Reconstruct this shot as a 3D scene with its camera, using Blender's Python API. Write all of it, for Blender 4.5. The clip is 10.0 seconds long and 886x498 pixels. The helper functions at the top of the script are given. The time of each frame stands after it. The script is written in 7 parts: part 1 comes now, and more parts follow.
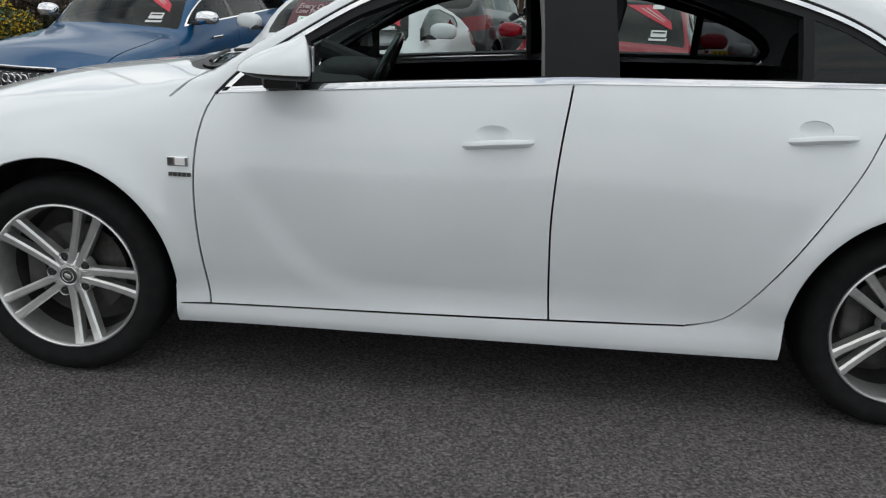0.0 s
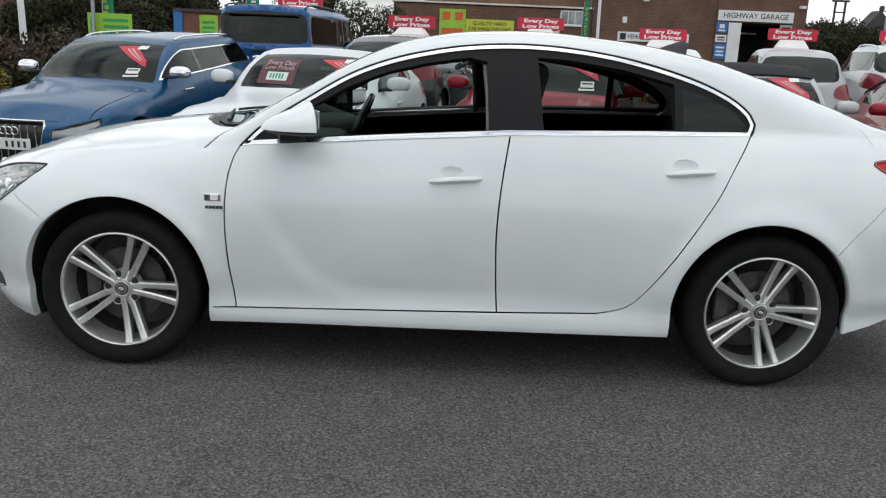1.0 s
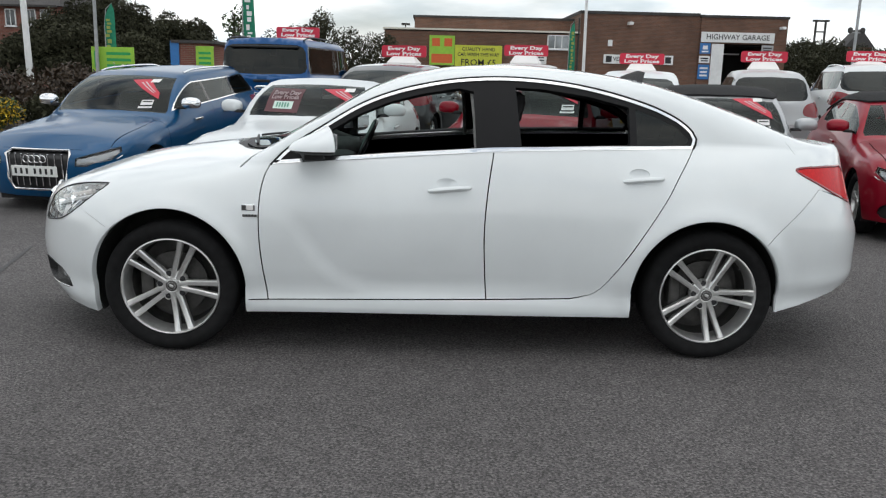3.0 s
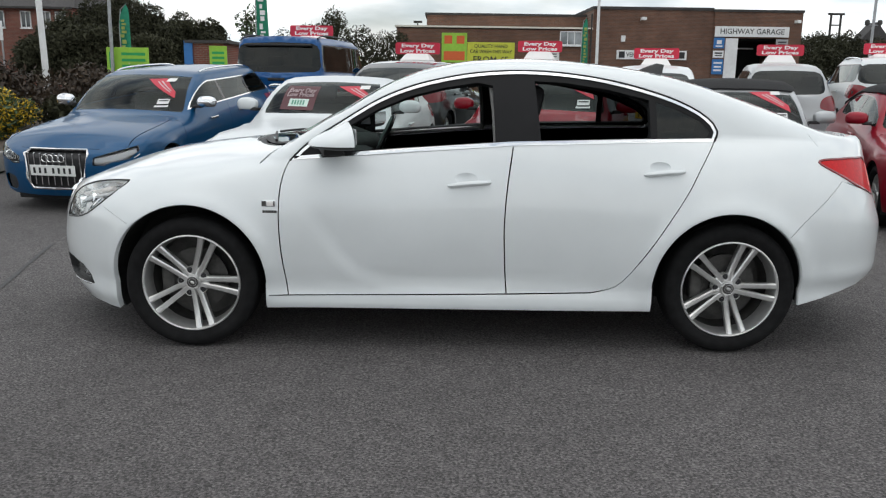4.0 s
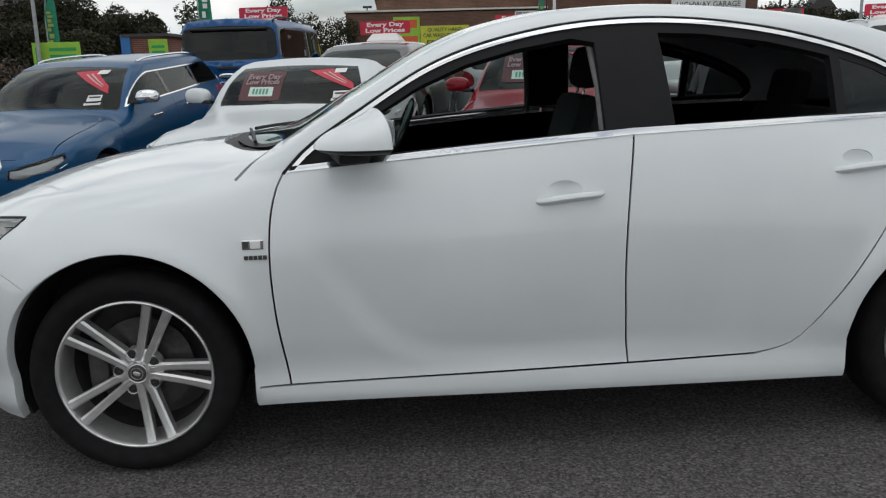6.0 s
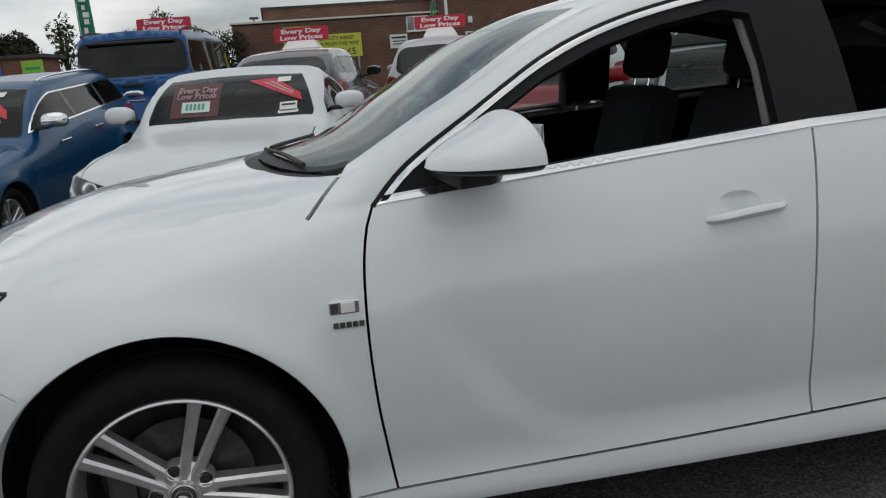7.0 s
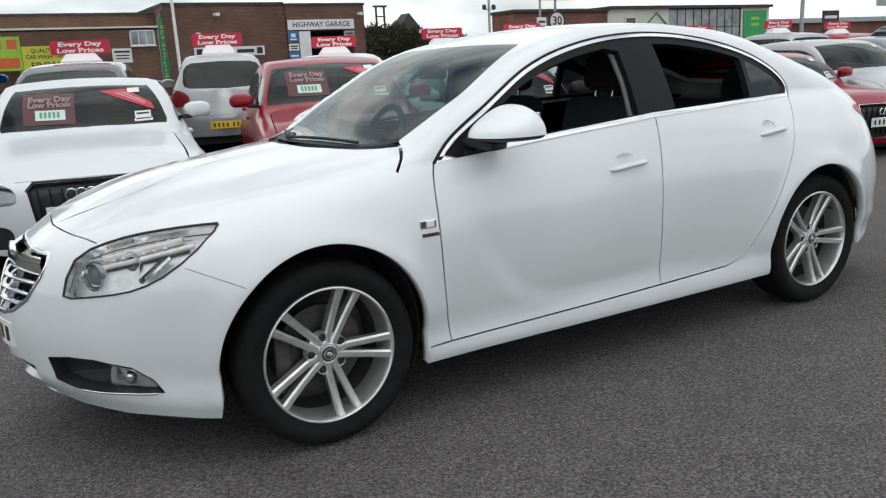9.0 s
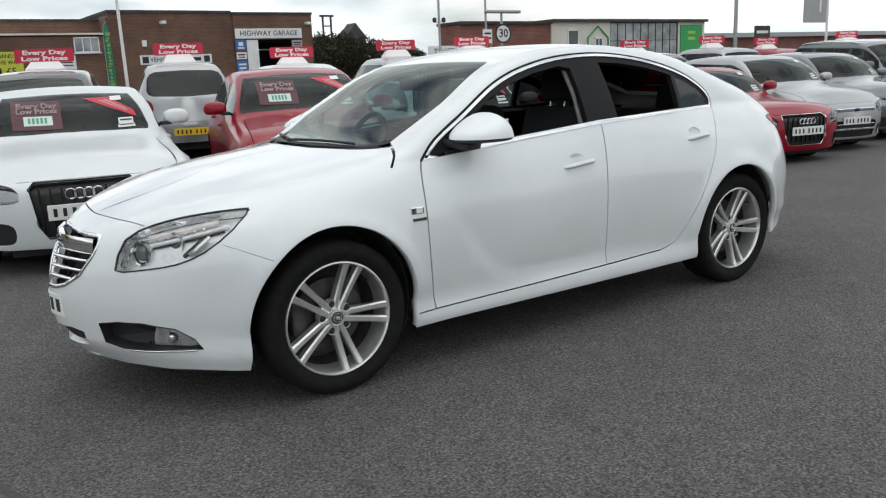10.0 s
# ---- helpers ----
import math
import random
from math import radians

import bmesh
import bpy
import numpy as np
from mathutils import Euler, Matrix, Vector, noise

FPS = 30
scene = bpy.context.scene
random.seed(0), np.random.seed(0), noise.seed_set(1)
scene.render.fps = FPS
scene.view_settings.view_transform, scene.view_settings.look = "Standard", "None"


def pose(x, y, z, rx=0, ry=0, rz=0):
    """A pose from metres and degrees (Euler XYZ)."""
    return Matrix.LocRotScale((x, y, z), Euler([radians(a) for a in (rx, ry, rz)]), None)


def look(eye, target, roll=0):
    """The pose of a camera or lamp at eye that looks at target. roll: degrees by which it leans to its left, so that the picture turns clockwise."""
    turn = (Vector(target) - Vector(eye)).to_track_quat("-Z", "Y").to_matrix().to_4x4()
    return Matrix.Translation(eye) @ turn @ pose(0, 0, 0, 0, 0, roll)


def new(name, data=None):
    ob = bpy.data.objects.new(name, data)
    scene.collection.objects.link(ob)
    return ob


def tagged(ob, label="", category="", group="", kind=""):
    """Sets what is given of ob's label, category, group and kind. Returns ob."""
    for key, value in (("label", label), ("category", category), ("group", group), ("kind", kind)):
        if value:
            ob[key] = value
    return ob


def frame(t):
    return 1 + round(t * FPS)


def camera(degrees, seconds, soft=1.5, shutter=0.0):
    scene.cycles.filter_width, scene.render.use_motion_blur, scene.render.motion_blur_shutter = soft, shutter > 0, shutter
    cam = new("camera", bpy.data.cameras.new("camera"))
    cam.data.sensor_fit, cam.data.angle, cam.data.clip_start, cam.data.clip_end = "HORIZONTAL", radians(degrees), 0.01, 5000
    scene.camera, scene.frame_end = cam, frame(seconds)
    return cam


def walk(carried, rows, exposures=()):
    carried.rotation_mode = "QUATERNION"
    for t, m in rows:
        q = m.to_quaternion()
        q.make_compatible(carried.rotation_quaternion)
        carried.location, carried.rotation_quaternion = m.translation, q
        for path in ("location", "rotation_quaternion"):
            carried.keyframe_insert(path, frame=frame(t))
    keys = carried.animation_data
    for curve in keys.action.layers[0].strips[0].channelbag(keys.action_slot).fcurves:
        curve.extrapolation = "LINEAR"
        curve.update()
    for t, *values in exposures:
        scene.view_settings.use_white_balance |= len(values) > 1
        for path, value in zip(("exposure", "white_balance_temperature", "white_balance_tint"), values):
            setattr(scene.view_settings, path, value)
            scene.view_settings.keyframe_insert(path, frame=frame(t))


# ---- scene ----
cam = camera(57.2, 10.0, soft=1.2)
PATH = [
    (0, (1.373, -3.338, 1.26), (1.276, -1.425, 0.685), 2.8),
    (0.5, (1.356, -3.773, 1.327), (1.304, -1.836, 0.832), 1.0),
    (1, (1.323, -4.172, 1.374), (1.345, -2.229, 0.901), 2.4),
    (1.5, (1.353, -4.507, 1.377), (1.341, -2.563, 0.907), 1.2),
    (2, (1.339, -4.715, 1.384), (1.352, -2.764, 0.941), 1.3),
    (2.5, (1.319, -4.867, 1.412), (1.358, -2.911, 0.997), 1.4),
    (4, (1.267, -4.863, 1.394), (1.271, -2.908, 0.972), 0.8),
    (4.5, (1.245, -4.645, 1.364), (1.225, -2.691, 0.94), 0.5),
    (5, (1.184, -4.234, 1.351), (1.156, -2.281, 0.919), 0.9),
    (5.5, (1.024, -3.78, 1.322), (1.09, -1.833, 0.869), 0.5),
    (5.7, (0.967, -3.61, 1.306), (1.031, -1.664, 0.849), -0.2),
    (6.8, (0.426, -2.784, 1.283), (0.732, -0.856, 0.848), -5.1),
    (7, (0.309, -2.649, 1.272), (0.672, -0.734, 0.825), -4.2),
    (7.5, (-0.029, -2.542, 1.238), (0.817, -0.805, 0.72), -4.0),
    (8, (-0.346, -2.767, 1.238), (0.628, -1.092, 0.74), -1.7),
    (8.5, (-0.682, -3.09, 1.286), (0.332, -1.433, 0.81), -3.2),
    (9, (-1.027, -3.424, 1.322), (-0.037, -1.744, 0.878), -2.9),
    (9.5, (-1.264, -3.691, 1.357), (-0.231, -2.023, 0.969), -2.7),
    (10, (-1.51, -3.872, 1.353), (-0.405, -2.261, 0.925), -2.4),
]
walk(cam, [(t, look(eye, target, roll)) for t, eye, target, roll in PATH], exposures=[(0.0, -0.20), (0.5, -0.05), (1.0, 0.0), (2.5, 0.04), (4.0, 0.02), (4.5, -0.06), (5.0, -0.13), (5.5, -0.25), (7.0, -0.66), (7.5, -0.66), (8.0, -0.44), (8.5, -0.16), (9.0, 0.0), (10.0, -0.04)])

# ---------------------------------------------------------------- world, sun, exposure
world = bpy.data.worlds.new("world")
scene.world = world
world.use_nodes = True
wn, wl = world.node_tree.nodes, world.node_tree.links
sky = wn.new("ShaderNodeTexSky")
sky.sky_type = "NISHITA"
sky.sun_disc = False
sky.sun_elevation, sky.sun_rotation = radians(68), radians(200)
sky.air_density, sky.dust_density, sky.ozone_density = 1.0, 2.0, 1.0
# broken cloud cover: white cloud over a pale blue sky
tc = wn.new("ShaderNodeTexCoord")
mp = wn.new("ShaderNodeMapping")
mp.inputs["Scale"].default_value = (1.6, 1.6, 6.0)
cl = wn.new("ShaderNodeTexNoise")
cl.inputs["Scale"].default_value, cl.inputs["Detail"].default_value = 1.7, 7.0
cr = wn.new("ShaderNodeValToRGB")
cr.color_ramp.elements[0].position, cr.color_ramp.elements[1].position = 0.24, 0.52
mx = wn.new("ShaderNodeMix")
mx.data_type = "RGBA"
mass = wn.new("ShaderNodeTexNoise")
mass.inputs["Scale"].default_value, mass.inputs["Detail"].default_value = 3.1, 5.0
tone = wn.new("ShaderNodeValToRGB")
tone.color_ramp.elements[0].position, tone.color_ramp.elements[1].position = 0.36, 0.60
tone.color_ramp.elements[0].color, tone.color_ramp.elements[1].color = (0.66, 0.73, 0.77, 1), (1.0, 1.0, 0.985, 1)
lift = wn.new("ShaderNodeVectorMath")
lift.operation = "SCALE"
lift.inputs["Scale"].default_value = 12.2
wl.new(mp.outputs["Vector"], mass.inputs["Vector"])
wl.new(mass.outputs["Fac"], tone.inputs["Fac"])
wl.new(tone.outputs["Color"], lift.inputs[0])
wl.new(lift.outputs["Vector"], mx.inputs["B"])
bg = wn["Background"]
bg.inputs["Strength"].default_value = 0.11
wl.new(tc.outputs["Generated"], mp.inputs["Vector"])
wl.new(mp.outputs["Vector"], cl.inputs["Vector"])
wl.new(cl.outputs["Fac"], cr.inputs["Fac"])
wl.new(cr.outputs["Color"], mx.inputs["Factor"])
wl.new(sky.outputs["Color"], mx.inputs["A"])
wl.new(mx.outputs["Result"], bg.inputs["Color"])
sun = new("sun", bpy.data.lights.new("sun", "SUN"))
sun.data.energy, sun.data.angle, sun.data.color = 0.6, radians(60), (1.0, 0.985, 0.95)
sun.matrix_world = look((0, 0, 0), (-0.06, -0.06, -1.0))

# ---------------------------------------------------------------- materials


def material(name, color, rough=0.5, metal=0.0, grain=0.0, scale=20.0, bump=0.0, bump_scale=120.0, coat=0.0, spec=0.5,
             trans=0.0, emit=0.0, big=0.0, big_scale=1.2, ior=1.45, rand=0.0, rough_var=0.0, coat_rough=0.03):
    """A surface with variation at two scales (grain, big), optional bump and clear coat; sizes in cycles a metre."""
    m = bpy.data.materials.new(name)
    m.use_nodes = True
    n, l = m.node_tree.nodes, m.node_tree.links
    b = n["Principled BSDF"]
    b.inputs["Roughness"].default_value, b.inputs["Metallic"].default_value = rough, metal
    b.inputs["Coat Weight"].default_value, b.inputs["Coat Roughness"].default_value = coat, coat_rough
    b.inputs["Specular IOR Level"].default_value, b.inputs["Transmission Weight"].default_value = spec, trans
    b.inputs["IOR"].default_value = ior
    b.inputs["Base Color"].default_value = (*color, 1)
    if emit:
        b.inputs["Emission Color"].default_value, b.inputs["Emission Strength"].default_value = (*color, 1), emit
    co = n.new("ShaderNodeTexCoord")
    last = None
    for amount, sc in ((grain, scale), (big, big_scale)):
        if not amount:
            continue
        t = n.new("ShaderNodeTexNoise")
        t.inputs["Scale"].default_value, t.inputs["Detail"].default_value = sc, 5.0
        l.new(co.outputs["Object"], t.inputs["Vector"])
        r = n.new("ShaderNodeMapRange")
        r.inputs["From Min"].default_value, r.inputs["From Max"].default_value = 0.3, 0.7
        r.inputs["To Min"].default_value, r.inputs["To Max"].default_value = 1 - amount, 1 + amount
        l.new(t.outputs["Fac"], r.inputs["Value"])
        v = n.new("ShaderNodeVectorMath")
        v.operation = "SCALE"
        if last:
            l.new(last, v.inputs[0])
        else:
            v.inputs[0].default_value = color
        l.new(r.outputs["Result"], v.inputs["Scale"])
        last = v.outputs["Vector"]
        if rough_var and sc == scale:
            q = n.new("ShaderNodeMapRange")
            q.inputs["To Min"].default_value, q.inputs["To Max"].default_value = rough - rough_var, rough + rough_var
            l.new(t.outputs["Fac"], q.inputs["Value"])
            l.new(q.outputs["Result"], b.inputs["Roughness"])
    if rand:
        oi = n.new("ShaderNodeObjectInfo")
        ge = n.new("ShaderNodeNewGeometry")
        ad = n.new("ShaderNodeMath")
        ad.operation = "ADD"
        l.new(oi.outputs["Random"], ad.inputs[0])
        l.new(ge.outputs["Random Per Island"], ad.inputs[1])
        r = n.new("ShaderNodeMapRange")
        r.inputs["From Max"].default_value = 2.0
        r.inputs["To Min"].default_value, r.inputs["To Max"].default_value = 1 - rand, 1 + rand
        l.new(ad.outputs["Value"], r.inputs["Value"])
        v = n.new("ShaderNodeVectorMath")
        v.operation = "SCALE"
        if last:
            l.new(last, v.inputs[0])
        else:
            v.inputs[0].default_value = color
        l.new(r.outputs["Result"], v.inputs["Scale"])
        last = v.outputs["Vector"]
    if last:
        l.new(last, b.inputs["Base Color"])
    if bump:
        t = n.new("ShaderNodeTexNoise")
        t.inputs["Scale"].default_value, t.inputs["Detail"].default_value = bump_scale, 4.0
        l.new(co.outputs["Object"], t.inputs["Vector"])
        u = n.new("ShaderNodeBump")
        u.inputs["Strength"].default_value, u.inputs["Distance"].default_value = min(1.0, bump), 0.01
        l.new(t.outputs["Fac"], u.inputs["Height"])
        l.new(u.outputs["Normal"], b.inputs["Normal"])
    return m


def glass_material(name, tint, clear, ior=1.40):
    """Thin car glass: mostly clear and tinted, with a mirror gloss that grows at grazing angles."""
    m = bpy.data.materials.new(name)
    m.use_nodes = True
    n, l = m.node_tree.nodes, m.node_tree.links
    n.remove(n["Principled BSDF"])
    out = n["Material Output"]
    tr, gl, mixer, fr = n.new("ShaderNodeBsdfTransparent"), n.new("ShaderNodeBsdfGlossy"), n.new("ShaderNodeMixShader"), n.new("ShaderNodeFresnel")
    tr.inputs["Color"].default_value = (*[c * clear for c in tint], 1)
    gl.inputs["Roughness"].default_value = 0.02
    gl.inputs["Color"].default_value = (0.95, 1.0, 0.99, 1)
    fr.inputs["IOR"].default_value = ior
    l.new(fr.outputs["Fac"], mixer.inputs["Fac"])
    l.new(tr.outputs["BSDF"], mixer.inputs[1])
    l.new(gl.outputs["BSDF"], mixer.inputs[2])
    l.new(mixer.outputs["Shader"], out.inputs["Surface"])
    return m


def paint(name, color, metal=0.0, coat=1.0, spec=0.4, coat_rough=0.025):
    return material(name, color, rough=0.32, metal=metal, coat=coat, spec=spec, grain=0.03 if metal == 0 else 0.08, scale=3.0 if metal == 0 else 900.0,
                    bump=0.0, coat_rough=coat_rough)


M = {}
M["white"] = paint("white car paint", (0.695, 0.728, 0.738))
M["white_dull"] = paint("weathered white car paint", (0.62, 0.65, 0.66), 0.0, 0.6, 0.25, 0.2)
M["blue"] = paint("blue metallic paint", (0.002, 0.060, 0.155), 0.25, 0.55, 0.15)
M["royal_blue"] = paint("royal blue metallic paint", (0.003, 0.062, 0.200), 0.25, 0.55, 0.15)
M["red"] = paint("red car paint", (0.25, 0.003, 0.014), 0.0, 0.55, 0.15)
M["maroon"] = paint("dark red metallic paint", (0.24, 0.004, 0.016), 0.25, 0.55, 0.15)
M["silver"] = paint("silver metallic paint", (0.38, 0.39, 0.40), 0.45, 0.6, 0.3, 0.08)
M["grey"] = paint("grey metallic paint", (0.13, 0.14, 0.155), 0.5)
M["black"] = paint("black car paint", (0.012, 0.012, 0.014))
M["trim"] = material("black plastic trim", (0.016, 0.016, 0.017), rough=0.55, grain=0.2, scale=60, bump=0.15, bump_scale=500)
M["trim_grey"] = material("grey cabin trim", (0.20, 0.20, 0.195), rough=0.7, grain=0.15, scale=60, bump=0.1, bump_scale=400)
M["gloss"] = material("gloss black trim", (0.012, 0.012, 0.013), rough=0.22, coat=0.4, grain=0.1, scale=8)
M["frame"] = material("satin black window frame", (0.016, 0.016, 0.017), rough=0.45, spec=0.14, grain=0.1, scale=8)
M["liner"] = material("wheel arch liner", (0.020, 0.020, 0.020), rough=0.9, grain=0.3, scale=30)
M["chrome"] = material("chrome", (0.80, 0.81, 0.82), rough=0.09, metal=1.0, grain=0.03, scale=10)
M["bowl"] = material("satin lamp bowl", (0.86, 0.86, 0.87), rough=0.28, metal=0.25, grain=0.10, scale=40)
M["lens_dark"] = material("projector lens", (0.10, 0.11, 0.12), rough=0.06, coat=1.0, grain=0.1, scale=30)
M["alloy"] = material("silver painted alloy", (0.66, 0.66, 0.65), rough=0.28, metal=0.75, grain=0.10, scale=25, coat=0.3)
# dark grey metal of inner rims, calipers, wheel badges and small trim
M["alloy_dark"] = material("dark grey metal", (0.075, 0.073, 0.070), rough=0.5, metal=0.4, grain=0.3, scale=20)
M["disc"] = material("brake disc steel", (0.08, 0.078, 0.075), rough=0.45, metal=0.7, grain=0.2, scale=60)
M["tyre"] = material("tyre rubber", (0.0105, 0.0105, 0.011), rough=0.85, spec=0.2, grain=0.25, scale=25, bump=0.2, bump_scale=250, big=0.2, big_scale=4)
M["glass"] = glass_material("windscreen glass", (0.56, 0.90, 0.81), 0.60, 1.27)
M["glass_side"] = glass_material("side glass", (0.85, 0.93, 0.91), 0.8)
M["glass_dark"] = glass_material("privacy glass", (0.9, 0.95, 0.97), 0.10)
M["lens"] = glass_material("clear lamp lens", (0.99, 0.99, 0.99), 0.98)
M["reflector"] = material("lamp reflector", (0.90, 0.91, 0.92), rough=0.16, metal=0.85, grain=0.12, scale=40, bump=0.10, bump_scale=14)
M["amber_pale"] = material("pale amber bulb tube", (0.84, 0.79, 0.76), rough=0.2, grain=0.08, scale=40)
M["tail_dark"] = material("dark red lamp lens", (0.20, 0.008, 0.014), rough=0.25, coat=0.5, grain=0.15, scale=60)
M["tail"] = material("red tail lamp lens", (0.52, 0.004, 0.008), rough=0.35, coat=0.2, spec=0.08, grain=0.15, scale=60)
M["tail_pale"] = material("pale red lamp strip", (0.75, 0.20, 0.18), rough=0.2, coat=1.0, grain=0.1, scale=60)
M["interior"] = material("dark interior trim", (0.034, 0.034, 0.036), rough=0.7, grain=0.2, scale=40, bump=0.2, bump_scale=300)
M["seat"] = material("black seat cloth", (0.036, 0.036, 0.039), rough=0.95, grain=0.3, scale=150, bump=0.3, bump_scale=600)
M["plate_white"] = material("white number plate", (0.75, 0.76, 0.74), rough=0.35, grain=0.04, scale=10)
M["plate_yellow"] = material("yellow number plate", (0.72, 0.47, 0.03), rough=0.35, grain=0.04, scale=10)
M["ink"] = material("dark lettering", (0.02, 0.02, 0.022), rough=0.5, grain=0.05, scale=20)
M["sign_red"] = material("red sign board", (0.56, 0.022, 0.055), rough=0.4, grain=0.06, scale=6, big=0.05)
M["sign_white"] = material("white sign lettering", (0.80, 0.78, 0.77), rough=0.5, grain=0.03, scale=6)
M["sticker"] = material("pale green price card", (0.55, 0.68, 0.62), rough=0.6, grain=0.05, scale=20)
M["paper"] = material("white paper", (0.72, 0.73, 0.72), rough=0.7, grain=0.05, scale=20)
M["roof_cloth"] = material("black canvas hood", (0.016, 0.016, 0.017), rough=0.95, grain=0.3, scale=200, bump=0.3, bump_scale=700)

# ---------------------------------------------------------------- mesh helpers


def mesh_of(name, verts, faces, mat, normals=None, smooth=True):
    me = bpy.data.meshes.new(name)
    me.from_pydata([tuple(map(float, v)) for v in verts], [], [tuple(map(int, f)) for f in faces])
    me.materials.append(mat)
    if smooth:
        me.polygons.foreach_set("use_smooth", [True] * len(me.polygons))
    if normals is not None:
        me.normals_split_custom_set_from_vertices([tuple(map(float, v)) for v in normals])
    me.update()
    return me


def part(name, bm, mat, parent=None, label="", m=None, smooth=False):
    """One mesh object under a thing or a part, from a bmesh or a ready mesh."""
    if isinstance(bm, bpy.types.Mesh):
        me = bm
    else:
        me = bpy.data.meshes.new(name)
        bmesh.ops.recalc_face_normals(bm, faces=bm.faces)
        bm.to_mesh(me)
        bm.free()
        me.materials.append(mat)
        if smooth:
            me.polygons.foreach_set("use_smooth", [True] * len(me.polygons))
            me.set_sharp_from_angle(angle=radians(40))
    ob = new(name, me)
    if parent is not None:
        ob.parent = parent
    if m is not None:
        ob.matrix_basis = m
    if label:
        ob["label"] = label
    return ob


def thing(name, label, category, m=None, group="", kind=""):
    ob = new(name)
    ob.empty_display_size = 0.1
    if m is not None:
        ob.matrix_basis = m
    return tagged(ob, label, category, group, kind)


def box(bm, x0, y0, z0, x1, y1, z1, bevel=0.0, m=None):
    r = bmesh.ops.create_cube(bm, size=1.0)
    v = r["verts"]
    bmesh.ops.transform(bm, matrix=Matrix.Translation(((x0 + x1) / 2, (y0 + y1) / 2, (z0 + z1) / 2)) @ Matrix.Diagonal((x1 - x0, y1 - y0, z1 - z0, 1)), verts=v)
    if bevel:
        e = list({e for a in v for e in a.link_edges})
        out = bmesh.ops.bevel(bm, geom=e, offset=bevel, segments=2, affect="EDGES", profile=0.5)
        v = list({a for f in out["faces"] for a in f.verts} | {a for a in v if a.is_valid})
    if m is not None:
        bmesh.ops.transform(bm, matrix=m, verts=v)
    return bm


def boxes(*dims, bevel=0.0):
    bm = bmesh.new()
    for d in dims:
        box(bm, *d, bevel=bevel)
    return bm


def lathe(profile, segs=48, axis="y", closed=True):
    """A bmesh turned from (radius, along) points round an axis."""
    bm = bmesh.new()
    rings = []
    for k in range(segs):
        a = 2 * math.pi * k / segs
        c, s = math.cos(a), math.sin(a)
        rings.append([bm.verts.new({"y": (r * c, h, r * s), "z": (r * c, r * s, h), "x": (h, r * c, r * s)}[axis]) for r, h in profile])
    n = len(profile)
    for k in range(segs):
        p, q = rings[k], rings[(k + 1) % segs]
        for i in range(n if closed else n - 1):
            bm.faces.new((p[i], p[(i + 1) % n], q[(i + 1) % n], q[i]))
    return bm


def tube(points, radius, segs=8, taper=1.0, bm=None, cap=True):
    """A round rod along points; taper: the end's radius by the start's."""
    bm = bm or bmesh.new()
    pts = [Vector(p) for p in points]
    prev = None
    for i, p in enumerate(pts):
        d = (pts[min(i + 1, len(pts) - 1)] - pts[max(i - 1, 0)]).normalized()
        u = d.orthogonal().normalized() if prev is None else (prev[0] - d * prev[0].dot(d)).normalized()
        w = d.cross(u)
        r = radius * (1 + (taper - 1) * i / max(1, len(pts) - 1))
        ring = [bm.verts.new(p + (u * math.cos(a) + w * math.sin(a)) * r) for a in (2 * math.pi * k / segs for k in range(segs))]
        if prev:
            for k in range(segs):
                bm.faces.new((prev[1][k], prev[1][(k + 1) % segs], ring[(k + 1) % segs], ring[k]))
        elif cap:
            bm.faces.new(ring[::-1])
        prev = (u, ring)
    if cap:
        bm.faces.new(prev[1])
    return bm


def prism(poly, depth, bevel=0.0):
    """A plate: the polygon (x, z) drawn at y = 0 and carried back to y = depth."""
    bm = bmesh.new()
    f = bm.faces.new([bm.verts.new((x, 0, z)) for x, z in poly])
    out = bmesh.ops.extrude_face_region(bm, geom=[f])
    bmesh.ops.translate(bm, vec=(0, depth, 0), verts=[v for v in out["geom"] if isinstance(v, bmesh.types.BMVert)])
    if bevel:
        bmesh.ops.bevel(bm, geom=list(bm.edges), offset=bevel, segments=2, affect="EDGES", profile=0.5)
    return bm


def rounded(w, h, r, n=5):
    """A rounded rectangle's outline about (0, 0)."""
    out = []
    for cx, cz, a0 in ((w / 2 - r, h / 2 - r, 0), (-w / 2 + r, h / 2 - r, 90), (-w / 2 + r, -h / 2 + r, 180), (w / 2 - r, -h / 2 + r, 270)):
        for k in range(n + 1):
            a = radians(a0 + 90 * k / n)
            out.append((cx + r * math.cos(a), cz + r * math.sin(a)))
    return out


LETTERS = {}


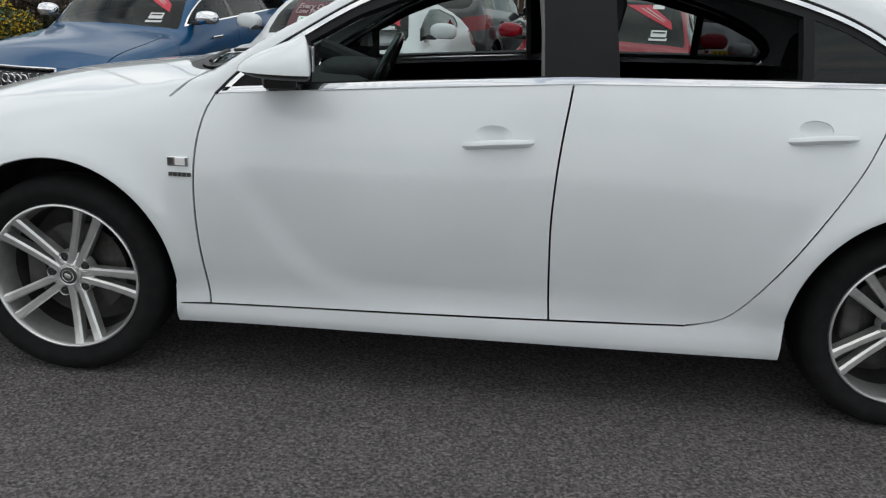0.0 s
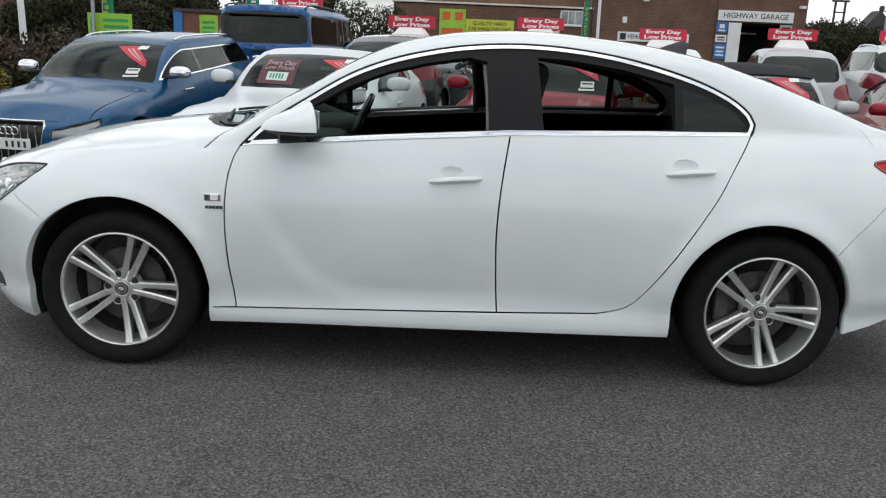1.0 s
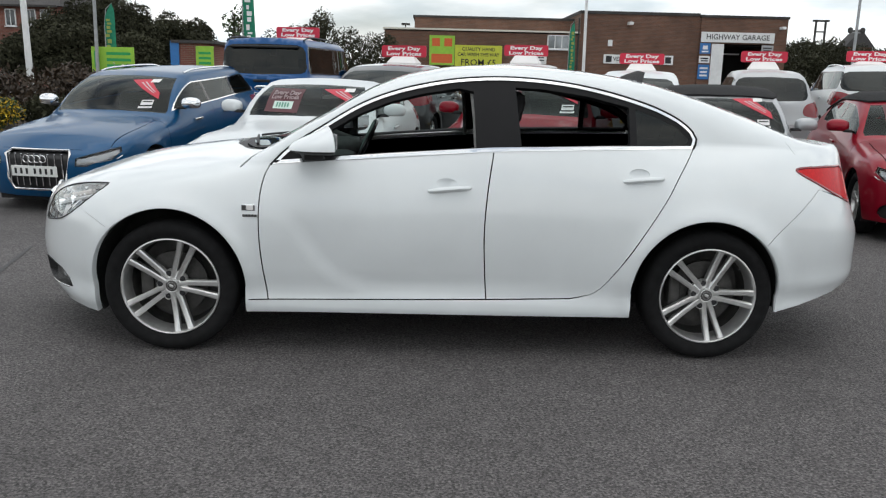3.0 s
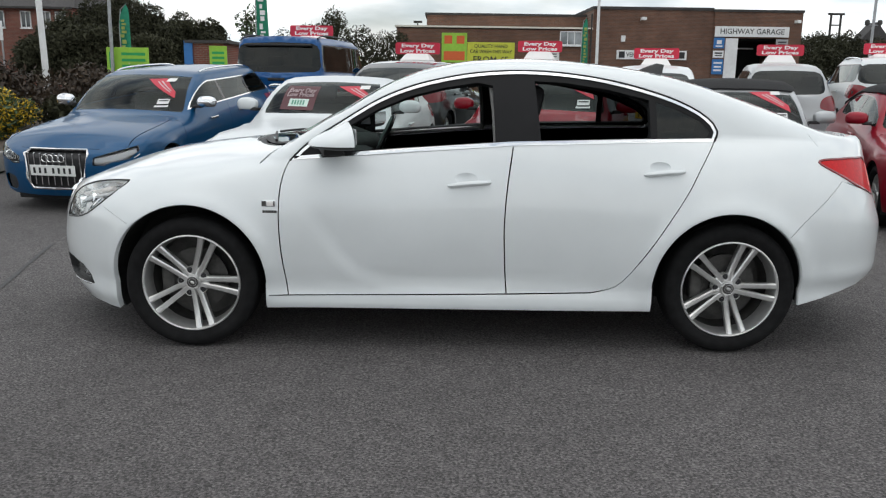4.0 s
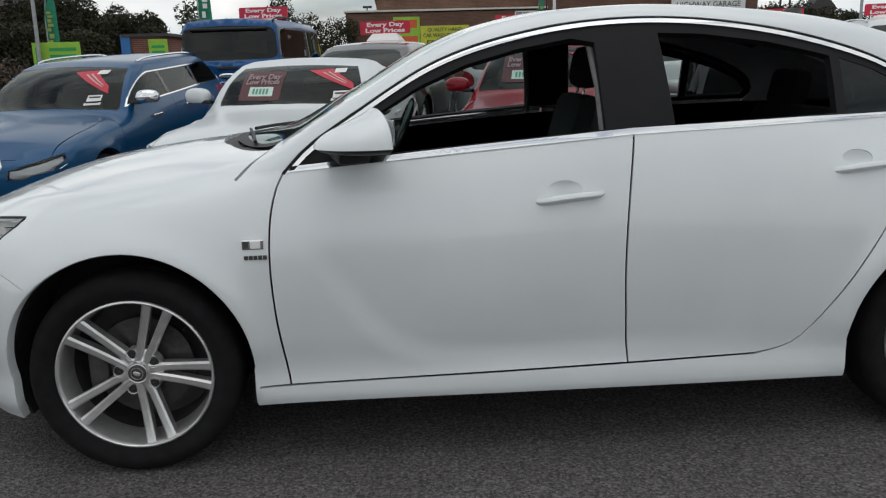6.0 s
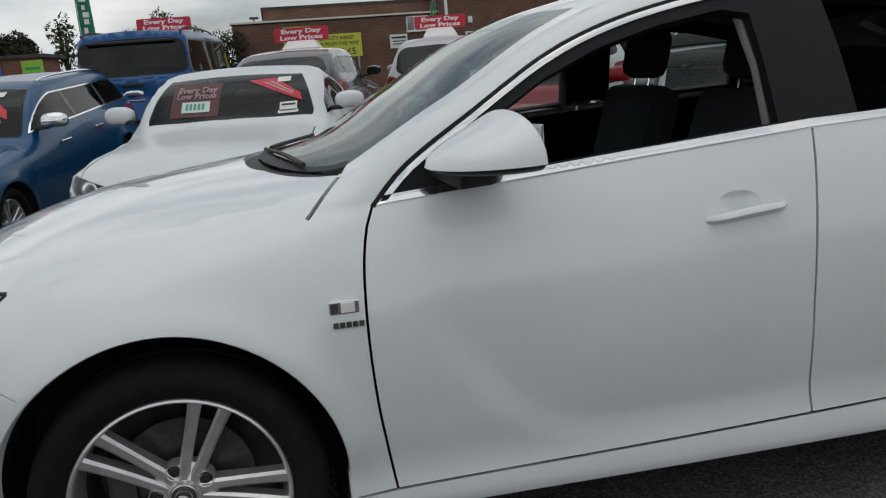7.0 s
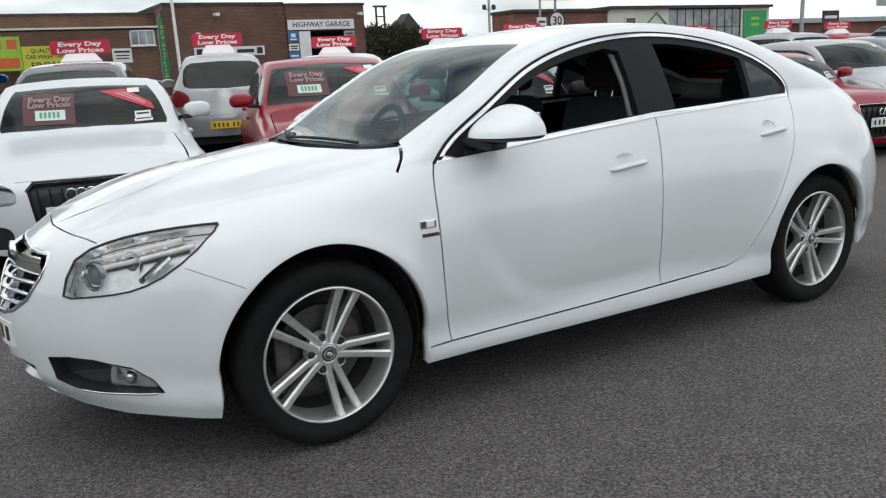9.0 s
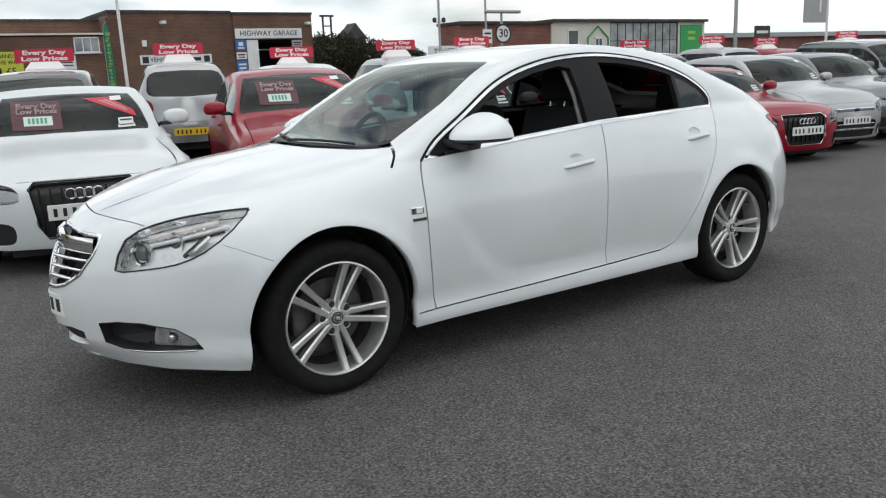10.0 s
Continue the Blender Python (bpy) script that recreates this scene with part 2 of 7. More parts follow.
def lettering(text, height, width=None, mat=None, bold=0.0):
    """The mesh of a line of text in the built-in font, upright in the plane y = 0, read from -y, centred, its capitals of that height."""
    key = (text, height, width, mat.name, bold)
    if key not in LETTERS:
        cu = bpy.data.curves.new("lettering", "FONT")
        cu.body, cu.size, cu.align_x, cu.align_y, cu.extrude, cu.offset = text, height * 1.4, "CENTER", "CENTER", 0.002, bold
        cu.resolution_u = 2
        ob = bpy.data.objects.new("lettering", cu)
        scene.collection.objects.link(ob)
        bpy.context.view_layer.update()
        me = bpy.data.meshes.new_from_object(ob)
        bpy.data.objects.remove(ob)
        xs = [v.co.x for v in me.vertices]
        k = 1.0 if not width else width / (max(xs) - min(xs))
        me.transform(pose(0, 0, 0, 90, 0, 0) @ Matrix.Diagonal((k, 1, 1, 1)))
        me.materials.clear()
        me.materials.append(mat)
        LETTERS[key] = me
    return LETTERS[key]


# ---------------------------------------------------------------- car bodies as one smooth skin, cut into panels


def curve(*pts):
    """A smooth monotone curve through (a, b) points, as a function of arrays."""
    p = np.array(pts, float)
    x, y = p[:, 0], p[:, 1]
    h, d = np.diff(x), np.diff(y) / np.diff(x)
    m = np.zeros(len(x))
    m[0], m[-1] = d[0], d[-1]
    for i in range(1, len(x) - 1):
        if d[i - 1] * d[i] > 0:
            w1, w2 = 2 * h[i] + h[i - 1], h[i] + 2 * h[i - 1]
            m[i] = (w1 + w2) / (w1 / d[i - 1] + w2 / d[i])
    gx = np.linspace(x[0], x[-1], 1500)
    k = np.clip(np.searchsorted(x, gx) - 1, 0, len(x) - 2)
    t = (gx - x[k]) / h[k]
    gy = (2 * t**3 - 3 * t**2 + 1) * y[k] + (t**3 - 2 * t**2 + t) * h[k] * m[k] + (-2 * t**3 + 3 * t**2) * y[k + 1] + (t**3 - t**2) * h[k] * m[k + 1]
    return lambda v: np.interp(v, gx, gy)


def flow(pts, step=0.03, closed=False):
    """A smooth line through 2D points."""
    p = np.array(pts, float)
    q = np.vstack([p[-1], p, p[0], p[1]]) if closed else np.vstack([2 * p[0] - p[1], p, 2 * p[-1] - p[-2]])
    out = []
    for i in range(1, len(q) - 2):
        n = max(1, int(np.linalg.norm(q[i + 1] - q[i]) / step))
        for t in np.arange(n) / n:
            a, b, c, d = q[i - 1:i + 3]
            out.append(0.5 * (2 * b + (c - a) * t + (2 * a - 5 * b + 4 * c - d) * t * t + (3 * b - a - 3 * c + d) * t**3))
    if not closed:
        out.append(p[-1])
    return np.array(out)


def straight(pts, step=0.03, closed=True):
    """A line through 2D points with corners, finely divided."""
    p = np.array(pts, float)
    if closed:
        p = np.vstack([p, p[:1]])
    out = []
    for a, b in zip(p[:-1], p[1:]):
        n = max(1, int(np.linalg.norm(b - a) / step))
        out += [a + (b - a) * t for t in np.arange(n) / n]
    if not closed:
        out.append(p[-1])
    return np.array(out)


def inside(poly, pts):
    """Which points lie in the polygon."""
    x, y = pts[:, 0], pts[:, 1]
    hit = np.zeros(len(pts), bool)
    for (x0, y0), (x1, y1) in zip(poly, np.roll(poly, -1, 0)):
        if y0 == y1:
            continue
        c = (y0 > y) != (y1 > y)
        hit ^= c & (x < (x1 - x0) * (y - y0) / (y1 - y0) + x0)
    return hit


class Skin:
    """Half of a car's outer skin (y < 0), nose towards -x: side walls, nose, tail and the long profile melted into one surface.
    A point of it has the address (s, q): s runs along the car and round nose and tail, q up the side from the middle axis."""

    R, FAN = 0.9, 0.6

    def __init__(self, w, gb, zb, prof, xf, xr, ends, low, zm=0.62, zc=0.72, lean=0.56, nose=(2.3, 2.3), tail=(2.6, 2.6), sweep=None, crown=None,
                 k=None, extra=None, power=2.4, bulge=0.0):
        self.w, self.gb, self.zb, self.prof, self.xf, self.xr, self.ends, self.low = w, gb, zb, prof, xf, xr, ends, low
        self.zm, self.zc, self.lean, self.nose, self.tail, self.power, self.bulge = zm, zc, lean, nose, tail, power, bulge
        self.sweep, self.crown, self.k, self.extra = sweep or (lambda x: 0 * x), crown or (lambda x: 0 * x + 0.05), k or (lambda x: 0 * x + 0.07), extra
        self.s0, self.s1 = ends[0] - self.FAN * math.pi / 2, ends[1] + self.FAN * math.pi / 2

    def f(self, x, y, z):
        ya, (e0, e1) = np.abs(y), self.ends
        w, zb = self.w(x), self.zb(x)
        drop = w - self.gb(x)
        t = np.clip((z - self.zm) / np.maximum(zb - self.zm, 0.05), 0, 1)
        up = np.maximum(z - zb, 0)
        side = w - drop * t**self.power - self.lean * up - self.bulge * up * up - self.low(z)
        if self.extra:
            side = side + self.extra(x, z)
        for u, (a, b) in (((e0 - x) / (e0 - self.xf(z)), self.nose), ((x - e1) / (self.xr(z) - e1), self.tail)):
            u = np.maximum(u, 0)
            side = np.where(u < 1, side * np.maximum(1 - np.minimum(u, 1)**a, 0)**(1 / b), np.where(u >= 1, (1 - u) * 0.6, side))
        top = self.prof(x - self.sweep(x) * (ya / 0.7)**2) - self.crown(x) * (ya / 0.75)**2
        a, b, k = ya - side, (z - top) * 0.8, self.k(x)
        h = np.clip(0.5 + 0.5 * (a - b) / k, 0, 1)
        return a * h + b * (1 - h) + k * h * (1 - h)

    def cast(self, o, d, far=2.6, n=52):
        o, d = np.broadcast_arrays(np.asarray(o, float), np.asarray(d, float))
        ts = np.linspace(0, far, n)
        p = o[:, None, :] + d[:, None, :] * ts[None, :, None]
        neg = self.f(p[..., 0], p[..., 1], p[..., 2]) < 0
        last = np.where(neg.any(1), n - 1 - np.argmax(neg[:, ::-1], 1), 0)
        a, b = ts[last], ts[np.minimum(last + 1, n - 1)]
        for _ in range(22):
            c = (a + b) / 2
            p = o + d * c[:, None]
            m = self.f(p[:, 0], p[:, 1], p[:, 2]) < 0
            a, b = np.where(m, c, a), np.where(m, b, c)
        return o + d * a[:, None]

    def place(self, sq):
        s, th = sq[:, 0], sq[:, 1] / self.R
        c = np.clip(s, *self.ends)
        psi = (s - c) / self.FAN
        o = np.stack([c, 0 * c, 0 * c + self.zc], 1)
        d = np.stack([np.sin(psi) * np.cos(th), -np.cos(psi) * np.cos(th), np.sin(th)], 1)
        return self.cast(o, d)

    def address(self, p):
        p = np.asarray(p, float)
        c = np.clip(p[:, 0], *self.ends)
        psi = np.arctan2(p[:, 0] - c, np.maximum(-p[:, 1], 1e-6))
        hor = np.hypot(p[:, 0] - c, p[:, 1])
        return np.stack([c + psi * self.FAN, np.arctan2(p[:, 2] - self.zc, hor) * self.R], 1)

    def side(self, xz):
        xz = np.asarray(xz, float)
        p = self.cast(np.stack([xz[:, 0], 0 * xz[:, 0], xz[:, 1]], 1), np.array([[0, -1.0, 0]]), 1.4)
        return self.address(p)

    def top(self, xy):
        xy = np.asarray(xy, float)
        return self.address(self.cast(np.stack([xy[:, 0], -np.abs(xy[:, 1]), 0 * xy[:, 0] + 0.6], 1), np.array([[0, 0, 1.0]]), 1.6))

    def end(self, yz, way):
        yz = np.asarray(yz, float)
        x = self.ends[0] + 0.1 if way < 0 else self.ends[1] - 0.1
        return self.address(self.cast(np.stack([0 * yz[:, 0] + x, -np.abs(yz[:, 0]), yz[:, 1]], 1), np.array([[float(way), 0, 0]]), 1.9))

    def normal(self, p, e=0.004):
        g = []
        for i in range(3):
            a, b = p.copy(), p.copy()
            a[:, i] += e
            b[:, i] -= e
            g.append(self.f(*a.T) - self.f(*b.T))
        g = np.stack(g, 1)
        return g / np.maximum(np.linalg.norm(g, axis=1, keepdims=True), 1e-9)

    def cut(self, regions, pitch=0.045, floor=None, reach=None):
        """Meshes the skin and shares it out: regions, in order of rank, are (name, outline). Returns name: (points, normals, triangles);
        the name 'gap' is left out, what no outline takes is 'body'. floor: the lower edge as an (s, q) line."""
        from mathutils.geometry import delaunay_2d_cdt
        lo, hi = floor[:, 1].min(), math.pi / 2 * self.R
        ss, qs = np.linspace(self.s0, self.s1, int((self.s1 - self.s0) / pitch)), np.linspace(lo, hi, int((hi - lo) / pitch))
        pts = [tuple(v) for v in np.stack(np.meshgrid(ss, qs), -1).reshape(-1, 2)]
        edges = []
        for line, closed in [(r[1], True) for r in regions] + [(floor, False)]:
            line = np.stack([np.clip(line[:, 0], self.s0, self.s1), np.clip(line[:, 1], lo, hi)], 1)
            k = len(pts)
            pts += [tuple(v) for v in line]
            edges += [(k + i, k + i + 1) for i in range(len(line) - 1)] + ([(k + len(line) - 1, k)] if closed else [])
        v, _, tri, *_ = delaunay_2d_cdt([Vector(p) for p in pts], edges, [], 0, 1e-5)
        v, tri = np.array([tuple(p) for p in v]), np.array([t for t in tri if len(t) == 3])
        mid = v[tri].mean(1)
        own = np.full(len(tri), -1)
        for i in range(len(regions) - 1, -1, -1):
            own[inside(regions[i][1], mid)] = i
        own[mid[:, 1] < np.interp(mid[:, 0], floor[:, 0], floor[:, 1])] = -2
        p = self.place(v)
        nrm = self.normal(p)
        out = {}
        for name in dict.fromkeys([r[0] for r in regions] + ["body"]):
            if name == "gap":
                continue
            ids = [i for i, r in enumerate(regions) if r[0] == name] + ([-1] if name == "body" else [])
            t = tri[np.isin(own, ids)]
            if not len(t):
                continue
            use, inv = np.unique(t, return_inverse=True)
            t, q, m = inv.reshape(-1, 3), p[use], nrm[use]
            a = np.cross(q[t[:, 1]] - q[t[:, 0]], q[t[:, 2]] - q[t[:, 0]])
            flip = (a * m[t].mean(1)).sum(1) < 0
            t[flip] = t[flip][:, ::-1]
            out[name] = (q, m, t[np.linalg.norm(a, axis=1) > 1e-10])
        return out


def islands(piece):
    """A cut piece parted into its connected pieces."""
    q, m, t = piece
    root = np.arange(len(q))
    for _ in range(60):
        low = root[t].min(1)
        before = root.copy()
        for i in range(3):
            np.minimum.at(root, t[:, i], low)
        root = root[root]
        if (before == root).all():
            break
    out = []
    for r in np.unique(root[t[:, 0]]):
        k = t[root[t[:, 0]] == r]
        use, inv = np.unique(k, return_inverse=True)
        if len(k) > 3:
            out.append((q[use], m[use], inv.reshape(-1, 3)))
    return out


def strip(line, width):
    """The outline of a band of that width along a line."""
    d = np.gradient(line, axis=0)
    n = np.stack([-d[:, 1], d[:, 0]], 1)
    n = n / np.maximum(np.linalg.norm(n, axis=1, keepdims=True), 1e-9) * width / 2
    return np.vstack([line + n, (line - n)[::-1]])


def panel_mesh(name, piece, mat, sides, flange=0.0, sink=0.0):
    """The mesh of a panel: sides -1 (as cut), 1 (its mirror image) or 0 (both in one). flange: how far its edges turn inwards."""
    q, m, t = (a.copy() for a in piece)
    q = q - m * sink
    if not sides:
        mid = np.abs(q[:, 1]) < 0.006
        q[mid, 1], m[mid, 1] = 0.0, 0.0
        m /= np.maximum(np.linalg.norm(m, axis=1, keepdims=True), 1e-9)
    if flange:
        e = np.sort(np.vstack([t[:, [0, 1]], t[:, [1, 2]], t[:, [2, 0]]]), 1)
        u, first, count = np.unique(e, axis=0, return_index=True, return_counts=True)
        d = np.vstack([t[:, [0, 1]], t[:, [1, 2]], t[:, [2, 0]]])[first[count == 1]]
        d = d[(np.abs(q[d[:, 0], 1]) > 0.006) | (np.abs(q[d[:, 1], 1]) > 0.006)]
        k = len(q)
        a, b = q[d[:, 0]], q[d[:, 1]]
        na, nb = m[d[:, 0]], m[d[:, 1]]
        out = np.cross(b - a, na)
        out /= np.maximum(np.linalg.norm(out, axis=1, keepdims=True), 1e-9)
        q = np.vstack([q, a, b, b - nb * flange, a - na * flange])
        m = np.vstack([m, out, out, out, out])
        j, z = np.arange(len(d)), len(d)
        t = np.vstack([t, np.stack([k + j + z, k + j, k + j + 3 * z], 1), np.stack([k + j + z, k + j + 3 * z, k + j + 2 * z], 1)])
    if sides >= 0:
        q2, m2 = q * (1, -1, 1), m * (1, -1, 1)
        if sides:
            q, m, t = q2, m2, t[:, ::-1]
        else:
            t = np.vstack([t, t[:, ::-1] + len(q)])
            q, m = np.vstack([q, q2]), np.vstack([m, m2])
    return mesh_of(name, q, t, mat, m)

# ---------------------------------------------------------------- the white five-door hatchback

BLADE = flow([(0.545, 0.80), (0.572, 0.722), (0.637, 0.630), (0.714, 0.507), (0.818, 0.394), (0.98, 0.340), (1.197, 0.330), (1.602, 0.345), (1.80, 0.352), (2.165, 0.392)], 0.12)


def blade(x, z):
    """The hollow in the doors: a sickle-shaped edge that comes down the front door and runs back above the sill."""
    px, pz = BLADE[:, 0], BLADE[:, 1]
    best = np.full(np.shape(x), 9.0)
    sign = np.ones(np.shape(x))
    for (x0, z0), (x1, z1) in zip(BLADE[:-1], BLADE[1:]):
        t = np.clip(((x - x0) * (x1 - x0) + (z - z0) * (z1 - z0)) / ((x1 - x0)**2 + (z1 - z0)**2), 0, 1)
        dx, dz = x - x0 - t * (x1 - x0), z - z0 - t * (z1 - z0)
        d = np.hypot(dx, dz)
        near = d < best
        best = np.where(near, d, best)
        sign = np.where(near, np.sign((x1 - x0) * dz - (z1 - z0) * dx), sign)
    d = best * sign
    t = np.clip((d + 0.03) / 0.10, 0, 1)
    hollow = -0.0145 * t * t * (3 - 2 * t) * np.exp(-(np.clip(d, 0, None) / 0.24)**1.5)
    u, v = np.clip((0.80 - z) / 0.24, 0, 1), np.clip((2.30 - x) / 0.9, 0, 1)
    return np.where(best < 0.6, hollow * u * u * (3 - 2 * u) * v * v * (3 - 2 * v), 0)


def arch_lip(x, z):
    out = 0 * x
    for cx in (-0.004, 2.708):
        r = np.hypot(x - cx, z - 0.354)
        out = out + 0.022 * np.exp(-((r - 0.39) / 0.06)**2) * np.clip((z - 0.2) / 0.2, 0, 1)
    return out


HERO = Skin(
    w=curve((-1.0, 0.885), (-0.35, 0.895), (0.0, 0.900), (0.5, 0.900), (1.3, 0.912), (2.2, 0.915), (2.74, 0.915), (3.1, 0.895), (3.9, 0.88)),
    gb=curve((-1.0, 0.70), (-0.3, 0.73), (0.2, 0.77), (0.5, 0.785), (1.0, 0.812), (1.6, 0.822), (2.2, 0.785), (2.65, 0.715), (3.1, 0.690), (3.5, 0.665), (3.9, 0.64)),
    zb=curve((-1.0, 0.80), (-0.5, 0.86), (0.0, 0.93), (0.5, 0.968), (1.0, 1.005), (1.6, 1.048), (2.2, 1.075), (2.65, 1.09), (3.2, 1.08), (3.9, 1.06)),
    prof=curve((-1.20, 0.451), (-0.96, 0.662), (-0.84, 0.744), (-0.60, 0.857), (-0.30, 0.950), (0.00, 0.996), (0.25, 1.025), (0.38, 1.042), (0.70, 1.195), (1.00, 1.359), (1.20, 1.428), (1.45, 1.471), (1.75, 1.484),
               (2.10, 1.463), (2.45, 1.415), (2.80, 1.325), (3.10, 1.223), (3.35, 1.126), (3.50, 1.096), (3.62, 1.084), (3.70, 1.058), (3.85, 0.942), (4.10, 0.694)),
    xf=curve((0.10, -0.815), (0.20, -0.890), (0.30, -0.960), (0.45, -0.978), (0.58, -0.958), (0.68, -0.925), (0.78, -0.878), (0.90, -0.758), (1.10, -0.606)),
    xr=curve((0.10, 3.588), (0.25, 3.705), (0.40, 3.798), (0.60, 3.795), (0.72, 3.758), (0.85, 3.705), (1.00, 3.680), (1.08, 3.683), (1.15, 3.648), (1.40, 3.490)),
    ends=(-0.25, 3.0), low=curve((0.1, 0.08), (0.2, 0.035), (0.25, 0.018), (0.285, 0.022), (0.33, 0.030), (0.45, 0.012), (0.60, 0.0), (2.0, 0.0)),
    sweep=curve((-1.0, -0.04), (0.0, 0.03), (0.35, 0.06), (0.55, 0.02), (1.0, 0.015), (1.5, 0.0), (2.2, -0.02), (2.9, -0.12), (3.5, -0.05), (4.0, -0.1)),
    crown=curve((-1.0, 0.05), (0.0, 0.075), (0.4, 0.045), (0.65, 0.022), (1.0, 0.025), (1.5, 0.04), (2.2, 0.045), (3.2, 0.04), (4.0, 0.05)),
    k=curve((-1.0, 0.06), (0.0, 0.07), (0.45, 0.06), (0.8, 0.05), (1.2, 0.05), (2.2, 0.06), (3.0, 0.10), (4.0, 0.06)),
    nose=(1.82, 1.39), tail=(2.0, 1.95), lean=0.28, bulge=0.42, extra=lambda x, z: blade(x, z) + arch_lip(x, z) + 0.024 * np.exp(-((x - 0.88) / 0.30)**2) * np.clip((z - 1.03) / 0.12, 0, 1)
    + 0.012 * np.exp(-((z - 0.40) / 0.045)**2) * np.clip((x - 3.05) / 0.25, 0, 1))


def inset(poly, d):
    """The outline moved inwards by d."""
    a = np.roll(poly, 1, 0)
    b = np.roll(poly, -1, 0)
    t = b - a
    n = np.stack([-t[:, 1], t[:, 0]], 1)
    n /= np.maximum(np.linalg.norm(n, axis=1, keepdims=True), 1e-9)
    if np.sum(poly[:, 0] * np.roll(poly[:, 1], -1) - np.roll(poly[:, 0], -1) * poly[:, 1]) < 0:
        n = -n
    return poly + n * d


def ring_outline(cx, cz, r, n=56):
    a = np.linspace(0, 2 * math.pi, n, endpoint=False)
    return np.stack([cx + r * np.cos(a), cz + r * np.sin(a)], 1)


def arch_outline(cx, cz, r, low=0.02):
    """A wheel arch: round above the axle, straight down below it."""
    a = np.linspace(0, math.pi, 40)
    up = np.stack([cx + r * np.cos(a), cz + r * np.sin(a)], 1)
    n = 12
    left = np.stack([np.full(n, cx - r + 0.004), np.linspace(cz, low, n + 1)[1:]], 1)
    right = np.stack([np.full(n, cx + r - 0.004), np.linspace(low, cz, n + 1)[:-1]], 1)
    return np.vstack([up, left, right])


def wheel(parent, x, y, z, radius, rim, width, out=-1, spokes=5, twin=True, fine=True, turn=0.0, label=""):
    """A road wheel: tyre, rim, spokes, cap, nuts and brake disc; out: the side, -1 or 1, to which its face looks. y is the face of its cap."""
    segs = 72 if fine else 28
    dish = 0.024 if fine else 0.0
    w = part("wheel", lathe([(rim + 0.006, 0.012 - dish), (rim + 0.003, 0.002 - dish), (rim - 0.002, -dish), (rim - 0.006, 0.004 - dish), (rim - 0.010, 0.022 - dish), (rim - 0.016, 0.05), (rim - 0.024, 0.19), (rim - 0.015, 0.20), (rim + 0.006, 0.2)], segs),
             M["alloy"], parent, label, m=pose(x, y, z, 0, 0, 0 if out < 0 else 180), smooth=True)
    o = -0.014 - dish if fine else -0.04
    part("tyre", lathe([(rim + 0.003, 0.010 - dish), (rim + 0.012, 0.0 - dish), (rim + 0.035, o + 0.006), ((rim + radius) / 2, o + 0.002), (radius - 0.028, o + 0.006), (radius - 0.010, o + 0.018),
                        (radius - 0.002, o + 0.04), (radius, o + 0.07), (radius, o + 0.10), (radius - 0.006, o + 0.102), (radius - 0.006, o + 0.108), (radius, o + 0.11), (radius, o + width - 0.06),
                        (radius - 0.012, o + width - 0.02), (rim + 0.03, o + width), (rim + 0.002, o + width - 0.02)], segs), M["tyre"], w, smooth=True)
    part("brake_disc", lathe([(0.03, 0.085), (rim * 0.66, 0.085), (rim * 0.66, 0.105), (0.03, 0.105)], 40), M["disc"], w, smooth=True)
    bm = bmesh.new()
    box(bm, -rim * 0.72, 0.065, -0.07, -rim * 0.45, 0.14, 0.09, 0.012)
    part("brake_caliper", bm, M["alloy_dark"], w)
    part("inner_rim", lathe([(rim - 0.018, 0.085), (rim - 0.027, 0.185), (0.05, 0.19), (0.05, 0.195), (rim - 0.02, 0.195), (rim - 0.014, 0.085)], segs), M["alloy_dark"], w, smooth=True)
    bm = bmesh.new()
    for i in range(spokes):
        for e in ((-1, 1) if twin else (0,)):
            a0 = turn + 2 * math.pi * i / spokes
            prev = None
            for r, half, off, dy, dep in ((0.030, 0.017, 0.012, 0.012, 0.05), (0.075, 0.0135, 0.0175, 0.013, 0.05), (0.14, 0.0138, 0.0240, 0.013 - dish * 0.35, 0.045), (rim - 0.055, 0.0145, 0.0295, 0.012 - dish * 0.7, 0.045), (rim - 0.025, 0.0155, 0.0330, 0.010 - dish * 0.9, 0.045), (rim - 0.005, 0.0175, 0.0352, 0.006 - dish, 0.05)):
                if not twin:
                    half, off = half * 2.0, 0
                c, s = math.cos(a0), math.sin(a0)
                ring = []
                for t, yy in ((-half, dy + 0.007), (-half * 0.55, dy), (half * 0.55, dy), (half, dy + 0.007), (half * 0.8, dy + dep), (-half * 0.8, dy + dep)):
                    u = e * off + t
                    ring.append(bm.verts.new((r * c - u * s, yy, r * s + u * c)))
                if prev:
                    for k in range(6):
                        bm.faces.new((prev[k], prev[(k + 1) % 6], ring[(k + 1) % 6], ring[k]))
                prev = ring
    part("spokes", bm, M["alloy"], w, smooth=True)
    part("hub_cap", lathe([(0.001, 0.000), (0.026, 0.001), (0.031, 0.004), (0.034, 0.003), (0.038, 0.012), (0.060, 0.020), (0.076, 0.032), (0.076, 0.06), (0.001, 0.06)], 40, closed=False), M["alloy"], w, smooth=True)
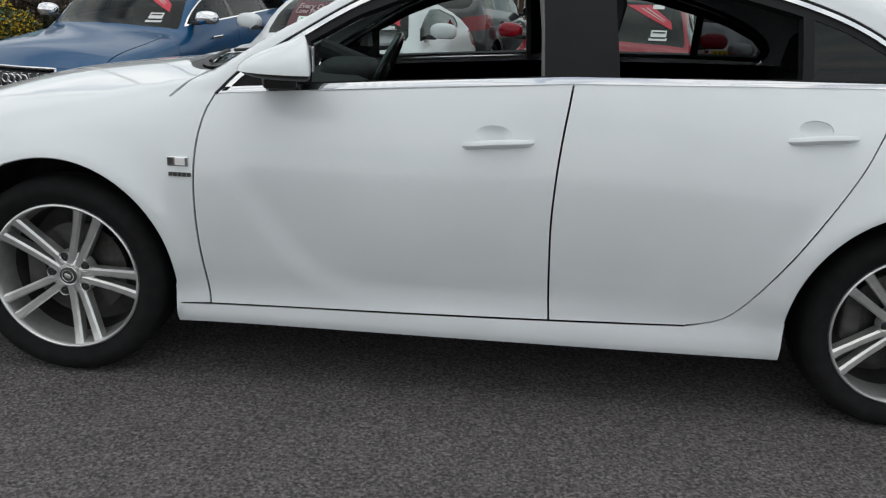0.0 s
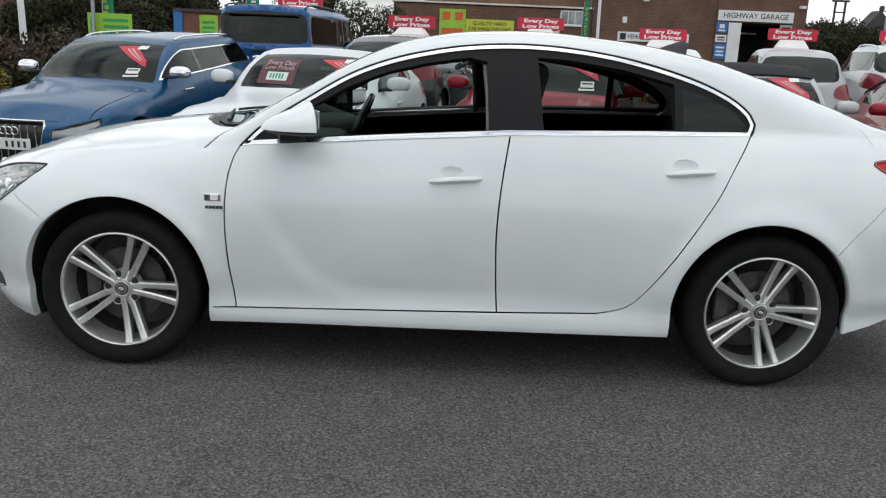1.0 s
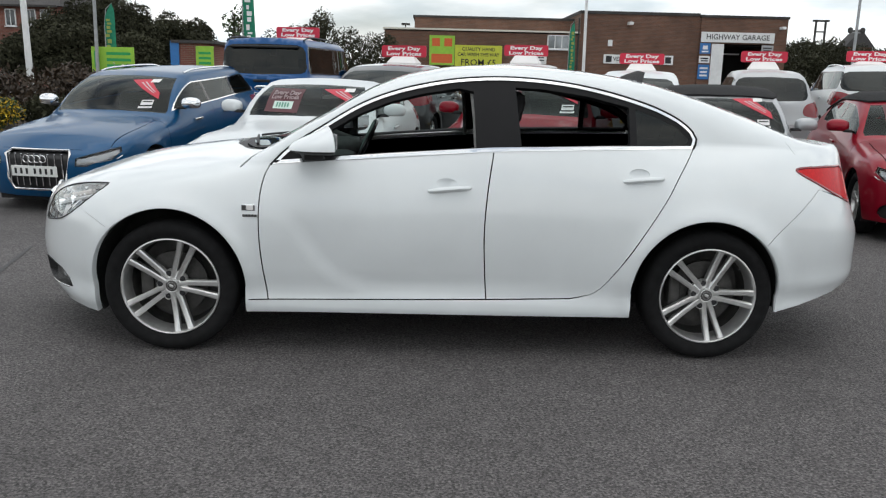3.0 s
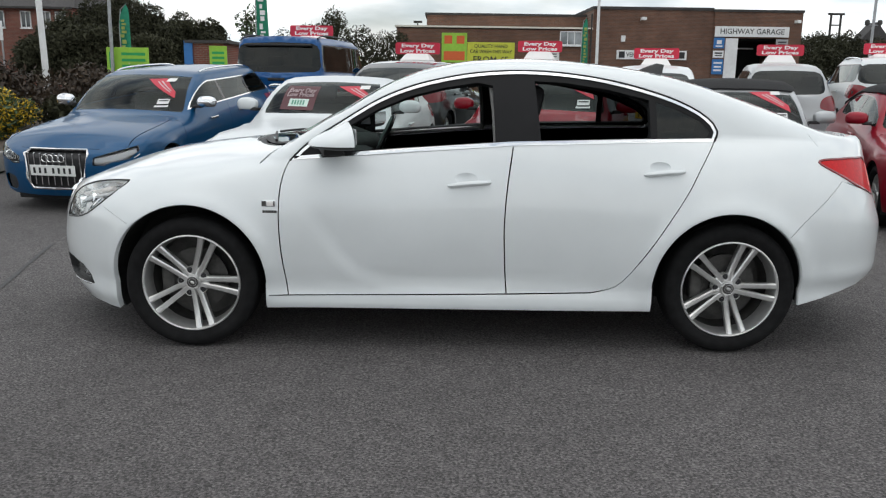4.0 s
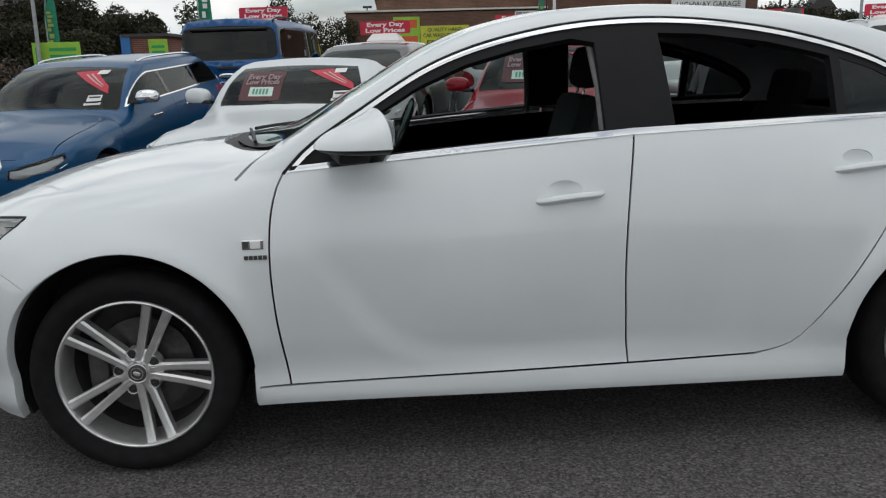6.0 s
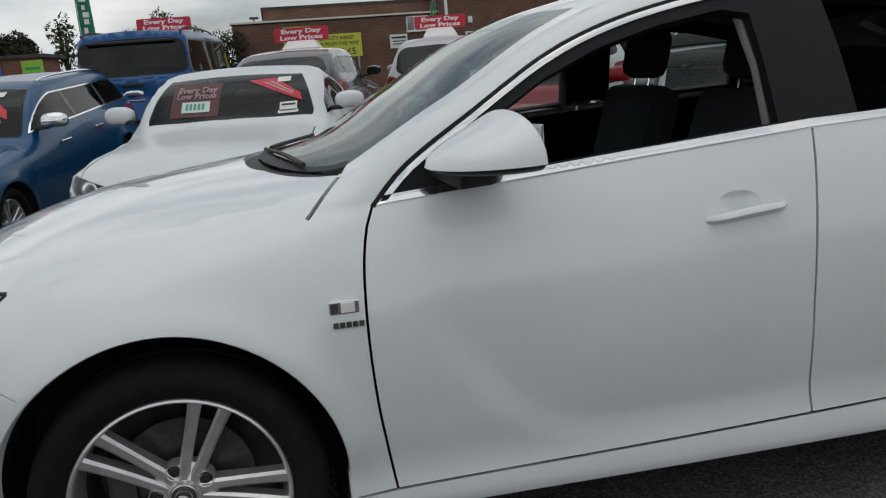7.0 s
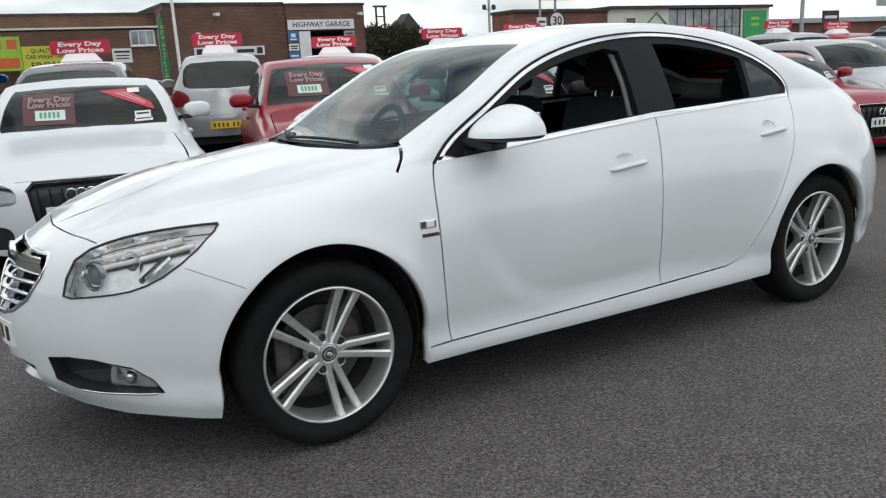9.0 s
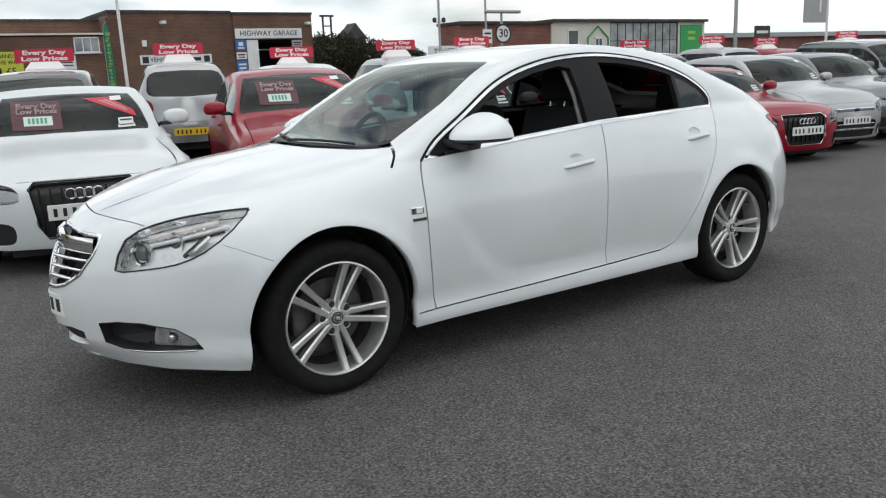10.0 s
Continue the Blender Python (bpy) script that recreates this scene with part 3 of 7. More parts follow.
    if fine:
        bd = part("badge", lathe([(0.001, -0.003), (0.024, -0.002), (0.0285, 0.000), (0.0285, 0.006), (0.001, 0.006)], 32, closed=False), M["alloy_dark"], w, "dark wheel badge", smooth=True)
        part("badge_ring", lathe([(0.019 + 0.0022 * math.cos(q), -0.0045 + 0.002 * math.sin(q)) for q in np.linspace(0, 6.283, 7)[:-1]], 28), M["chrome"], bd, smooth=True)
        part("badge_mark", dome(0.012, 0.003, 0.007), M["alloy"], bd, m=pose(0, -0.004, 0, 0, 24, 0), smooth=True)
        for i in range(5):
            a = turn + 2 * math.pi * (i + 0.5) / 5
            m5 = pose(0.060 * math.cos(a), 0, 0.060 * math.sin(a))
            pk = part("nut_pocket", lathe([(0.0165, 0.030), (0.0180, 0.012), (0.0192, 0.011), (0.0210, 0.018), (0.0215, 0.05)], 20, closed=False), M["alloy"], w, m=m5, smooth=True)
            part("wheel_nut", lathe([(0.001, 0.013), (0.010, 0.013), (0.0170, 0.018), (0.0175, 0.03), (0.001, 0.03)], 12, closed=False), M["ink"], pk)
        a = turn + math.pi * 0.47 - math.pi * 0.62
        part("tyre_valve", tube([(0, 0.03, 0), (0, 0.0, 0)], 0.004, 8), M["ink"], w, m=pose((rim - 0.035) * math.cos(a), 0, (rim - 0.035) * math.sin(a)))
    return w


def dome(rx, ry, rz, cut_low=-1.0, cut_back=1.0, power=2.5, nu=28, nv=16):
    """A superellipsoid shell, flattened below (z) and behind (x)."""
    bm = bmesh.new()

    def g(v, p):
        return math.copysign(abs(v)**p, v)
    rows = []
    for j in range(nv + 1):
        b = -math.pi / 2 + math.pi * j / nv
        rows.append([bm.verts.new((min(rx * g(math.cos(b), 2 / power) * g(math.cos(a), 2 / power), cut_back * rx), ry * g(math.cos(b), 2 / power) * g(math.sin(a), 2 / power),
                                   max(rz * g(math.sin(b), 2 / power), cut_low * rz))) for a in (2 * math.pi * i / nu for i in range(nu))])
    for p, q in zip(rows[:-1], rows[1:]):
        for i in range(nu):
            bm.faces.new((p[i], p[(i + 1) % nu], q[(i + 1) % nu], q[i]))
    bmesh.ops.remove_doubles(bm, verts=bm.verts, dist=1e-5)
    return bm


def half_shell(front, back, half, rise, power=2.0, nu=36, nv=12, rake=1.0):
    """Half of an egg, flat below (or above, for a negative rise): long in front (-x), short behind; rake slopes its front."""
    bm = bmesh.new()
    rows = []
    for j in range(nv + 1):
        b = math.pi / 2 * j / nv
        k, h = math.cos(b)**(2 / power), rise * math.sin(b)**(2 / power)
        rows.append([bm.verts.new(((k * back if math.cos(a) > 0 else k**rake * front) * math.cos(a), k * math.sin(a) * half, h)) for a in (2 * math.pi * i / nu for i in range(nu))])
    for p, q in zip(rows[:-1], rows[1:]):
        for i in range(nu):
            f = (p[i], p[(i + 1) % nu], q[(i + 1) % nu], q[i])
            bm.faces.new(f if rise > 0 else f[::-1])
    bm.faces.new(rows[0][::-1] if rise > 0 else rows[0])
    bmesh.ops.remove_doubles(bm, verts=bm.verts, dist=1e-5)
    return bm


def seat(parent, x, y, z, w=0.50, head=True, bench=False):
    bm = bmesh.new()
    box(bm, x - 0.02, y - w / 2, z, x + 0.50, y + w / 2, z + 0.17, 0.05)
    s = part("seat_base", bm, M["seat"], parent, smooth=True)
    bm = bmesh.new()
    box(bm, -0.07, -w / 2 + 0.015, 0.0, 0.07, w / 2 - 0.015, 0.62, 0.055)
    part("seat_back", bm, M["seat"], parent, m=pose(x + 0.48, y, z + 0.13, 0, 16, 0), smooth=True)
    if head:
        for yy in ((y,) if not bench else (y - 0.40, y + 0.40)):
            bm = bmesh.new()
            box(bm, -0.05, -0.135, 0.0, 0.05, 0.135, 0.19, 0.045)
            h = part("headrest", bm, M["seat"], parent, m=pose(x + 0.645, yy, z + 0.755 if not bench else z + 0.70, 0, 12, 0), smooth=True)
            for d in (-0.06, 0.06):
                part("headrest_post", tube([(0, d, -0.08), (0, d, 0.02)], 0.007, 8), M["chrome"], h)
    return s


def hero_car():
    sk = HERO
    car = thing("hatchback_car", "white five-door hatchback car with silver twin-spoke alloy wheels on tarmac", "car")
    S, A = sk.side, sk.address
    # outlines
    belt = [(2.640, 1.076), (2.2, 1.067), (1.613, 1.049), (1.1, 1.011), (0.502, 0.960)]
    dlo = S(np.vstack([flow([(0.502, 0.958), (0.592, 1.045), (0.757, 1.153), (0.940, 1.263), (1.095, 1.327), (1.262, 1.371), (1.45, 1.402), (1.66, 1.414), (1.87, 1.405), (2.09, 1.375), (2.28, 1.331), (2.45, 1.277), (2.575, 1.217), (2.64, 1.163), (2.660, 1.125), (2.655, 1.10)]),
                       straight(belt, closed=False)[:-1]]))
    upper = len(dlo) - len(straight(belt, closed=False)) + 2
    din = inset(dlo, 0.021)
    zin = lambda x, d=0.0: np.interp(x, [0.592, 0.757, 0.940, 1.095, 1.262, 1.45, 1.66, 1.87, 2.09, 2.28, 2.45, 2.575, 2.64], np.array([1.045, 1.153, 1.263, 1.327, 1.371, 1.402, 1.414, 1.405, 1.375, 1.331, 1.277, 1.217, 1.163]) - 0.030 - d)
    bz = lambda x: np.interp(x, [0.5, 1.1, 1.613, 2.2, 2.64], [0.965, 1.014, 1.052, 1.071, 1.082])
    xs = np.linspace(0.80, 1.44, 22)
    win_f = S(straight(np.vstack([np.stack([xs, zin(xs, 0.016)], 1), [(1.515, 1.34), (1.53, bz(1.53) + 0.022)], [(0.80, bz(0.80) + 0.022)]])))
    xs = np.linspace(1.725, 2.305, 20)
    win_r = S(straight(np.vstack([np.stack([xs, zin(xs, 0.016)], 1), [(2.31, bz(2.31) + 0.02), (1.755, bz(1.755) + 0.02)]])))
    xs = np.linspace(2.34, 2.57, 10)
    win_q = S(straight(np.vstack([np.stack([xs, zin(xs, 0.012)], 1), [(2.622, 1.125), (2.608, bz(2.608) + 0.018), (2.345, bz(2.345) + 0.018)]])))
    lamp = A(flow([(-0.786, -0.445, 0.612), (-0.757, -0.449, 0.70), (-0.704, -0.474, 0.757), (-0.585, -0.57, 0.806), (-0.452, -0.675, 0.833), (-0.318, -0.762, 0.845),
                   (-0.315, -0.772, 0.841), (-0.405, -0.797, 0.772), (-0.514, -0.762, 0.693), (-0.608, -0.685, 0.646), (-0.711, -0.562, 0.620), (-0.775, -0.46, 0.606)], closed=True))
    fog = A(straight([(-0.855, -0.335, 0.380), (-0.80, -0.44, 0.396), (-0.733, -0.544, 0.398), (-0.632, -0.661, 0.381), (-0.573, -0.711, 0.337), (-0.548, -0.735, 0.293), (-0.655, -0.626, 0.281), (-0.787, -0.431, 0.269), (-0.842, -0.345, 0.290)]))
    fog_lamp = A(flow([(-0.70, -0.585, 0.384), (-0.64, -0.650, 0.376), (-0.585, -0.70, 0.338), (-0.572, -0.715, 0.304), (-0.655, -0.626, 0.292), (-0.715, -0.55, 0.290)], closed=True))
    G = lambda pts: A(np.array(pts, float))
    grille = G(straight([(-0.87, 0.0, 0.742), (-0.85, -0.18, 0.742), (-0.80, -0.31, 0.738), (-0.815, -0.322, 0.705), (-0.84, -0.312, 0.66), (-0.889, -0.249, 0.575), (-0.933, -0.155, 0.523), (-0.95, -0.08, 0.508), (-0.965, 0.0, 0.504)]))
    low_grille = G(straight([(-0.96, 0.0, 0.330), (-0.94, -0.15, 0.326), (-0.91, -0.235, 0.315), (-0.90, -0.23, 0.245), (-0.92, -0.12, 0.232), (-0.94, 0.0, 0.228)]))
    # front of the bonnet, its sides and the cowl
    nose = G(flow(np.array([(-0.76, 0.0, 0.795), (-0.742, -0.13, 0.796), (-0.70, -0.39, 0.797), (-0.66, -0.49, 0.785)])))
    flank = G(flow(np.array([(-0.30, -0.768, 0.851), (-0.193, -0.762, 0.867), (0.0, -0.757, 0.898), (0.20, -0.777, 0.924), (0.350, -0.795, 0.945)])))
    hinge = G(flow(np.array([(0.350, -0.795, 0.945), (0.395, -0.735, 0.985), (0.44, -0.67, 1.025)])))
    cowl_f = G(flow(np.array([(0.44, -0.64, 1.02), (0.36, -0.50, 1.015), (0.225, -0.26, 1.012), (0.19, 0.0, 1.015)])))
    cowl_b = sk.top(flow(np.array([(0.235, 0.0), (0.265, -0.22), (0.345, -0.44), (0.465, -0.595)])))
    ws = sk.top(straight(np.vstack([flow([(0.245, 0.0), (0.275, -0.22), (0.355, -0.44), (0.468, -0.59)]), flow([(0.49, -0.590), (0.70, -0.612), (0.90, -0.580), (1.10, -0.525)]), flow([(1.115, -0.51), (1.105, -0.28), (1.10, 0.0)])])))
    frit = strip(cowl_b, 0.085)
    cowl = np.vstack([cowl_f, cowl_b])
    hood = np.vstack([nose, lamp[np.argsort(lamp[:, 0])][-1:], flank, hinge, cowl_f])
    # shut lines
    arches = ((-0.004, 0.354, 0.391), (2.708, 0.356, 0.382))
    gaps = [S(arch_outline(*a, low=0.12)) for a in arches]
    g = 0.0065
    front_edge = S(flow([(0.502, 0.960), (0.483, 0.92), (0.466, 0.85), (0.458, 0.76), (0.457, 0.65), (0.464, 0.52), (0.478, 0.40), (0.494, 0.283)]))
    b_edge = S(flow([(1.617, 1.047), (1.605, 0.97), (1.592, 0.88), (1.581, 0.76), (1.577, 0.63), (1.583, 0.50), (1.590, 0.40), (1.598, 0.306)]))
    r_edge = S(flow([(2.640, 1.078), (2.626, 1.056), (2.548, 0.942), (2.490, 0.842), (2.384, 0.677), (2.260, 0.484), (2.176, 0.375), (2.115, 0.339), (2.03, 0.320)]))
    bottom = S(flow([(0.395, 0.282), (0.5, 0.284), (1.0, 0.294), (1.6, 0.307), (2.03, 0.319)]))
    bump_f = A(flow(np.array([(-0.455, -0.80, 0.722), (-0.371, -0.861, 0.684), (-0.29, -0.91, 0.646)])))
    bump_r = S(flow([(3.30, 0.885), (3.146, 0.761), (3.006, 0.634), (2.99, 0.62)]))
    rear_lamp = A(flow([(3.175, -0.772, 0.987), (3.33, -0.68, 0.998), (3.46, -0.58, 0.996), (3.55, -0.47, 0.980), (3.60, -0.42, 0.89), (3.60, -0.49, 0.795), (3.48, -0.63, 0.835), (3.354, -0.722, 0.890)], closed=True))
    glass_rear = sk.top(straight(np.vstack([flow([(2.62, 0.0), (2.66, -0.25), (2.74, -0.46)]), flow([(3.0, -0.50), (3.24, -0.48)]), flow([(3.32, -0.30), (3.36, 0.0)])])))
    hatch = S(flow([(3.150, 1.118), (3.172, 1.085), (3.190, 1.055)]))
    lines = [(front_edge, g), (b_edge, g), (r_edge, 0.0048), (bottom, 0.005), (bump_f, 0.0018), (bump_r, 0.0026), (nose, 0.006), (hinge, 0.010), (hatch, 0.002)]
    regions = [("gap", p) for p in gaps] + [("lens", lamp)] + [("gap", strip(*p)) for p in lines]
    regions += [("fog_lamp", fog_lamp), ("gap", fog), ("gap", grille), ("low_grille", low_grille), ("tail", rear_lamp),
                ("seal", strip(dlo[:upper], 0.013)), ("win_f", win_f), ("win_r", win_r), ("win_q", win_q), ("pillar", din), ("chrome", dlo),
                ("cowl", cowl), ("frit", frit), ("glass", ws), ("hood", hood), ("rear_glass", glass_rear)]
    poly_f = np.vstack([front_edge, b_edge[::-1]])
    poly_r = np.vstack([b_edge, bottom[::-1][:12], r_edge[::-1]])
    cup_f = S(ring_outline(0, 0, 1) * (0.056, 0.028) + (1.385, 0.890))
    cup_r = S(ring_outline(0, 0, 1) * (0.052, 0.025) + (2.345, 0.955))
    sill = np.vstack([bottom, S(flow([(2.03, 0.316), (2.20, 0.325), (2.36, 0.36)])), S([(2.36, 0.15), (0.38, 0.15)])])
    front = np.vstack([bump_f[::-1], [(bump_f[0, 0] - 0.12, bump_f[0, 1] + 0.05)], nose[::-1], [(sk.s0 - 0.02, nose[0, 1]), (sk.s0 - 0.02, -1.3)], S([(-0.25, 0.11), (-0.31, 0.35)])])
    rear = np.vstack([bump_r, S([(3.06, 0.35), (3.0, 0.11)]), [(sk.s1 + 0.02, -1.2), (sk.s1 + 0.02, 0.02)], rear_lamp[np.argmin(rear_lamp[:, 1])][None]])
    regions += [("cup", cup_f), ("cup_r", cup_r), ("door_f", poly_f), ("door_r", poly_r), ("sill", sill), ("front", front), ("rear", rear)]
    floor = S(flow([(-0.25, 0.19), (-0.1, 0.20), (0.395, 0.216), (1.0, 0.222), (2.35, 0.227), (2.9, 0.25), (3.05, 0.262)]))
    fr = A(sk.cast(np.array([[-0.25, 0, 0.185], [-0.25, 0, 0.185], [-0.25, 0, 0.185], [-0.25, 0, 0.188], [-0.25, 0, 0.19]]), np.array([[-math.sin(a), -math.cos(a), 0] for a in np.radians([90, 75, 55, 35, 15])])))
    rr = A(sk.cast(np.array([[3.0, 0, z] for z in (0.29, 0.33, 0.36, 0.37, 0.37)]), np.array([[math.sin(a), -math.cos(a), 0] for a in np.radians([15, 35, 55, 75, 90])])))
    floor = np.vstack([fr, floor, rr])
    floor = floor[np.argsort(floor[:, 0])]
    floor[0, 0], floor[-1, 0] = sk.s0 - 0.01, sk.s1 + 0.01
    got = sk.cut(regions, 0.029, floor)
    w = M["white"]
    fl = 0.014

    def both(key, name, mat, label="", flange=fl, sink=0.0, parents=(None, None)):
        out = []
        for e, par in zip((-1, 1), parents):
            out.append(part(name, panel_mesh(name, got[key], mat, e, flange, sink), mat, par or car, label))
        return out
    part("body_shell", panel_mesh("body_shell", got["body"], w, 0, fl), w, car, "white painted roof, wings and quarter panels")
    part("bonnet", panel_mesh("bonnet", got["hood"], w, 0, fl), w, car)
    fbump = part("front_bumper", panel_mesh("front_bumper", got["front"], w, 0, 0.03), w, car)
    part("rear_bumper", panel_mesh("rear_bumper", got["rear"], w, 0, fl), w, car)
    part("cowl", panel_mesh("cowl", got["cowl"], M["trim"], 0, 0, 0.012), M["trim"], car, "black plastic cowl below the windscreen")
    part("windscreen_edge", panel_mesh("windscreen_edge", got["frit"], M["frame"], 0), M["frame"], car, "black lower edge of the windscreen")
    part("windscreen", panel_mesh("windscreen", got["glass"], M["glass"], 0, 0.0), M["glass"], car).visible_shadow = False
    part("rear_window", panel_mesh("rear_window", got["rear_glass"], M["glass_dark"], 0), M["glass_dark"], car)
    doors_f = both("door_f", "front_door", w)
    doors_r = both("door_r", "rear_door", w)
    both("sill", "sill", w)
    both("pillar", "window_frame", M["frame"], "black door frames and centre pillar", 0.03, 0.004)
    both("seal", "window_seal", M["frame"], "black rubber window seal", 0.0, 0.003)
    both("chrome", "window_trim", M["chrome"], "chrome window surround", 0.012, -0.003)
    both("win_q", "quarter_window", M["glass_dark"], "tinted quarter light", 0.0, 0.006)
    for key, par in (("win_f", doors_f[1]), ("win_r", doors_r[1])):
        part("door_window", panel_mesh("door_window", got[key], M["glass_side"], 1, 0, 0.012), M["glass_side"], par).visible_shadow = False
    # handles: a bowl pressed into the door, and the grip across it
    for key, doors, x, z in (("cup", doors_f, 1.40, 0.868), ("cup_r", doors_r, 2.362, 0.930)):
        q, m, t = got[key]
        c = q.mean(0)
        r2 = ((q[:, 0] - c[0]) / 0.056)**2 + ((q[:, 2] - c[2]) / 0.028)**2
        bowl = (q - m * (0.028 * np.clip(1 - r2, 0, 1))[:, None], m * 1.0, t)
        me_n = bowl[1] + np.stack([-(q[:, 0] - c[0]) * 6, 0 * q[:, 0], -(q[:, 2] - c[2]) * 14], 1)
        bowl = (bowl[0], me_n / np.linalg.norm(me_n, axis=1, keepdims=True), t)
        for e, d in zip((-1, 1), doors):
            part("handle_recess", panel_mesh("handle_recess", bowl, w, e), w, d)
        yb = float(sk.cast(np.array([[x, 0, z]]), np.array([[0, -1.0, 0]]))[0, 1])
        for e, d in zip((1, -1), doors):
            bm = bmesh.new()
            prev = None
            for i, t in enumerate(np.linspace(-1, 1, 17)):
                outw = 0.030 * max(0.0, 1 - abs(t)**5) + 0.001
                hh = 0.0135 * (1 - 0.35 * abs(t)**3)
                xx, zz = x + 0.108 * t, z + 0.010 * t - 0.004 * t * t
                ring = [bm.verts.new((xx, e * (yb - outw + a), zz + b)) for a, b in ((0.0, -hh * 0.5), (-0.003, 0.0), (0.0, hh * 0.6), (0.007, hh), (0.017, hh * 0.8), (0.017, -hh * 0.8), (0.007, -hh))]
                if prev:
                    for k in range(7):
                        bm.faces.new((prev[k], prev[(k + 1) % 7], ring[(k + 1) % 7], ring[k]))
                else:
                    bm.faces.new(ring)
                prev = ring
            bm.faces.new(prev)
            part("door_handle", bm, w, d, smooth=True)
    # head lamps: clear lens over a chrome bowl with projector, indicator and fins
    for e in (-1, 1):
        h = part("headlamp", panel_mesh("headlamp", got["lens"], M["lens"], e, 0), M["lens"], car, "clear headlamp with chrome reflectors")
        h.visible_shadow = False
        part("lamp_bowl", panel_mesh("lamp_bowl", got["lens"], M["bowl"], e, 0, 0.050), M["bowl"], h, "satin lamp bowl")
        loop = sk.place(lamp[::2])
        nn = sk.normal(loop)
        bm = bmesh.new()
        for a, b, na, nb in zip(loop, np.roll(loop, -1, 0), nn, np.roll(nn, -1, 0)):
            q = [a + na * 0.001, b + nb * 0.001, b - nb * 0.045, a - na * 0.045]
            bm.faces.new([bm.verts.new((v[0], -e * v[1] * 1.0 if e > 0 else v[1], v[2])) for v in q])
        part("lamp_surround", bm, M["reflector"], h)
        rim_m = mesh_of("lamp_rim", *ribbon(loop, nn, 0.006, e), M["ink"])
        part("lamp_rim", rim_m, M["ink"], h, "dark lamp edge")
        for (px, py, pz), rr in (((-0.690, -0.500, 0.675), 0.052), ((-0.580, -0.600, 0.710), 0.050)):
            bm = lathe([(0.001, 0.028), (rr * 0.5, 0.022), (rr * 0.82, 0.004), (rr * 0.86, -0.004), (rr, -0.006), (rr * 1.08, 0.004), (rr * 1.1, 0.05)], 28, "x", closed=False)
            pj = part("projector", bm, M["chrome"], h, m=pose(px, -e * py if e > 0 else py, pz, 0, 0, 28 * (-e)), smooth=True)
            part("projector_lens", dome(rr * 0.5, rr * 0.66, rr * 0.66), M["lens_dark"], pj, m=pose(0.016, 0, 0), smooth=True)
            part("projector_ring", lathe([(rr * 0.80 + 0.005 * math.cos(a), 0.004 * math.sin(a)) for a in np.linspace(0, 6.283, 7)[:-1]], 28, "x"), M["ink"], pj, m=pose(0.004, 0, 0), smooth=True)
        sgn = 1 if e < 0 else -1
        t = np.linspace(0, 1, 14)

        def rod(nm, p0, p1, deep, radius, mat, label=""):
            """A rod inside the lamp, that far behind its lens."""
            line = sk.place(A(np.stack([p0[k] + (p1[k] - p0[k]) * t for k in range(3)], 1)))
            part(nm, tube((line - sk.normal(line) * deep) * (1, sgn, 1), radius, 8), mat, h, label, smooth=True)
        rod("lamp_bar", (-0.735, -0.465, 0.700), (-0.40, -0.705, 0.800), 0.040, 0.009, M["bowl"], "satin bar across the lamp")
        rod("lamp_shade", (-0.735, -0.465, 0.688), (-0.42, -0.700, 0.782), 0.044, 0.005, M["ink"], "dark gap under the bar")
        rod("indicator", (-0.66, -0.525, 0.752), (-0.43, -0.690, 0.815), 0.034, 0.013, M["amber_pale"], "pale indicator tube")
        for k in range(6):
            f = 0.12 + 0.13 * k
            q0 = (-0.66 + 0.23 * f, -0.525 - 0.165 * f, 0.738 + 0.063 * f)
            rod("lamp_fin", q0, (q0[0] + 0.012, q0[1] - 0.008, q0[2] + 0.032), 0.036, 0.0070, M["bowl"])
        rod("lamp_blade", (-0.535, -0.640, 0.690), (-0.470, -0.690, 0.755), 0.020, 0.009, M["chrome"])
        rod("lamp_slot", (-0.555, -0.625, 0.683), (-0.490, -0.675, 0.752), 0.028, 0.010, M["ink"])
        rod("lamp_post", (-0.765, -0.460, 0.628), (-0.735, -0.468, 0.690), 0.018, 0.014, M["chrome"])
        fl_ = part("fog_lamp", panel_mesh("fog_lamp", got["fog_lamp"], M["lens"], e, 0.0, 0.012), M["lens"], fbump, "clear fog lamp")
        part("fog_bowl", panel_mesh("fog_bowl", got["fog_lamp"], M["reflector"], e, 0, 0.04), M["reflector"], fl_)
        c3 = got["fog_lamp"][0].mean(0)
        part("fog_bulb", dome(0.026, 0.026, 0.026), M["reflector"], fl_, m=pose(c3[0] + 0.034, (c3[1] + 0.034) * (-1 if e > 0 else 1), c3[2] - 0.004), smooth=True)
        fp = sk.place(fog)
        fn = sk.normal(fp)
        under = (fp[:, 2] < 0.292) & (fp[:, 0] > -0.785)
        side = np.cross(fn, np.roll(fp, -1, 0) - np.roll(fp, 1, 0))
        side /= np.linalg.norm(side, axis=1, keepdims=True) + 1e-9
        side *= np.sign((side * (fp.mean(0) - fp)).sum(1).sum())
        lip = fp + side * 0.004 + fn * 0.001
        cup = np.vstack([lip, lip - fn * 0.05, [fp.mean(0) - fn.mean(0) * 0.055]])
        k = len(fp)
        fcs = [(i, (i + 1) % k, k + (i + 1) % k, k + i) for i in range(k)] + [(k + i, k + (i + 1) % k, 2 * k) for i in range(k)]
        cup = cup * (1, -1 if e > 0 else 1, 1)
        part("fog_housing", mesh_of("fog_housing", cup, fcs, M["trim"], smooth=False), M["trim"], fbump, "black fog lamp housing")
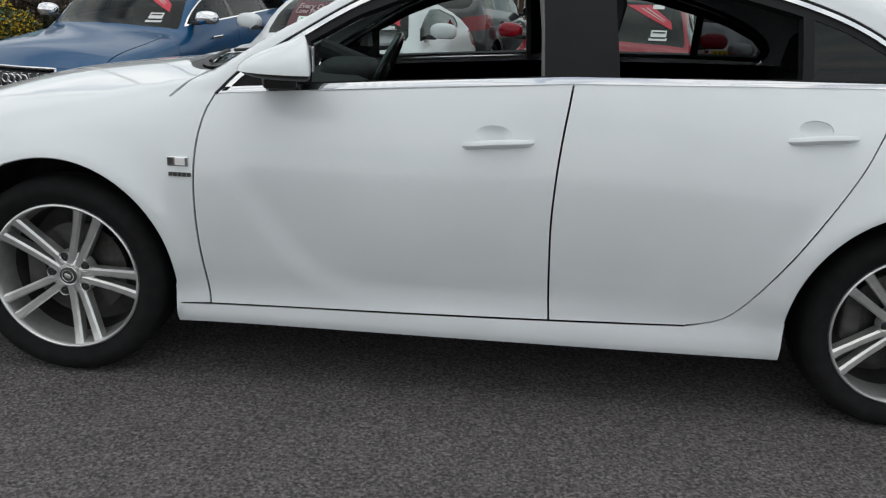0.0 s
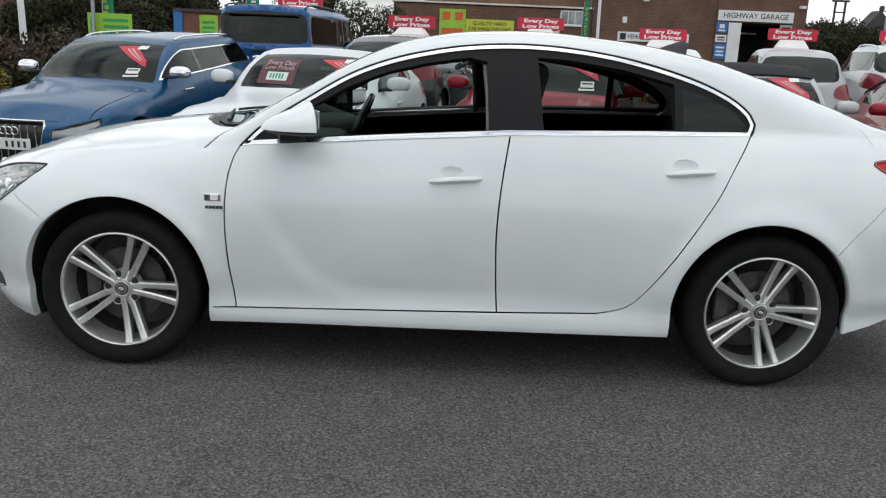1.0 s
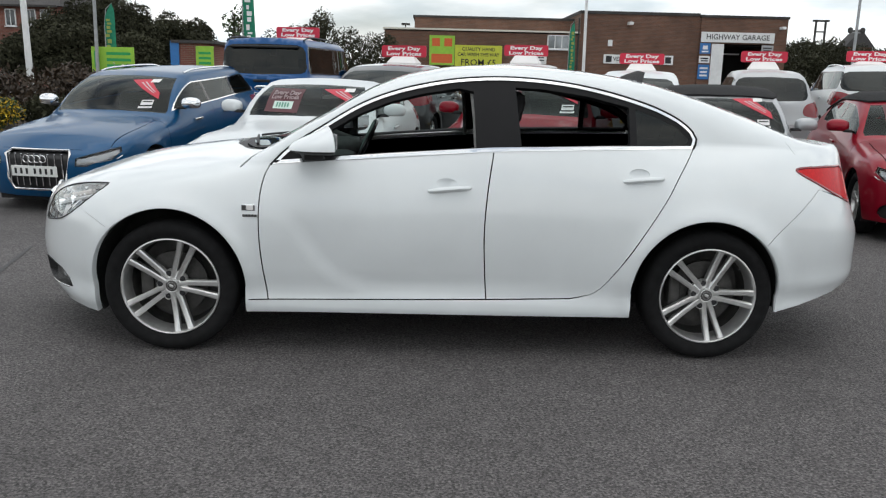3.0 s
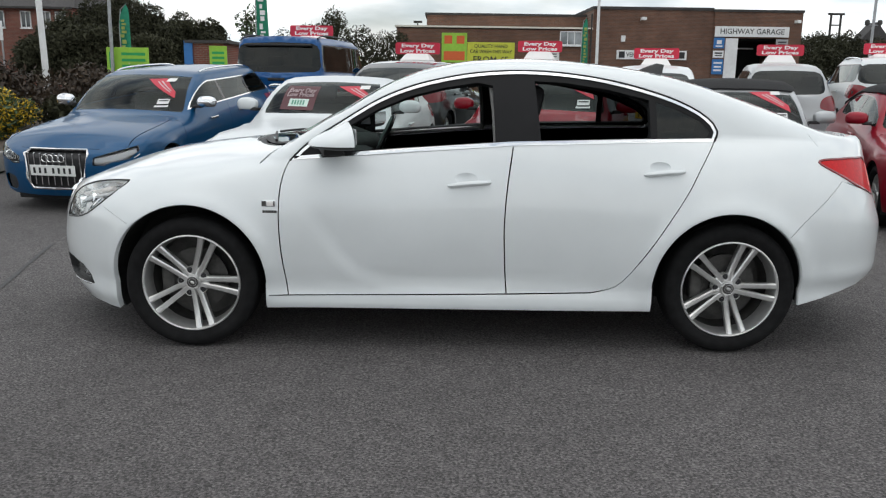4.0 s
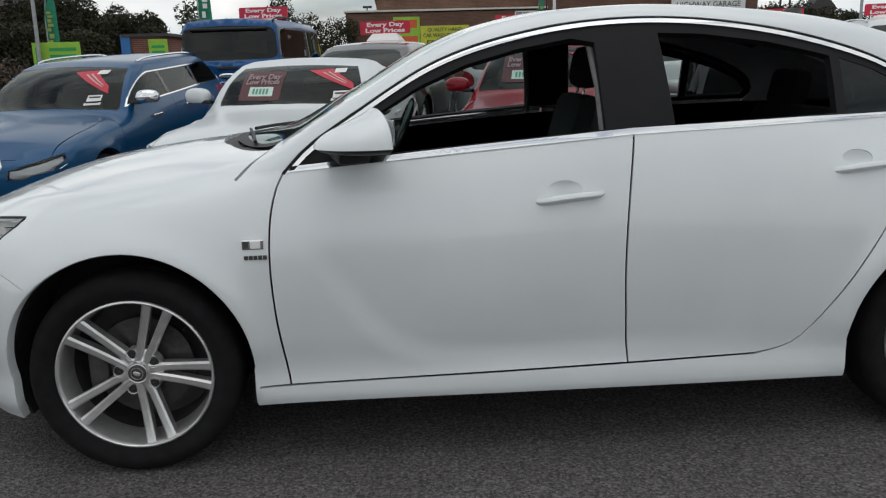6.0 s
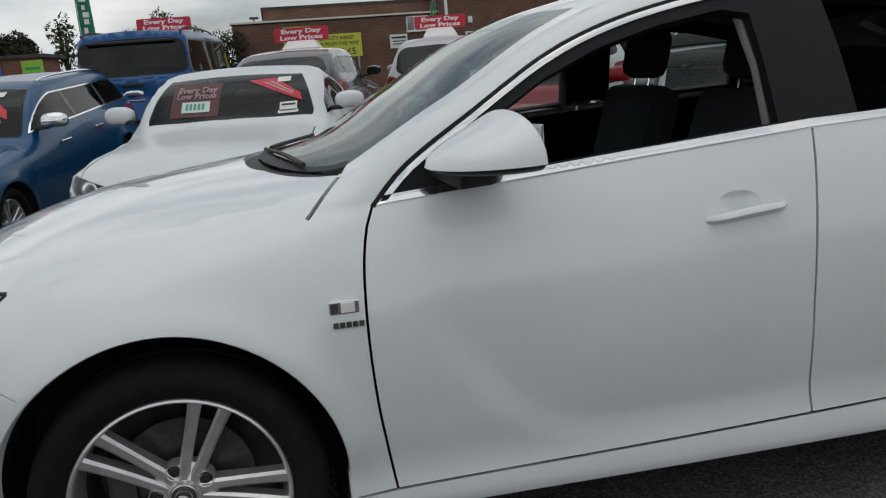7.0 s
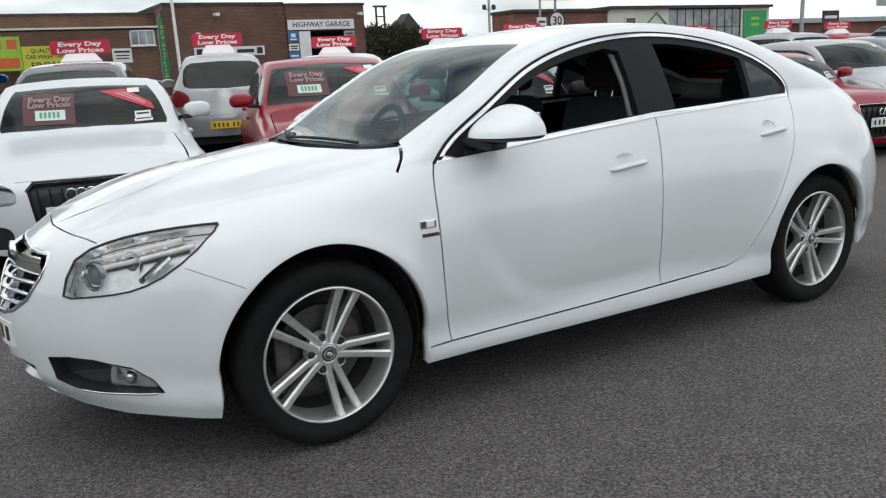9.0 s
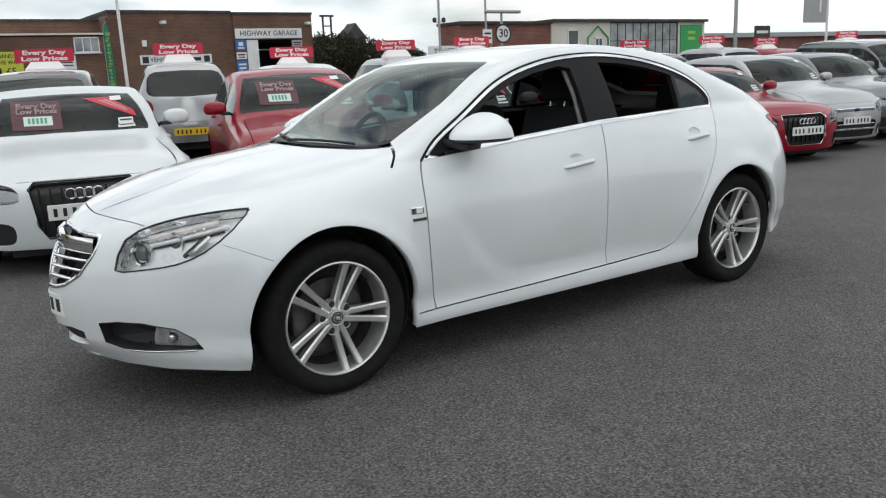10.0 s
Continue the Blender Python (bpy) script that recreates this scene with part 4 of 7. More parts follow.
        part("fog_trim", mesh_of("fog_trim", *ribbon(fp[under], fn[under], 0.006, e, closed=False), M["chrome"]), M["chrome"], fbump, "chrome strip under the fog lamp")
        tl = part("tail_lamp", panel_mesh("tail_lamp", got["tail"], M["tail"], e, 0.01), M["tail"], car, "red tail lamp")
        tp = sk.place(rear_lamp)
        part("lamp_rim", mesh_of("lamp_rim", *ribbon(tp, sk.normal(tp), 0.012, e), M["tail_dark"]), M["tail_dark"], tl, "dark red lamp edge")
        edge = sk.place(A(flow([(3.575, -0.445, 0.955), (3.585, -0.455, 0.89), (3.588, -0.495, 0.83)])))
        part("lamp_strip", mesh_of("lamp_strip", *ribbon(edge, sk.normal(edge), 0.022, e, closed=False), M["tail_pale"]), M["tail_pale"], tl, "pale red strip at the lamp's rear edge")
    # grille: chrome frame, upper bar with badge, slats, dark mesh behind
    gp = sk.place(grille)
    gn = sk.normal(gp)
    gr = part("grille", mesh_of("grille", *ribbon(np.vstack([gp, gp[::-1] * (1, -1, 1)]), np.vstack([gn, gn[::-1] * (1, -1, 1)]), 0.016, -1), M["chrome"]), M["chrome"], car, "chrome framed grille with horizontal slats")
    back = np.vstack([gp - gn * 0.07, (gp - gn * 0.07)[::-1] * (1, -1, 1)])
    bm = bmesh.new()
    vs = [bm.verts.new(p) for p in back]
    c = bm.verts.new(back.mean(0))
    for a, b in zip(vs, vs[1:] + vs[:1]):
        bm.faces.new((a, b, c))
    part("grille_backing", bm, M["liner"], gr)
    for i, (z, h, half) in enumerate(((0.694, 0.034, 0.30), (0.634, 0.0075, 0.29), (0.592, 0.0075, 0.255), (0.550, 0.0075, 0.19))):
        ys = np.linspace(-half, half, 25)
        p = sk.cast(np.stack([0 * ys - 0.2, -np.abs(ys), 0 * ys + z], 1), np.array([[-1.0, 0, 0]]))
        bm = bmesh.new()
        prev = None
        for yy, xx in zip(ys, p[:, 0]):
            ring = [bm.verts.new((xx + a, yy, z + b)) for a, b in ((0.004, -h), (-0.002, -h * 0.3), (-0.002, h * 0.3), (0.004, h), (0.016, h * 0.8), (0.016, -h * 0.8))]
            if prev:
                for k in range(6):
                    bm.faces.new((prev[k], prev[(k + 1) % 6], ring[(k + 1) % 6], ring[k]))
            prev = ring
        part("grille_slat", bm, M["chrome"], gr, smooth=True)
    part("badge", lathe([(0.001, -0.012), (0.042, -0.010), (0.050, -0.004), (0.050, 0.01), (0.001, 0.01)], 32, "x", closed=False), M["chrome"], gr, m=pose(-0.898, 0, 0.703), smooth=True)
    part("lower_grille", panel_mesh("lower_grille", got["low_grille"], M["liner"], 0, 0, 0.025), M["liner"], car, "black lower air intake")
    ys = np.linspace(-0.26, 0.26, 15)
    px = sk.cast(np.stack([0 * ys - 0.2, -np.abs(ys), 0 * ys + 0.45], 1), np.array([[-1.0, 0, 0]]))[:, 0]
    def bent(y0, y1, z0, z1, d0, d1):
        """A strip bowed along the bumper's face, from depth d0 to d1 before it."""
        bm = bmesh.new()
        prev = None
        for y in np.linspace(y0, y1, max(2, int((y1 - y0) / 0.02))):
            x = float(np.interp(y, ys, px))
            ring = [bm.verts.new((x - a, y, b)) for a, b in ((d0, z0), (d1, z0), (d1, z1), (d0, z1))]
            if prev:
                for k in range(4):
                    bm.faces.new((prev[k], prev[(k + 1) % 4], ring[(k + 1) % 4], ring[k]))
            else:
                bm.faces.new(ring)
            prev = ring
        bm.faces.new(prev)
        return bm
    pl = part("number_plate", bent(-0.13, 0.27, 0.375, 0.470, -0.01, 0.003), M["plate_white"], fbump)
    for i in range(6):
        y = -0.105 + 0.060 * i + (0.02 if i > 2 else 0)
        part("bar", bent(y, y + 0.032, 0.394, 0.451, 0.002, 0.0042), M["ink"], pl)
    # black valance tucked under the front bumper
    ang = np.radians(np.linspace(90, 18, 14))
    lipline = sk.cast(np.array([[-0.25, 0, 0.20]] * 14), np.stack([-np.sin(ang), -np.cos(ang), 0 * ang], 1))
    bm = bmesh.new()
    prev = None
    for q in lipline:
        inn = Vector((-0.25, 0, 0)) - Vector((q[0], q[1], 0))
        inn.normalize()
        ring = [bm.verts.new((q[0] + inn.x * d, (q[1] + inn.y * d), z)) for d, z in ((0.03, 0.205), (0.07, 0.158), (0.085, 0.158), (0.08, 0.205))]
        if prev:
            for k in range(4):
                bm.faces.new((prev[k], prev[(k + 1) % 4], ring[(k + 1) % 4], ring[k]))
        prev = ring
    half = bm.copy()
    bmesh.ops.transform(half, matrix=Matrix.Diagonal((1, -1, 1, 1)), verts=half.verts)
    for piece in (bm, half):
        part("valance", piece, M["trim"], fbump, "black plastic valance", smooth=True)
    # side repeater and badge on each wing
    for e in (-1, 1):
        y = float(sk.cast(np.array([[0.414, 0, 0.755]]), np.array([[0, -1.0, 0]]))[0, 1])
        m = pose(0.408, y * (-e), 0.755, 0, 0, 0) if e > 0 else pose(0.408, y, 0.755)
        bm = bmesh.new()
        box(bm, -0.034, -0.007, -0.016, 0.034, 0.01, 0.016, 0.004)
        r = part("side_repeater", bm, M["chrome"], car, "chrome framed side indicator", m=m)
        part("repeater_lens", boxes((-0.008, -0.010, -0.012, 0.024, 0.0, 0.012), bevel=0.002), M["sign_white"], r)
        part("repeater_slot", boxes((-0.030, -0.0085, -0.011, -0.014, 0.0, 0.011), bevel=0.001), M["alloy_dark"], r)
        yl = float(sk.cast(np.array([[0.414, 0, 0.715]]), np.array([[0, -1.0, 0]]))[0, 1]) - y
        for i in range(5):
            u = -0.028 + i * 0.0145
            lo, hi = sorted(((yl - 0.005) * (-e if e > 0 else 1), (yl + 0.006) * (-e if e > 0 else 1)))
            part("badge_bar", boxes((u, lo, -0.046, u + 0.0115, hi, -0.034)), M["alloy_dark"], r)
    # mirrors
    for e in (-1, 1):
        mir = part("door_mirror", half_shell(0.190, 0.022, 0.156, 0.112, 2.0, rake=3.4), w, doors_f[0 if e < 0 else 1], "white door mirror on a black foot", m=pose(0.800, e * 0.886, 1.049, 0, 0, 18.5 * -e), smooth=True)
        part("mirror_base", half_shell(0.180, 0.020, 0.150, -0.026, 2.6), M["trim"], mir, m=pose(0.0, 0, 0.002), smooth=True)
        part("mirror_glass", boxes((0.018, -0.115, 0.008, 0.025, 0.115, 0.080), bevel=0.002), M["chrome"], mir)
        bm = bmesh.new()
        box(bm, -0.115, -0.075, -0.018, -0.012, 0.085, 0.016, 0.012, m=pose(0, e * -0.085, -0.030, e * -8, 0, 0))
        part("mirror_foot", bm, M["trim"], mir, smooth=True)
        tri = prism([(0.58, 0.985), (0.80, 1.000), (0.80, 1.135), (0.74, 1.095)], 0.012)
        part("mirror_sail", tri, M["gloss"], doors_f[0 if e < 0 else 1], m=pose(0, e * 0.765 - 0.006, 0))
    # wheel arch edges turned inwards, wheels, wells, underside
    for ax, az, ar in arches:
        for e in (-1, 1):
            edge = arch_outline(ax, az, ar, 0.225 if ax < 1 else 0.265)
            edge = np.roll(edge, 12, 0)
            aa = np.clip(np.arctan2(edge[:, 1] - az, edge[:, 0] - ax), 0, math.pi)
            aa = np.where((edge[:, 1] < az) & (edge[:, 0] < ax), math.pi, aa)
            rim_y = sk.cast(np.stack([edge[:, 0], 0 * aa, edge[:, 1]], 1), np.array([[0, -1.0, 0]]), 1.4)[:, 1]
            ring = [np.stack([edge[:, 0] + d * np.cos(aa), (rim_y + dy) * -e, edge[:, 1] + d * np.sin(aa)], 1) for d, dy in ((0.001, 0.001), (-0.003, 0.004), (-0.004, 0.036), (0.004, 0.038))]
            k = len(aa)
            fcs = [(j * k + i, j * k + i + 1, (j + 1) * k + i + 1, (j + 1) * k + i) for j in range(3) for i in range(k - 1)]
            part("arch_edge", mesh_of("arch_edge", np.vstack(ring), fcs, w), w, car)
    for x in (0.0, 2.737):
        for e in (-1, 1):
            wheel(car, x, e * (0.850 if x < 1 else 0.842), 0.337, 0.337, 0.246, 0.235, e, turn=radians(68 if e < 0 else 20), label="silver alloy wheel with five twin spokes")
            bm = lathe([(0.394, 0.0), (0.402, 0.0), (0.402, 0.28), (0.0, 0.28), (0.0, 0.27), (0.394, 0.27)], 48)
            bmesh.ops.bisect_plane(bm, geom=list(bm.verts) + list(bm.edges) + list(bm.faces), plane_co=(0, 0, -0.16 if x < 1 else -0.08), plane_no=(0, 0, -1), clear_outer=True)
            part("wheel_arch_liner", bm, M["liner"], car, m=pose(-0.004 if x < 1 else 2.708, e * (0.80 if x < 1 else 0.840), 0.355, 0, 0, 0 if e < 0 else 180))
    part("underbody", boxes((-0.70, -0.50, 0.20, 3.3, 0.50, 0.30), (0.42, -0.76, 0.235, 2.33, 0.76, 0.28)), M["liner"], car)
    part("floor_pan", boxes((0.40, -0.80, 0.28, 2.36, 0.80, 0.33), (2.3, -0.5, 0.3, 3.3, 0.5, 0.5), (-0.6, -0.5, 0.28, 0.45, 0.5, 0.60)), M["interior"], car)
    # inner faces of doors, quarter panels and pillars: dark trim just inside the skin
    part("cabin_lining", panel_mesh("cabin_lining", coarse_lining(sk), M["interior"], 0), M["interior"], car, "black cabin lining")
    # cabin
    bm = bmesh.new()
    box(bm, 0.42, -0.68, 0.60, 0.85, 0.68, 0.955, 0.06)
    dash = part("dashboard", bm, M["interior"], car, smooth=True)
    part("instrument_hood", dome(0.14, 0.19, 0.07), M["interior"], dash, m=pose(0.74, 0.37, 0.955), smooth=True)
    bm = bmesh.new()
    tor = lathe([(0.185 + 0.016 * math.cos(a), 0.016 * math.sin(a)) for a in np.linspace(0, 2 * math.pi, 10, endpoint=False)], 40, "x")
    st = part("steering_wheel", tor, M["gloss"], car, m=pose(0.875, 0.37, 0.950, 0, 24, 0), smooth=True)
    part("wheel_boss", dome(0.03, 0.07, 0.06), M["interior"], st, m=pose(-0.01, 0, 0), smooth=True)
    part("wheel_spoke", boxes((-0.012, -0.18, -0.018, 0.006, 0.18, 0.018), (-0.012, -0.02, -0.18, 0.006, 0.02, 0.0), bevel=0.004), M["alloy_dark"], st)
    part("steering_column", tube([(-0.02, 0, 0), (-0.30, 0, -0.02)], 0.045, 12), M["interior"], st)
    for e in (-1, 1):
        part("pillar_trim", tube([(1.535, e * 0.765, 1.03), (1.525, e * 0.715, 1.20), (1.505, e * 0.640, 1.36)], 0.012, 8), M["trim_grey"], car, "grey trim inside the centre pillar", smooth=True)
    for y in (-0.38, 0.38):
        seat(car, 1.08, y, 0.40)
    seat(car, 2.05, 0.0, 0.33, 1.25, bench=True)
    part("centre_console", boxes((0.85, -0.11, 0.32, 1.75, 0.11, 0.62), bevel=0.03), M["interior"], car)
    part("parcel_shelf", boxes((2.62, -0.60, 0.98, 3.3, 0.60, 1.01), bevel=0.01), M["interior"], car)
    part("roof_lining", panel_mesh("roof_lining", roof_lining(sk), M["interior"], 0), M["interior"], car)
    part("interior_mirror", boxes((-0.015, -0.11, -0.032, 0.015, 0.11, 0.032), bevel=0.01), M["gloss"], car, m=pose(0.98, 0.0, 1.285))
    # aerial fin and wipers
    zr = float(sk.cast(np.array([[2.42, 0, 0.7]]), np.array([[0, 0, 1.0]]))[0, 2])
    bm = bmesh.new()
    pr = None
    for t in np.linspace(0, 1, 9):
        wd, ht = 0.028 * (1 - t) ** 0.7 + 0.003, 0.062 * t
        ring = [bm.verts.new((a, b, ht - 0.006)) for a, b in ((0.02 + 0.10 * t**1.3, 0), (0.09 + 0.05 * t, -wd), (0.16, -wd * 0.5), (0.165, 0), (0.16, wd * 0.5), (0.09 + 0.05 * t, wd))]
        if pr:
            for k in range(6):
                bm.faces.new((pr[k], pr[(k + 1) % 6], ring[(k + 1) % 6], ring[k]))
        pr = ring
    bm.faces.new(pr)
    part("roof_aerial", bm, M["gloss"], car, m=pose(2.38, 0, zr + 0.012, 0, 9, 0), smooth=True)
    for y0, y1, x0, x1 in ((-0.43, 0.10, 0.365, 0.262), (0.12, 0.60, 0.28, 0.44)):
        pts = sk.cast(np.stack([np.linspace(x0, x1, 8), -np.abs(np.linspace(y0, y1, 8)), np.full(8, 0.8)], 1), np.array([[0, 0, 1.0]]))
        pts[:, 1] = np.linspace(y0, y1, 8)
        part("wiper", tube(pts + (0, 0, 0.010), 0.007, 6), M["trim"], car)
    return car


def ribbon(loop, nrm, width, e, closed=True):
    """Verts and faces of a flat band that lies along a line on the skin, a little proud of it."""
    d = np.gradient(loop, axis=0) if not closed else np.roll(loop, -1, 0) - np.roll(loop, 1, 0)
    b = np.cross(d, nrm)
    b /= np.maximum(np.linalg.norm(b, axis=1, keepdims=True), 1e-9)
    k = len(loop)
    v = np.vstack([loop + b * width / 2 - nrm * 0.004, loop + b * width / 2 + nrm * 0.003, loop - b * width / 2 + nrm * 0.003, loop - b * width / 2 - nrm * 0.004])
    if e > 0:
        v = v * (1, -1, 1)
    f = []
    for i in range(k if closed else k - 1):
        j = (i + 1) % k
        for a in range(3):
            f.append((a * k + i, a * k + j, (a + 1) * k + j, (a + 1) * k + i))
    return v, f


def coarse_lining(sk, deep=0.035, x0=0.45, x1=3.3):
    """The skin's inner face below the windows, for the dark lining."""
    xs, n = np.linspace(x0, x1, 40), 9
    P = []
    for x in xs:
        zt = np.interp(x, [0.5, 1.1, 1.613, 2.2, 2.66, 3.3], [0.955, 1.004, 1.040, 1.061, 1.080, 1.07])
        P += [(x, 0, z) for z in np.linspace(0.30, zt, n)]
    p = sk.cast(np.array(P), np.array([[0, -1.0, 0]]))
    m = sk.normal(p)
    t = []
    for i in range(len(xs) - 1):
        for j in range(n - 1):
            a, b, c, d = i * n + j, (i + 1) * n + j, (i + 1) * n + j + 1, i * n + j + 1
            t += [(a, b, c), (a, c, d)]
    keep = [k for k, tr in enumerate(t) if not any(np.hypot(p[v, 0] - 2.735, p[v, 2] - 0.35) < 0.36 for v in tr)]
    return p - m * deep, -m, np.array(t)[keep]


def roof_lining(sk, deep=0.03):
    xs, ys = np.linspace(1.12, 2.60, 24), np.linspace(0, -0.56, 9)
    P = np.array([(x, y, 0.9) for x in xs for y in ys])
    p = sk.cast(P, np.array([[0, 0, 1.0]]))
    m = sk.normal(p)
    t = []
    for i in range(len(xs) - 1):
        for j in range(len(ys) - 1):
            a, b, c, d = i * 9 + j, (i + 1) * 9 + j, (i + 1) * 9 + j + 1, i * 9 + j + 1
            t += [(a, b, c), (a, c, d)]
    return p - m * deep, -m, np.array(t)


# ---------------------------------------------------------------- the other cars: one builder, a shape table

SHAPES = {
    #          wheelbase, front overhang, rear overhang, half width, height, bonnet (front, middle, back), belt (front, back), screen (foot, head), roof end, tail (glass foot x from the tail, z)
    "estate": dict(wb=2.81, fo=0.88, ro=1.01, hw=0.905, h=1.44, bonnet=(0.72, 0.86, 0.965), belt=(0.97, 1.03), screen=(0.50, 1.22), roof=3.20, foot=(0.16, 1.05), r=0.325, rails=True),
    "coupe": dict(wb=2.47, fo=0.86, ro=0.84, hw=0.885, h=1.315, bonnet=(0.71, 0.83, 0.90), belt=(0.90, 0.97), screen=(0.56, 1.14), roof=1.85, foot=(0.22, 0.98), r=0.33),
    "hatch": dict(wb=2.60, fo=0.86, ro=0.74, hw=0.88, h=1.46, bonnet=(0.76, 0.92, 1.01), belt=(0.97, 1.06), screen=(0.36, 1.02), roof=2.55, foot=(0.10, 1.05), r=0.315),
    "small": dict(wb=2.58, fo=0.80, ro=0.64, hw=0.86, h=1.53, bonnet=(0.78, 0.95, 1.03), belt=(0.97, 1.02), screen=(0.25, 0.92), roof=2.60, foot=(0.07, 0.99), r=0.305),
    "cabrio": dict(wb=2.58, fo=0.86, ro=0.80, hw=0.885, h=1.42, bonnet=(0.74, 0.88, 0.96), belt=(0.95, 1.00), screen=(0.40, 1.05), roof=2.05, foot=(0.42, 1.03), r=0.32),
    "suv": dict(wb=2.68, fo=0.88, ro=0.86, hw=0.92, h=1.66, bonnet=(0.88, 1.05, 1.13), belt=(1.10, 1.18), screen=(0.36, 1.02), roof=2.90, foot=(0.08, 1.16), r=0.345, rails=True),
    "pickup": dict(wb=3.00, fo=0.85, ro=1.12, hw=0.885, h=1.84, bonnet=(0.98, 1.10, 1.18), belt=(1.18, 1.22), screen=(0.40, 1.00), roof=3.82, foot=(0.12, 1.22), r=0.37, rails=True, box=True),
}


def drape(me, sk, m, off=0.004):
    """Lays a flat mesh, posed by m, on the skin, a little proud of it."""
    p = np.array([m @ v.co for v in me.vertices])
    n = np.array((m.to_3x3() @ Vector((0, -1, 0))).normalized())
    q = p.copy()
    q[:, 1] = -np.abs(q[:, 1])
    hit = sk.cast(q - n * 2.4, n, 2.6, 60)
    hit = hit + sk.normal(hit) * off
    hit[:, 1] = np.where(p[:, 1] > 0, -hit[:, 1], hit[:, 1])
    out = me.copy()
    out.vertices.foreach_set("co", hit.ravel())
    return out


def card(w, h, r=0.01, n=10):
    """A flat rounded card in the plane y = 0, finely divided, to be draped."""
    bm = bmesh.new()
    bmesh.ops.create_grid(bm, x_segments=n, y_segments=max(2, int(n * h / w)), size=0.5)
    bmesh.ops.transform(bm, matrix=pose(0, 0, 0, 90, 0, 0) @ Matrix.Diagonal((w, h, 1, 1)), verts=bm.verts)
    me = bpy.data.meshes.new("card")
    bm.to_mesh(me)
    bm.free()
    return me


SKINS = {}


def car_skin(shape):
    """The skin of a shape and its panels, cut once and shared by all cars of that shape."""
    if shape in SKINS:
        return SKINS[shape]
    d = SHAPES[shape]
    hw, h, wb, fo, ro = d["hw"], d["h"], d["wb"], d["fo"], d["ro"]
    x0, x1 = -fo, wb + ro
    (b0, b1, b2), (z0, z1), (sf, sh), rf, (tf, tz) = d["bonnet"], d["belt"], d["screen"], d["roof"], d["foot"]
    foot = x1 - tf
    dec = curve((x0 - 0.25, b0 - 0.3), (x0 + 0.02, b0 - 0.07), (x0 + 0.14, b0), (x0 + 0.45, b1), (sf - 0.12, b2), (sf, b2 + 0.03), (sf + (sh - sf) * 0.55, b2 + (h - b2) * 0.62), (sh, h - 0.055), (sh + 0.25, h - 0.008),
                ((sh + rf) / 2, h), (rf, h - (0.03 if shape in ("suv", "pickup", "estate") else 0.05)), (rf + (foot - rf) * 0.12, h - 0.07), (foot - 0.02, tz + 0.02), (foot + 0.02, tz - 0.02), (max(x1 - 0.03, foot + 0.04), tz - 0.05), (x1 + 0.3, tz - 0.5))
    sk = Skin(
        w=curve((x0 - 0.1, hw - 0.03), (0.0, hw - 0.015), (wb / 2, hw), (wb, hw - 0.005), (x1 + 0.1, hw - 0.05)),
        gb=curve((x0 - 0.1, hw - 0.20), (0.0, hw - 0.14), (sf + 0.2, hw - 0.11), (wb / 2, hw - 0.075), (wb, hw - 0.11), (x1, hw - 0.16), (x1 + 0.1, hw - 0.17)),
        zb=curve((x0 - 0.1, z0 - 0.10), (0.0, z0 - 0.02), (sf + 0.2, z0), (wb, z1), (x1 + 0.1, z1)),
        prof=dec, xf=curve((0.1, x0 + 0.12), (0.25, x0 + 0.02), (0.45, x0), (b0 - 0.08, x0 + 0.02), (b0 + 0.05, x0 + 0.12), (b0 + 0.4, x0 + 0.4)),
        xr=curve((0.1, x1 - 0.15), (0.3, x1 - 0.02), (0.55, x1), (0.75, x1 - 0.03), (1.0, x1 - 0.06), (h, x1 - (0.06 if d.get("box") else 0.35)), (h + 0.3, x1 - 0.6)),
        ends=(x0 + 0.62, x1 - 0.55), low=curve((0.1, 0.09), (0.22, 0.03), (0.35, 0.015), (0.6, 0.0), (2.5, 0.0)), zc=0.74 if h < 1.6 else 0.85,
        lean=0.10 if d.get("box") else (0.34 if h > 1.6 else 0.46), nose=(2.6, 2.3), tail=(3.4, 2.6) if not d.get("box") else (5.0, 3.0), sweep=curve((x0, 0.0), (sf - 0.2, 0.03), (sf + 0.1, 0.14), (sh, 0.12), (sh + 0.6, 0.0), (rf, -0.02), (x1, -0.08)),
        crown=curve((x0, 0.05), (sf, 0.06), (sh, 0.05), (x1, 0.05)), k=curve((x0, 0.06), (x1, 0.07)),
        extra=lambda x, z: sum(0.02 * np.exp(-((np.hypot(x - c, z - d["r"]) - d["r"] - 0.04) / 0.06)**2) * np.clip((z - 0.2) / 0.2, 0, 1) for c in (0.0, wb)))
    S, T, E = sk.side, sk.top, sk.end
    xs = np.linspace(sf + 0.36, foot - (0.62 if shape == "coupe" else 0.40 if shape in ("hatch", "small", "suv") else 0.22), 26)
    xs = xs[xs < rf + 0.45]
    roofz = lambda x: dec(x - 0.08) - 0.045
    zt = np.minimum(roofz(xs) - 0.075, h - 0.14)
    bz = np.interp(xs, [sf, wb], [z0 + 0.025, z1 + 0.02])
    use = zt > bz + 0.02
    xs, zt, bz = xs[use], zt[use], bz[use]
    if shape == "pickup":
        zt = np.minimum(zt, h - 0.16)
    dlo = np.vstack([np.stack([xs, zt], 1), [(xs[-1] + 0.05, bz[-1] + 0.05)], np.stack([xs, bz], 1)[::-1], [(sf + 0.27, z0 + 0.022)]])
    outer = S(straight(dlo))
    inner = inset(outer, 0.015)
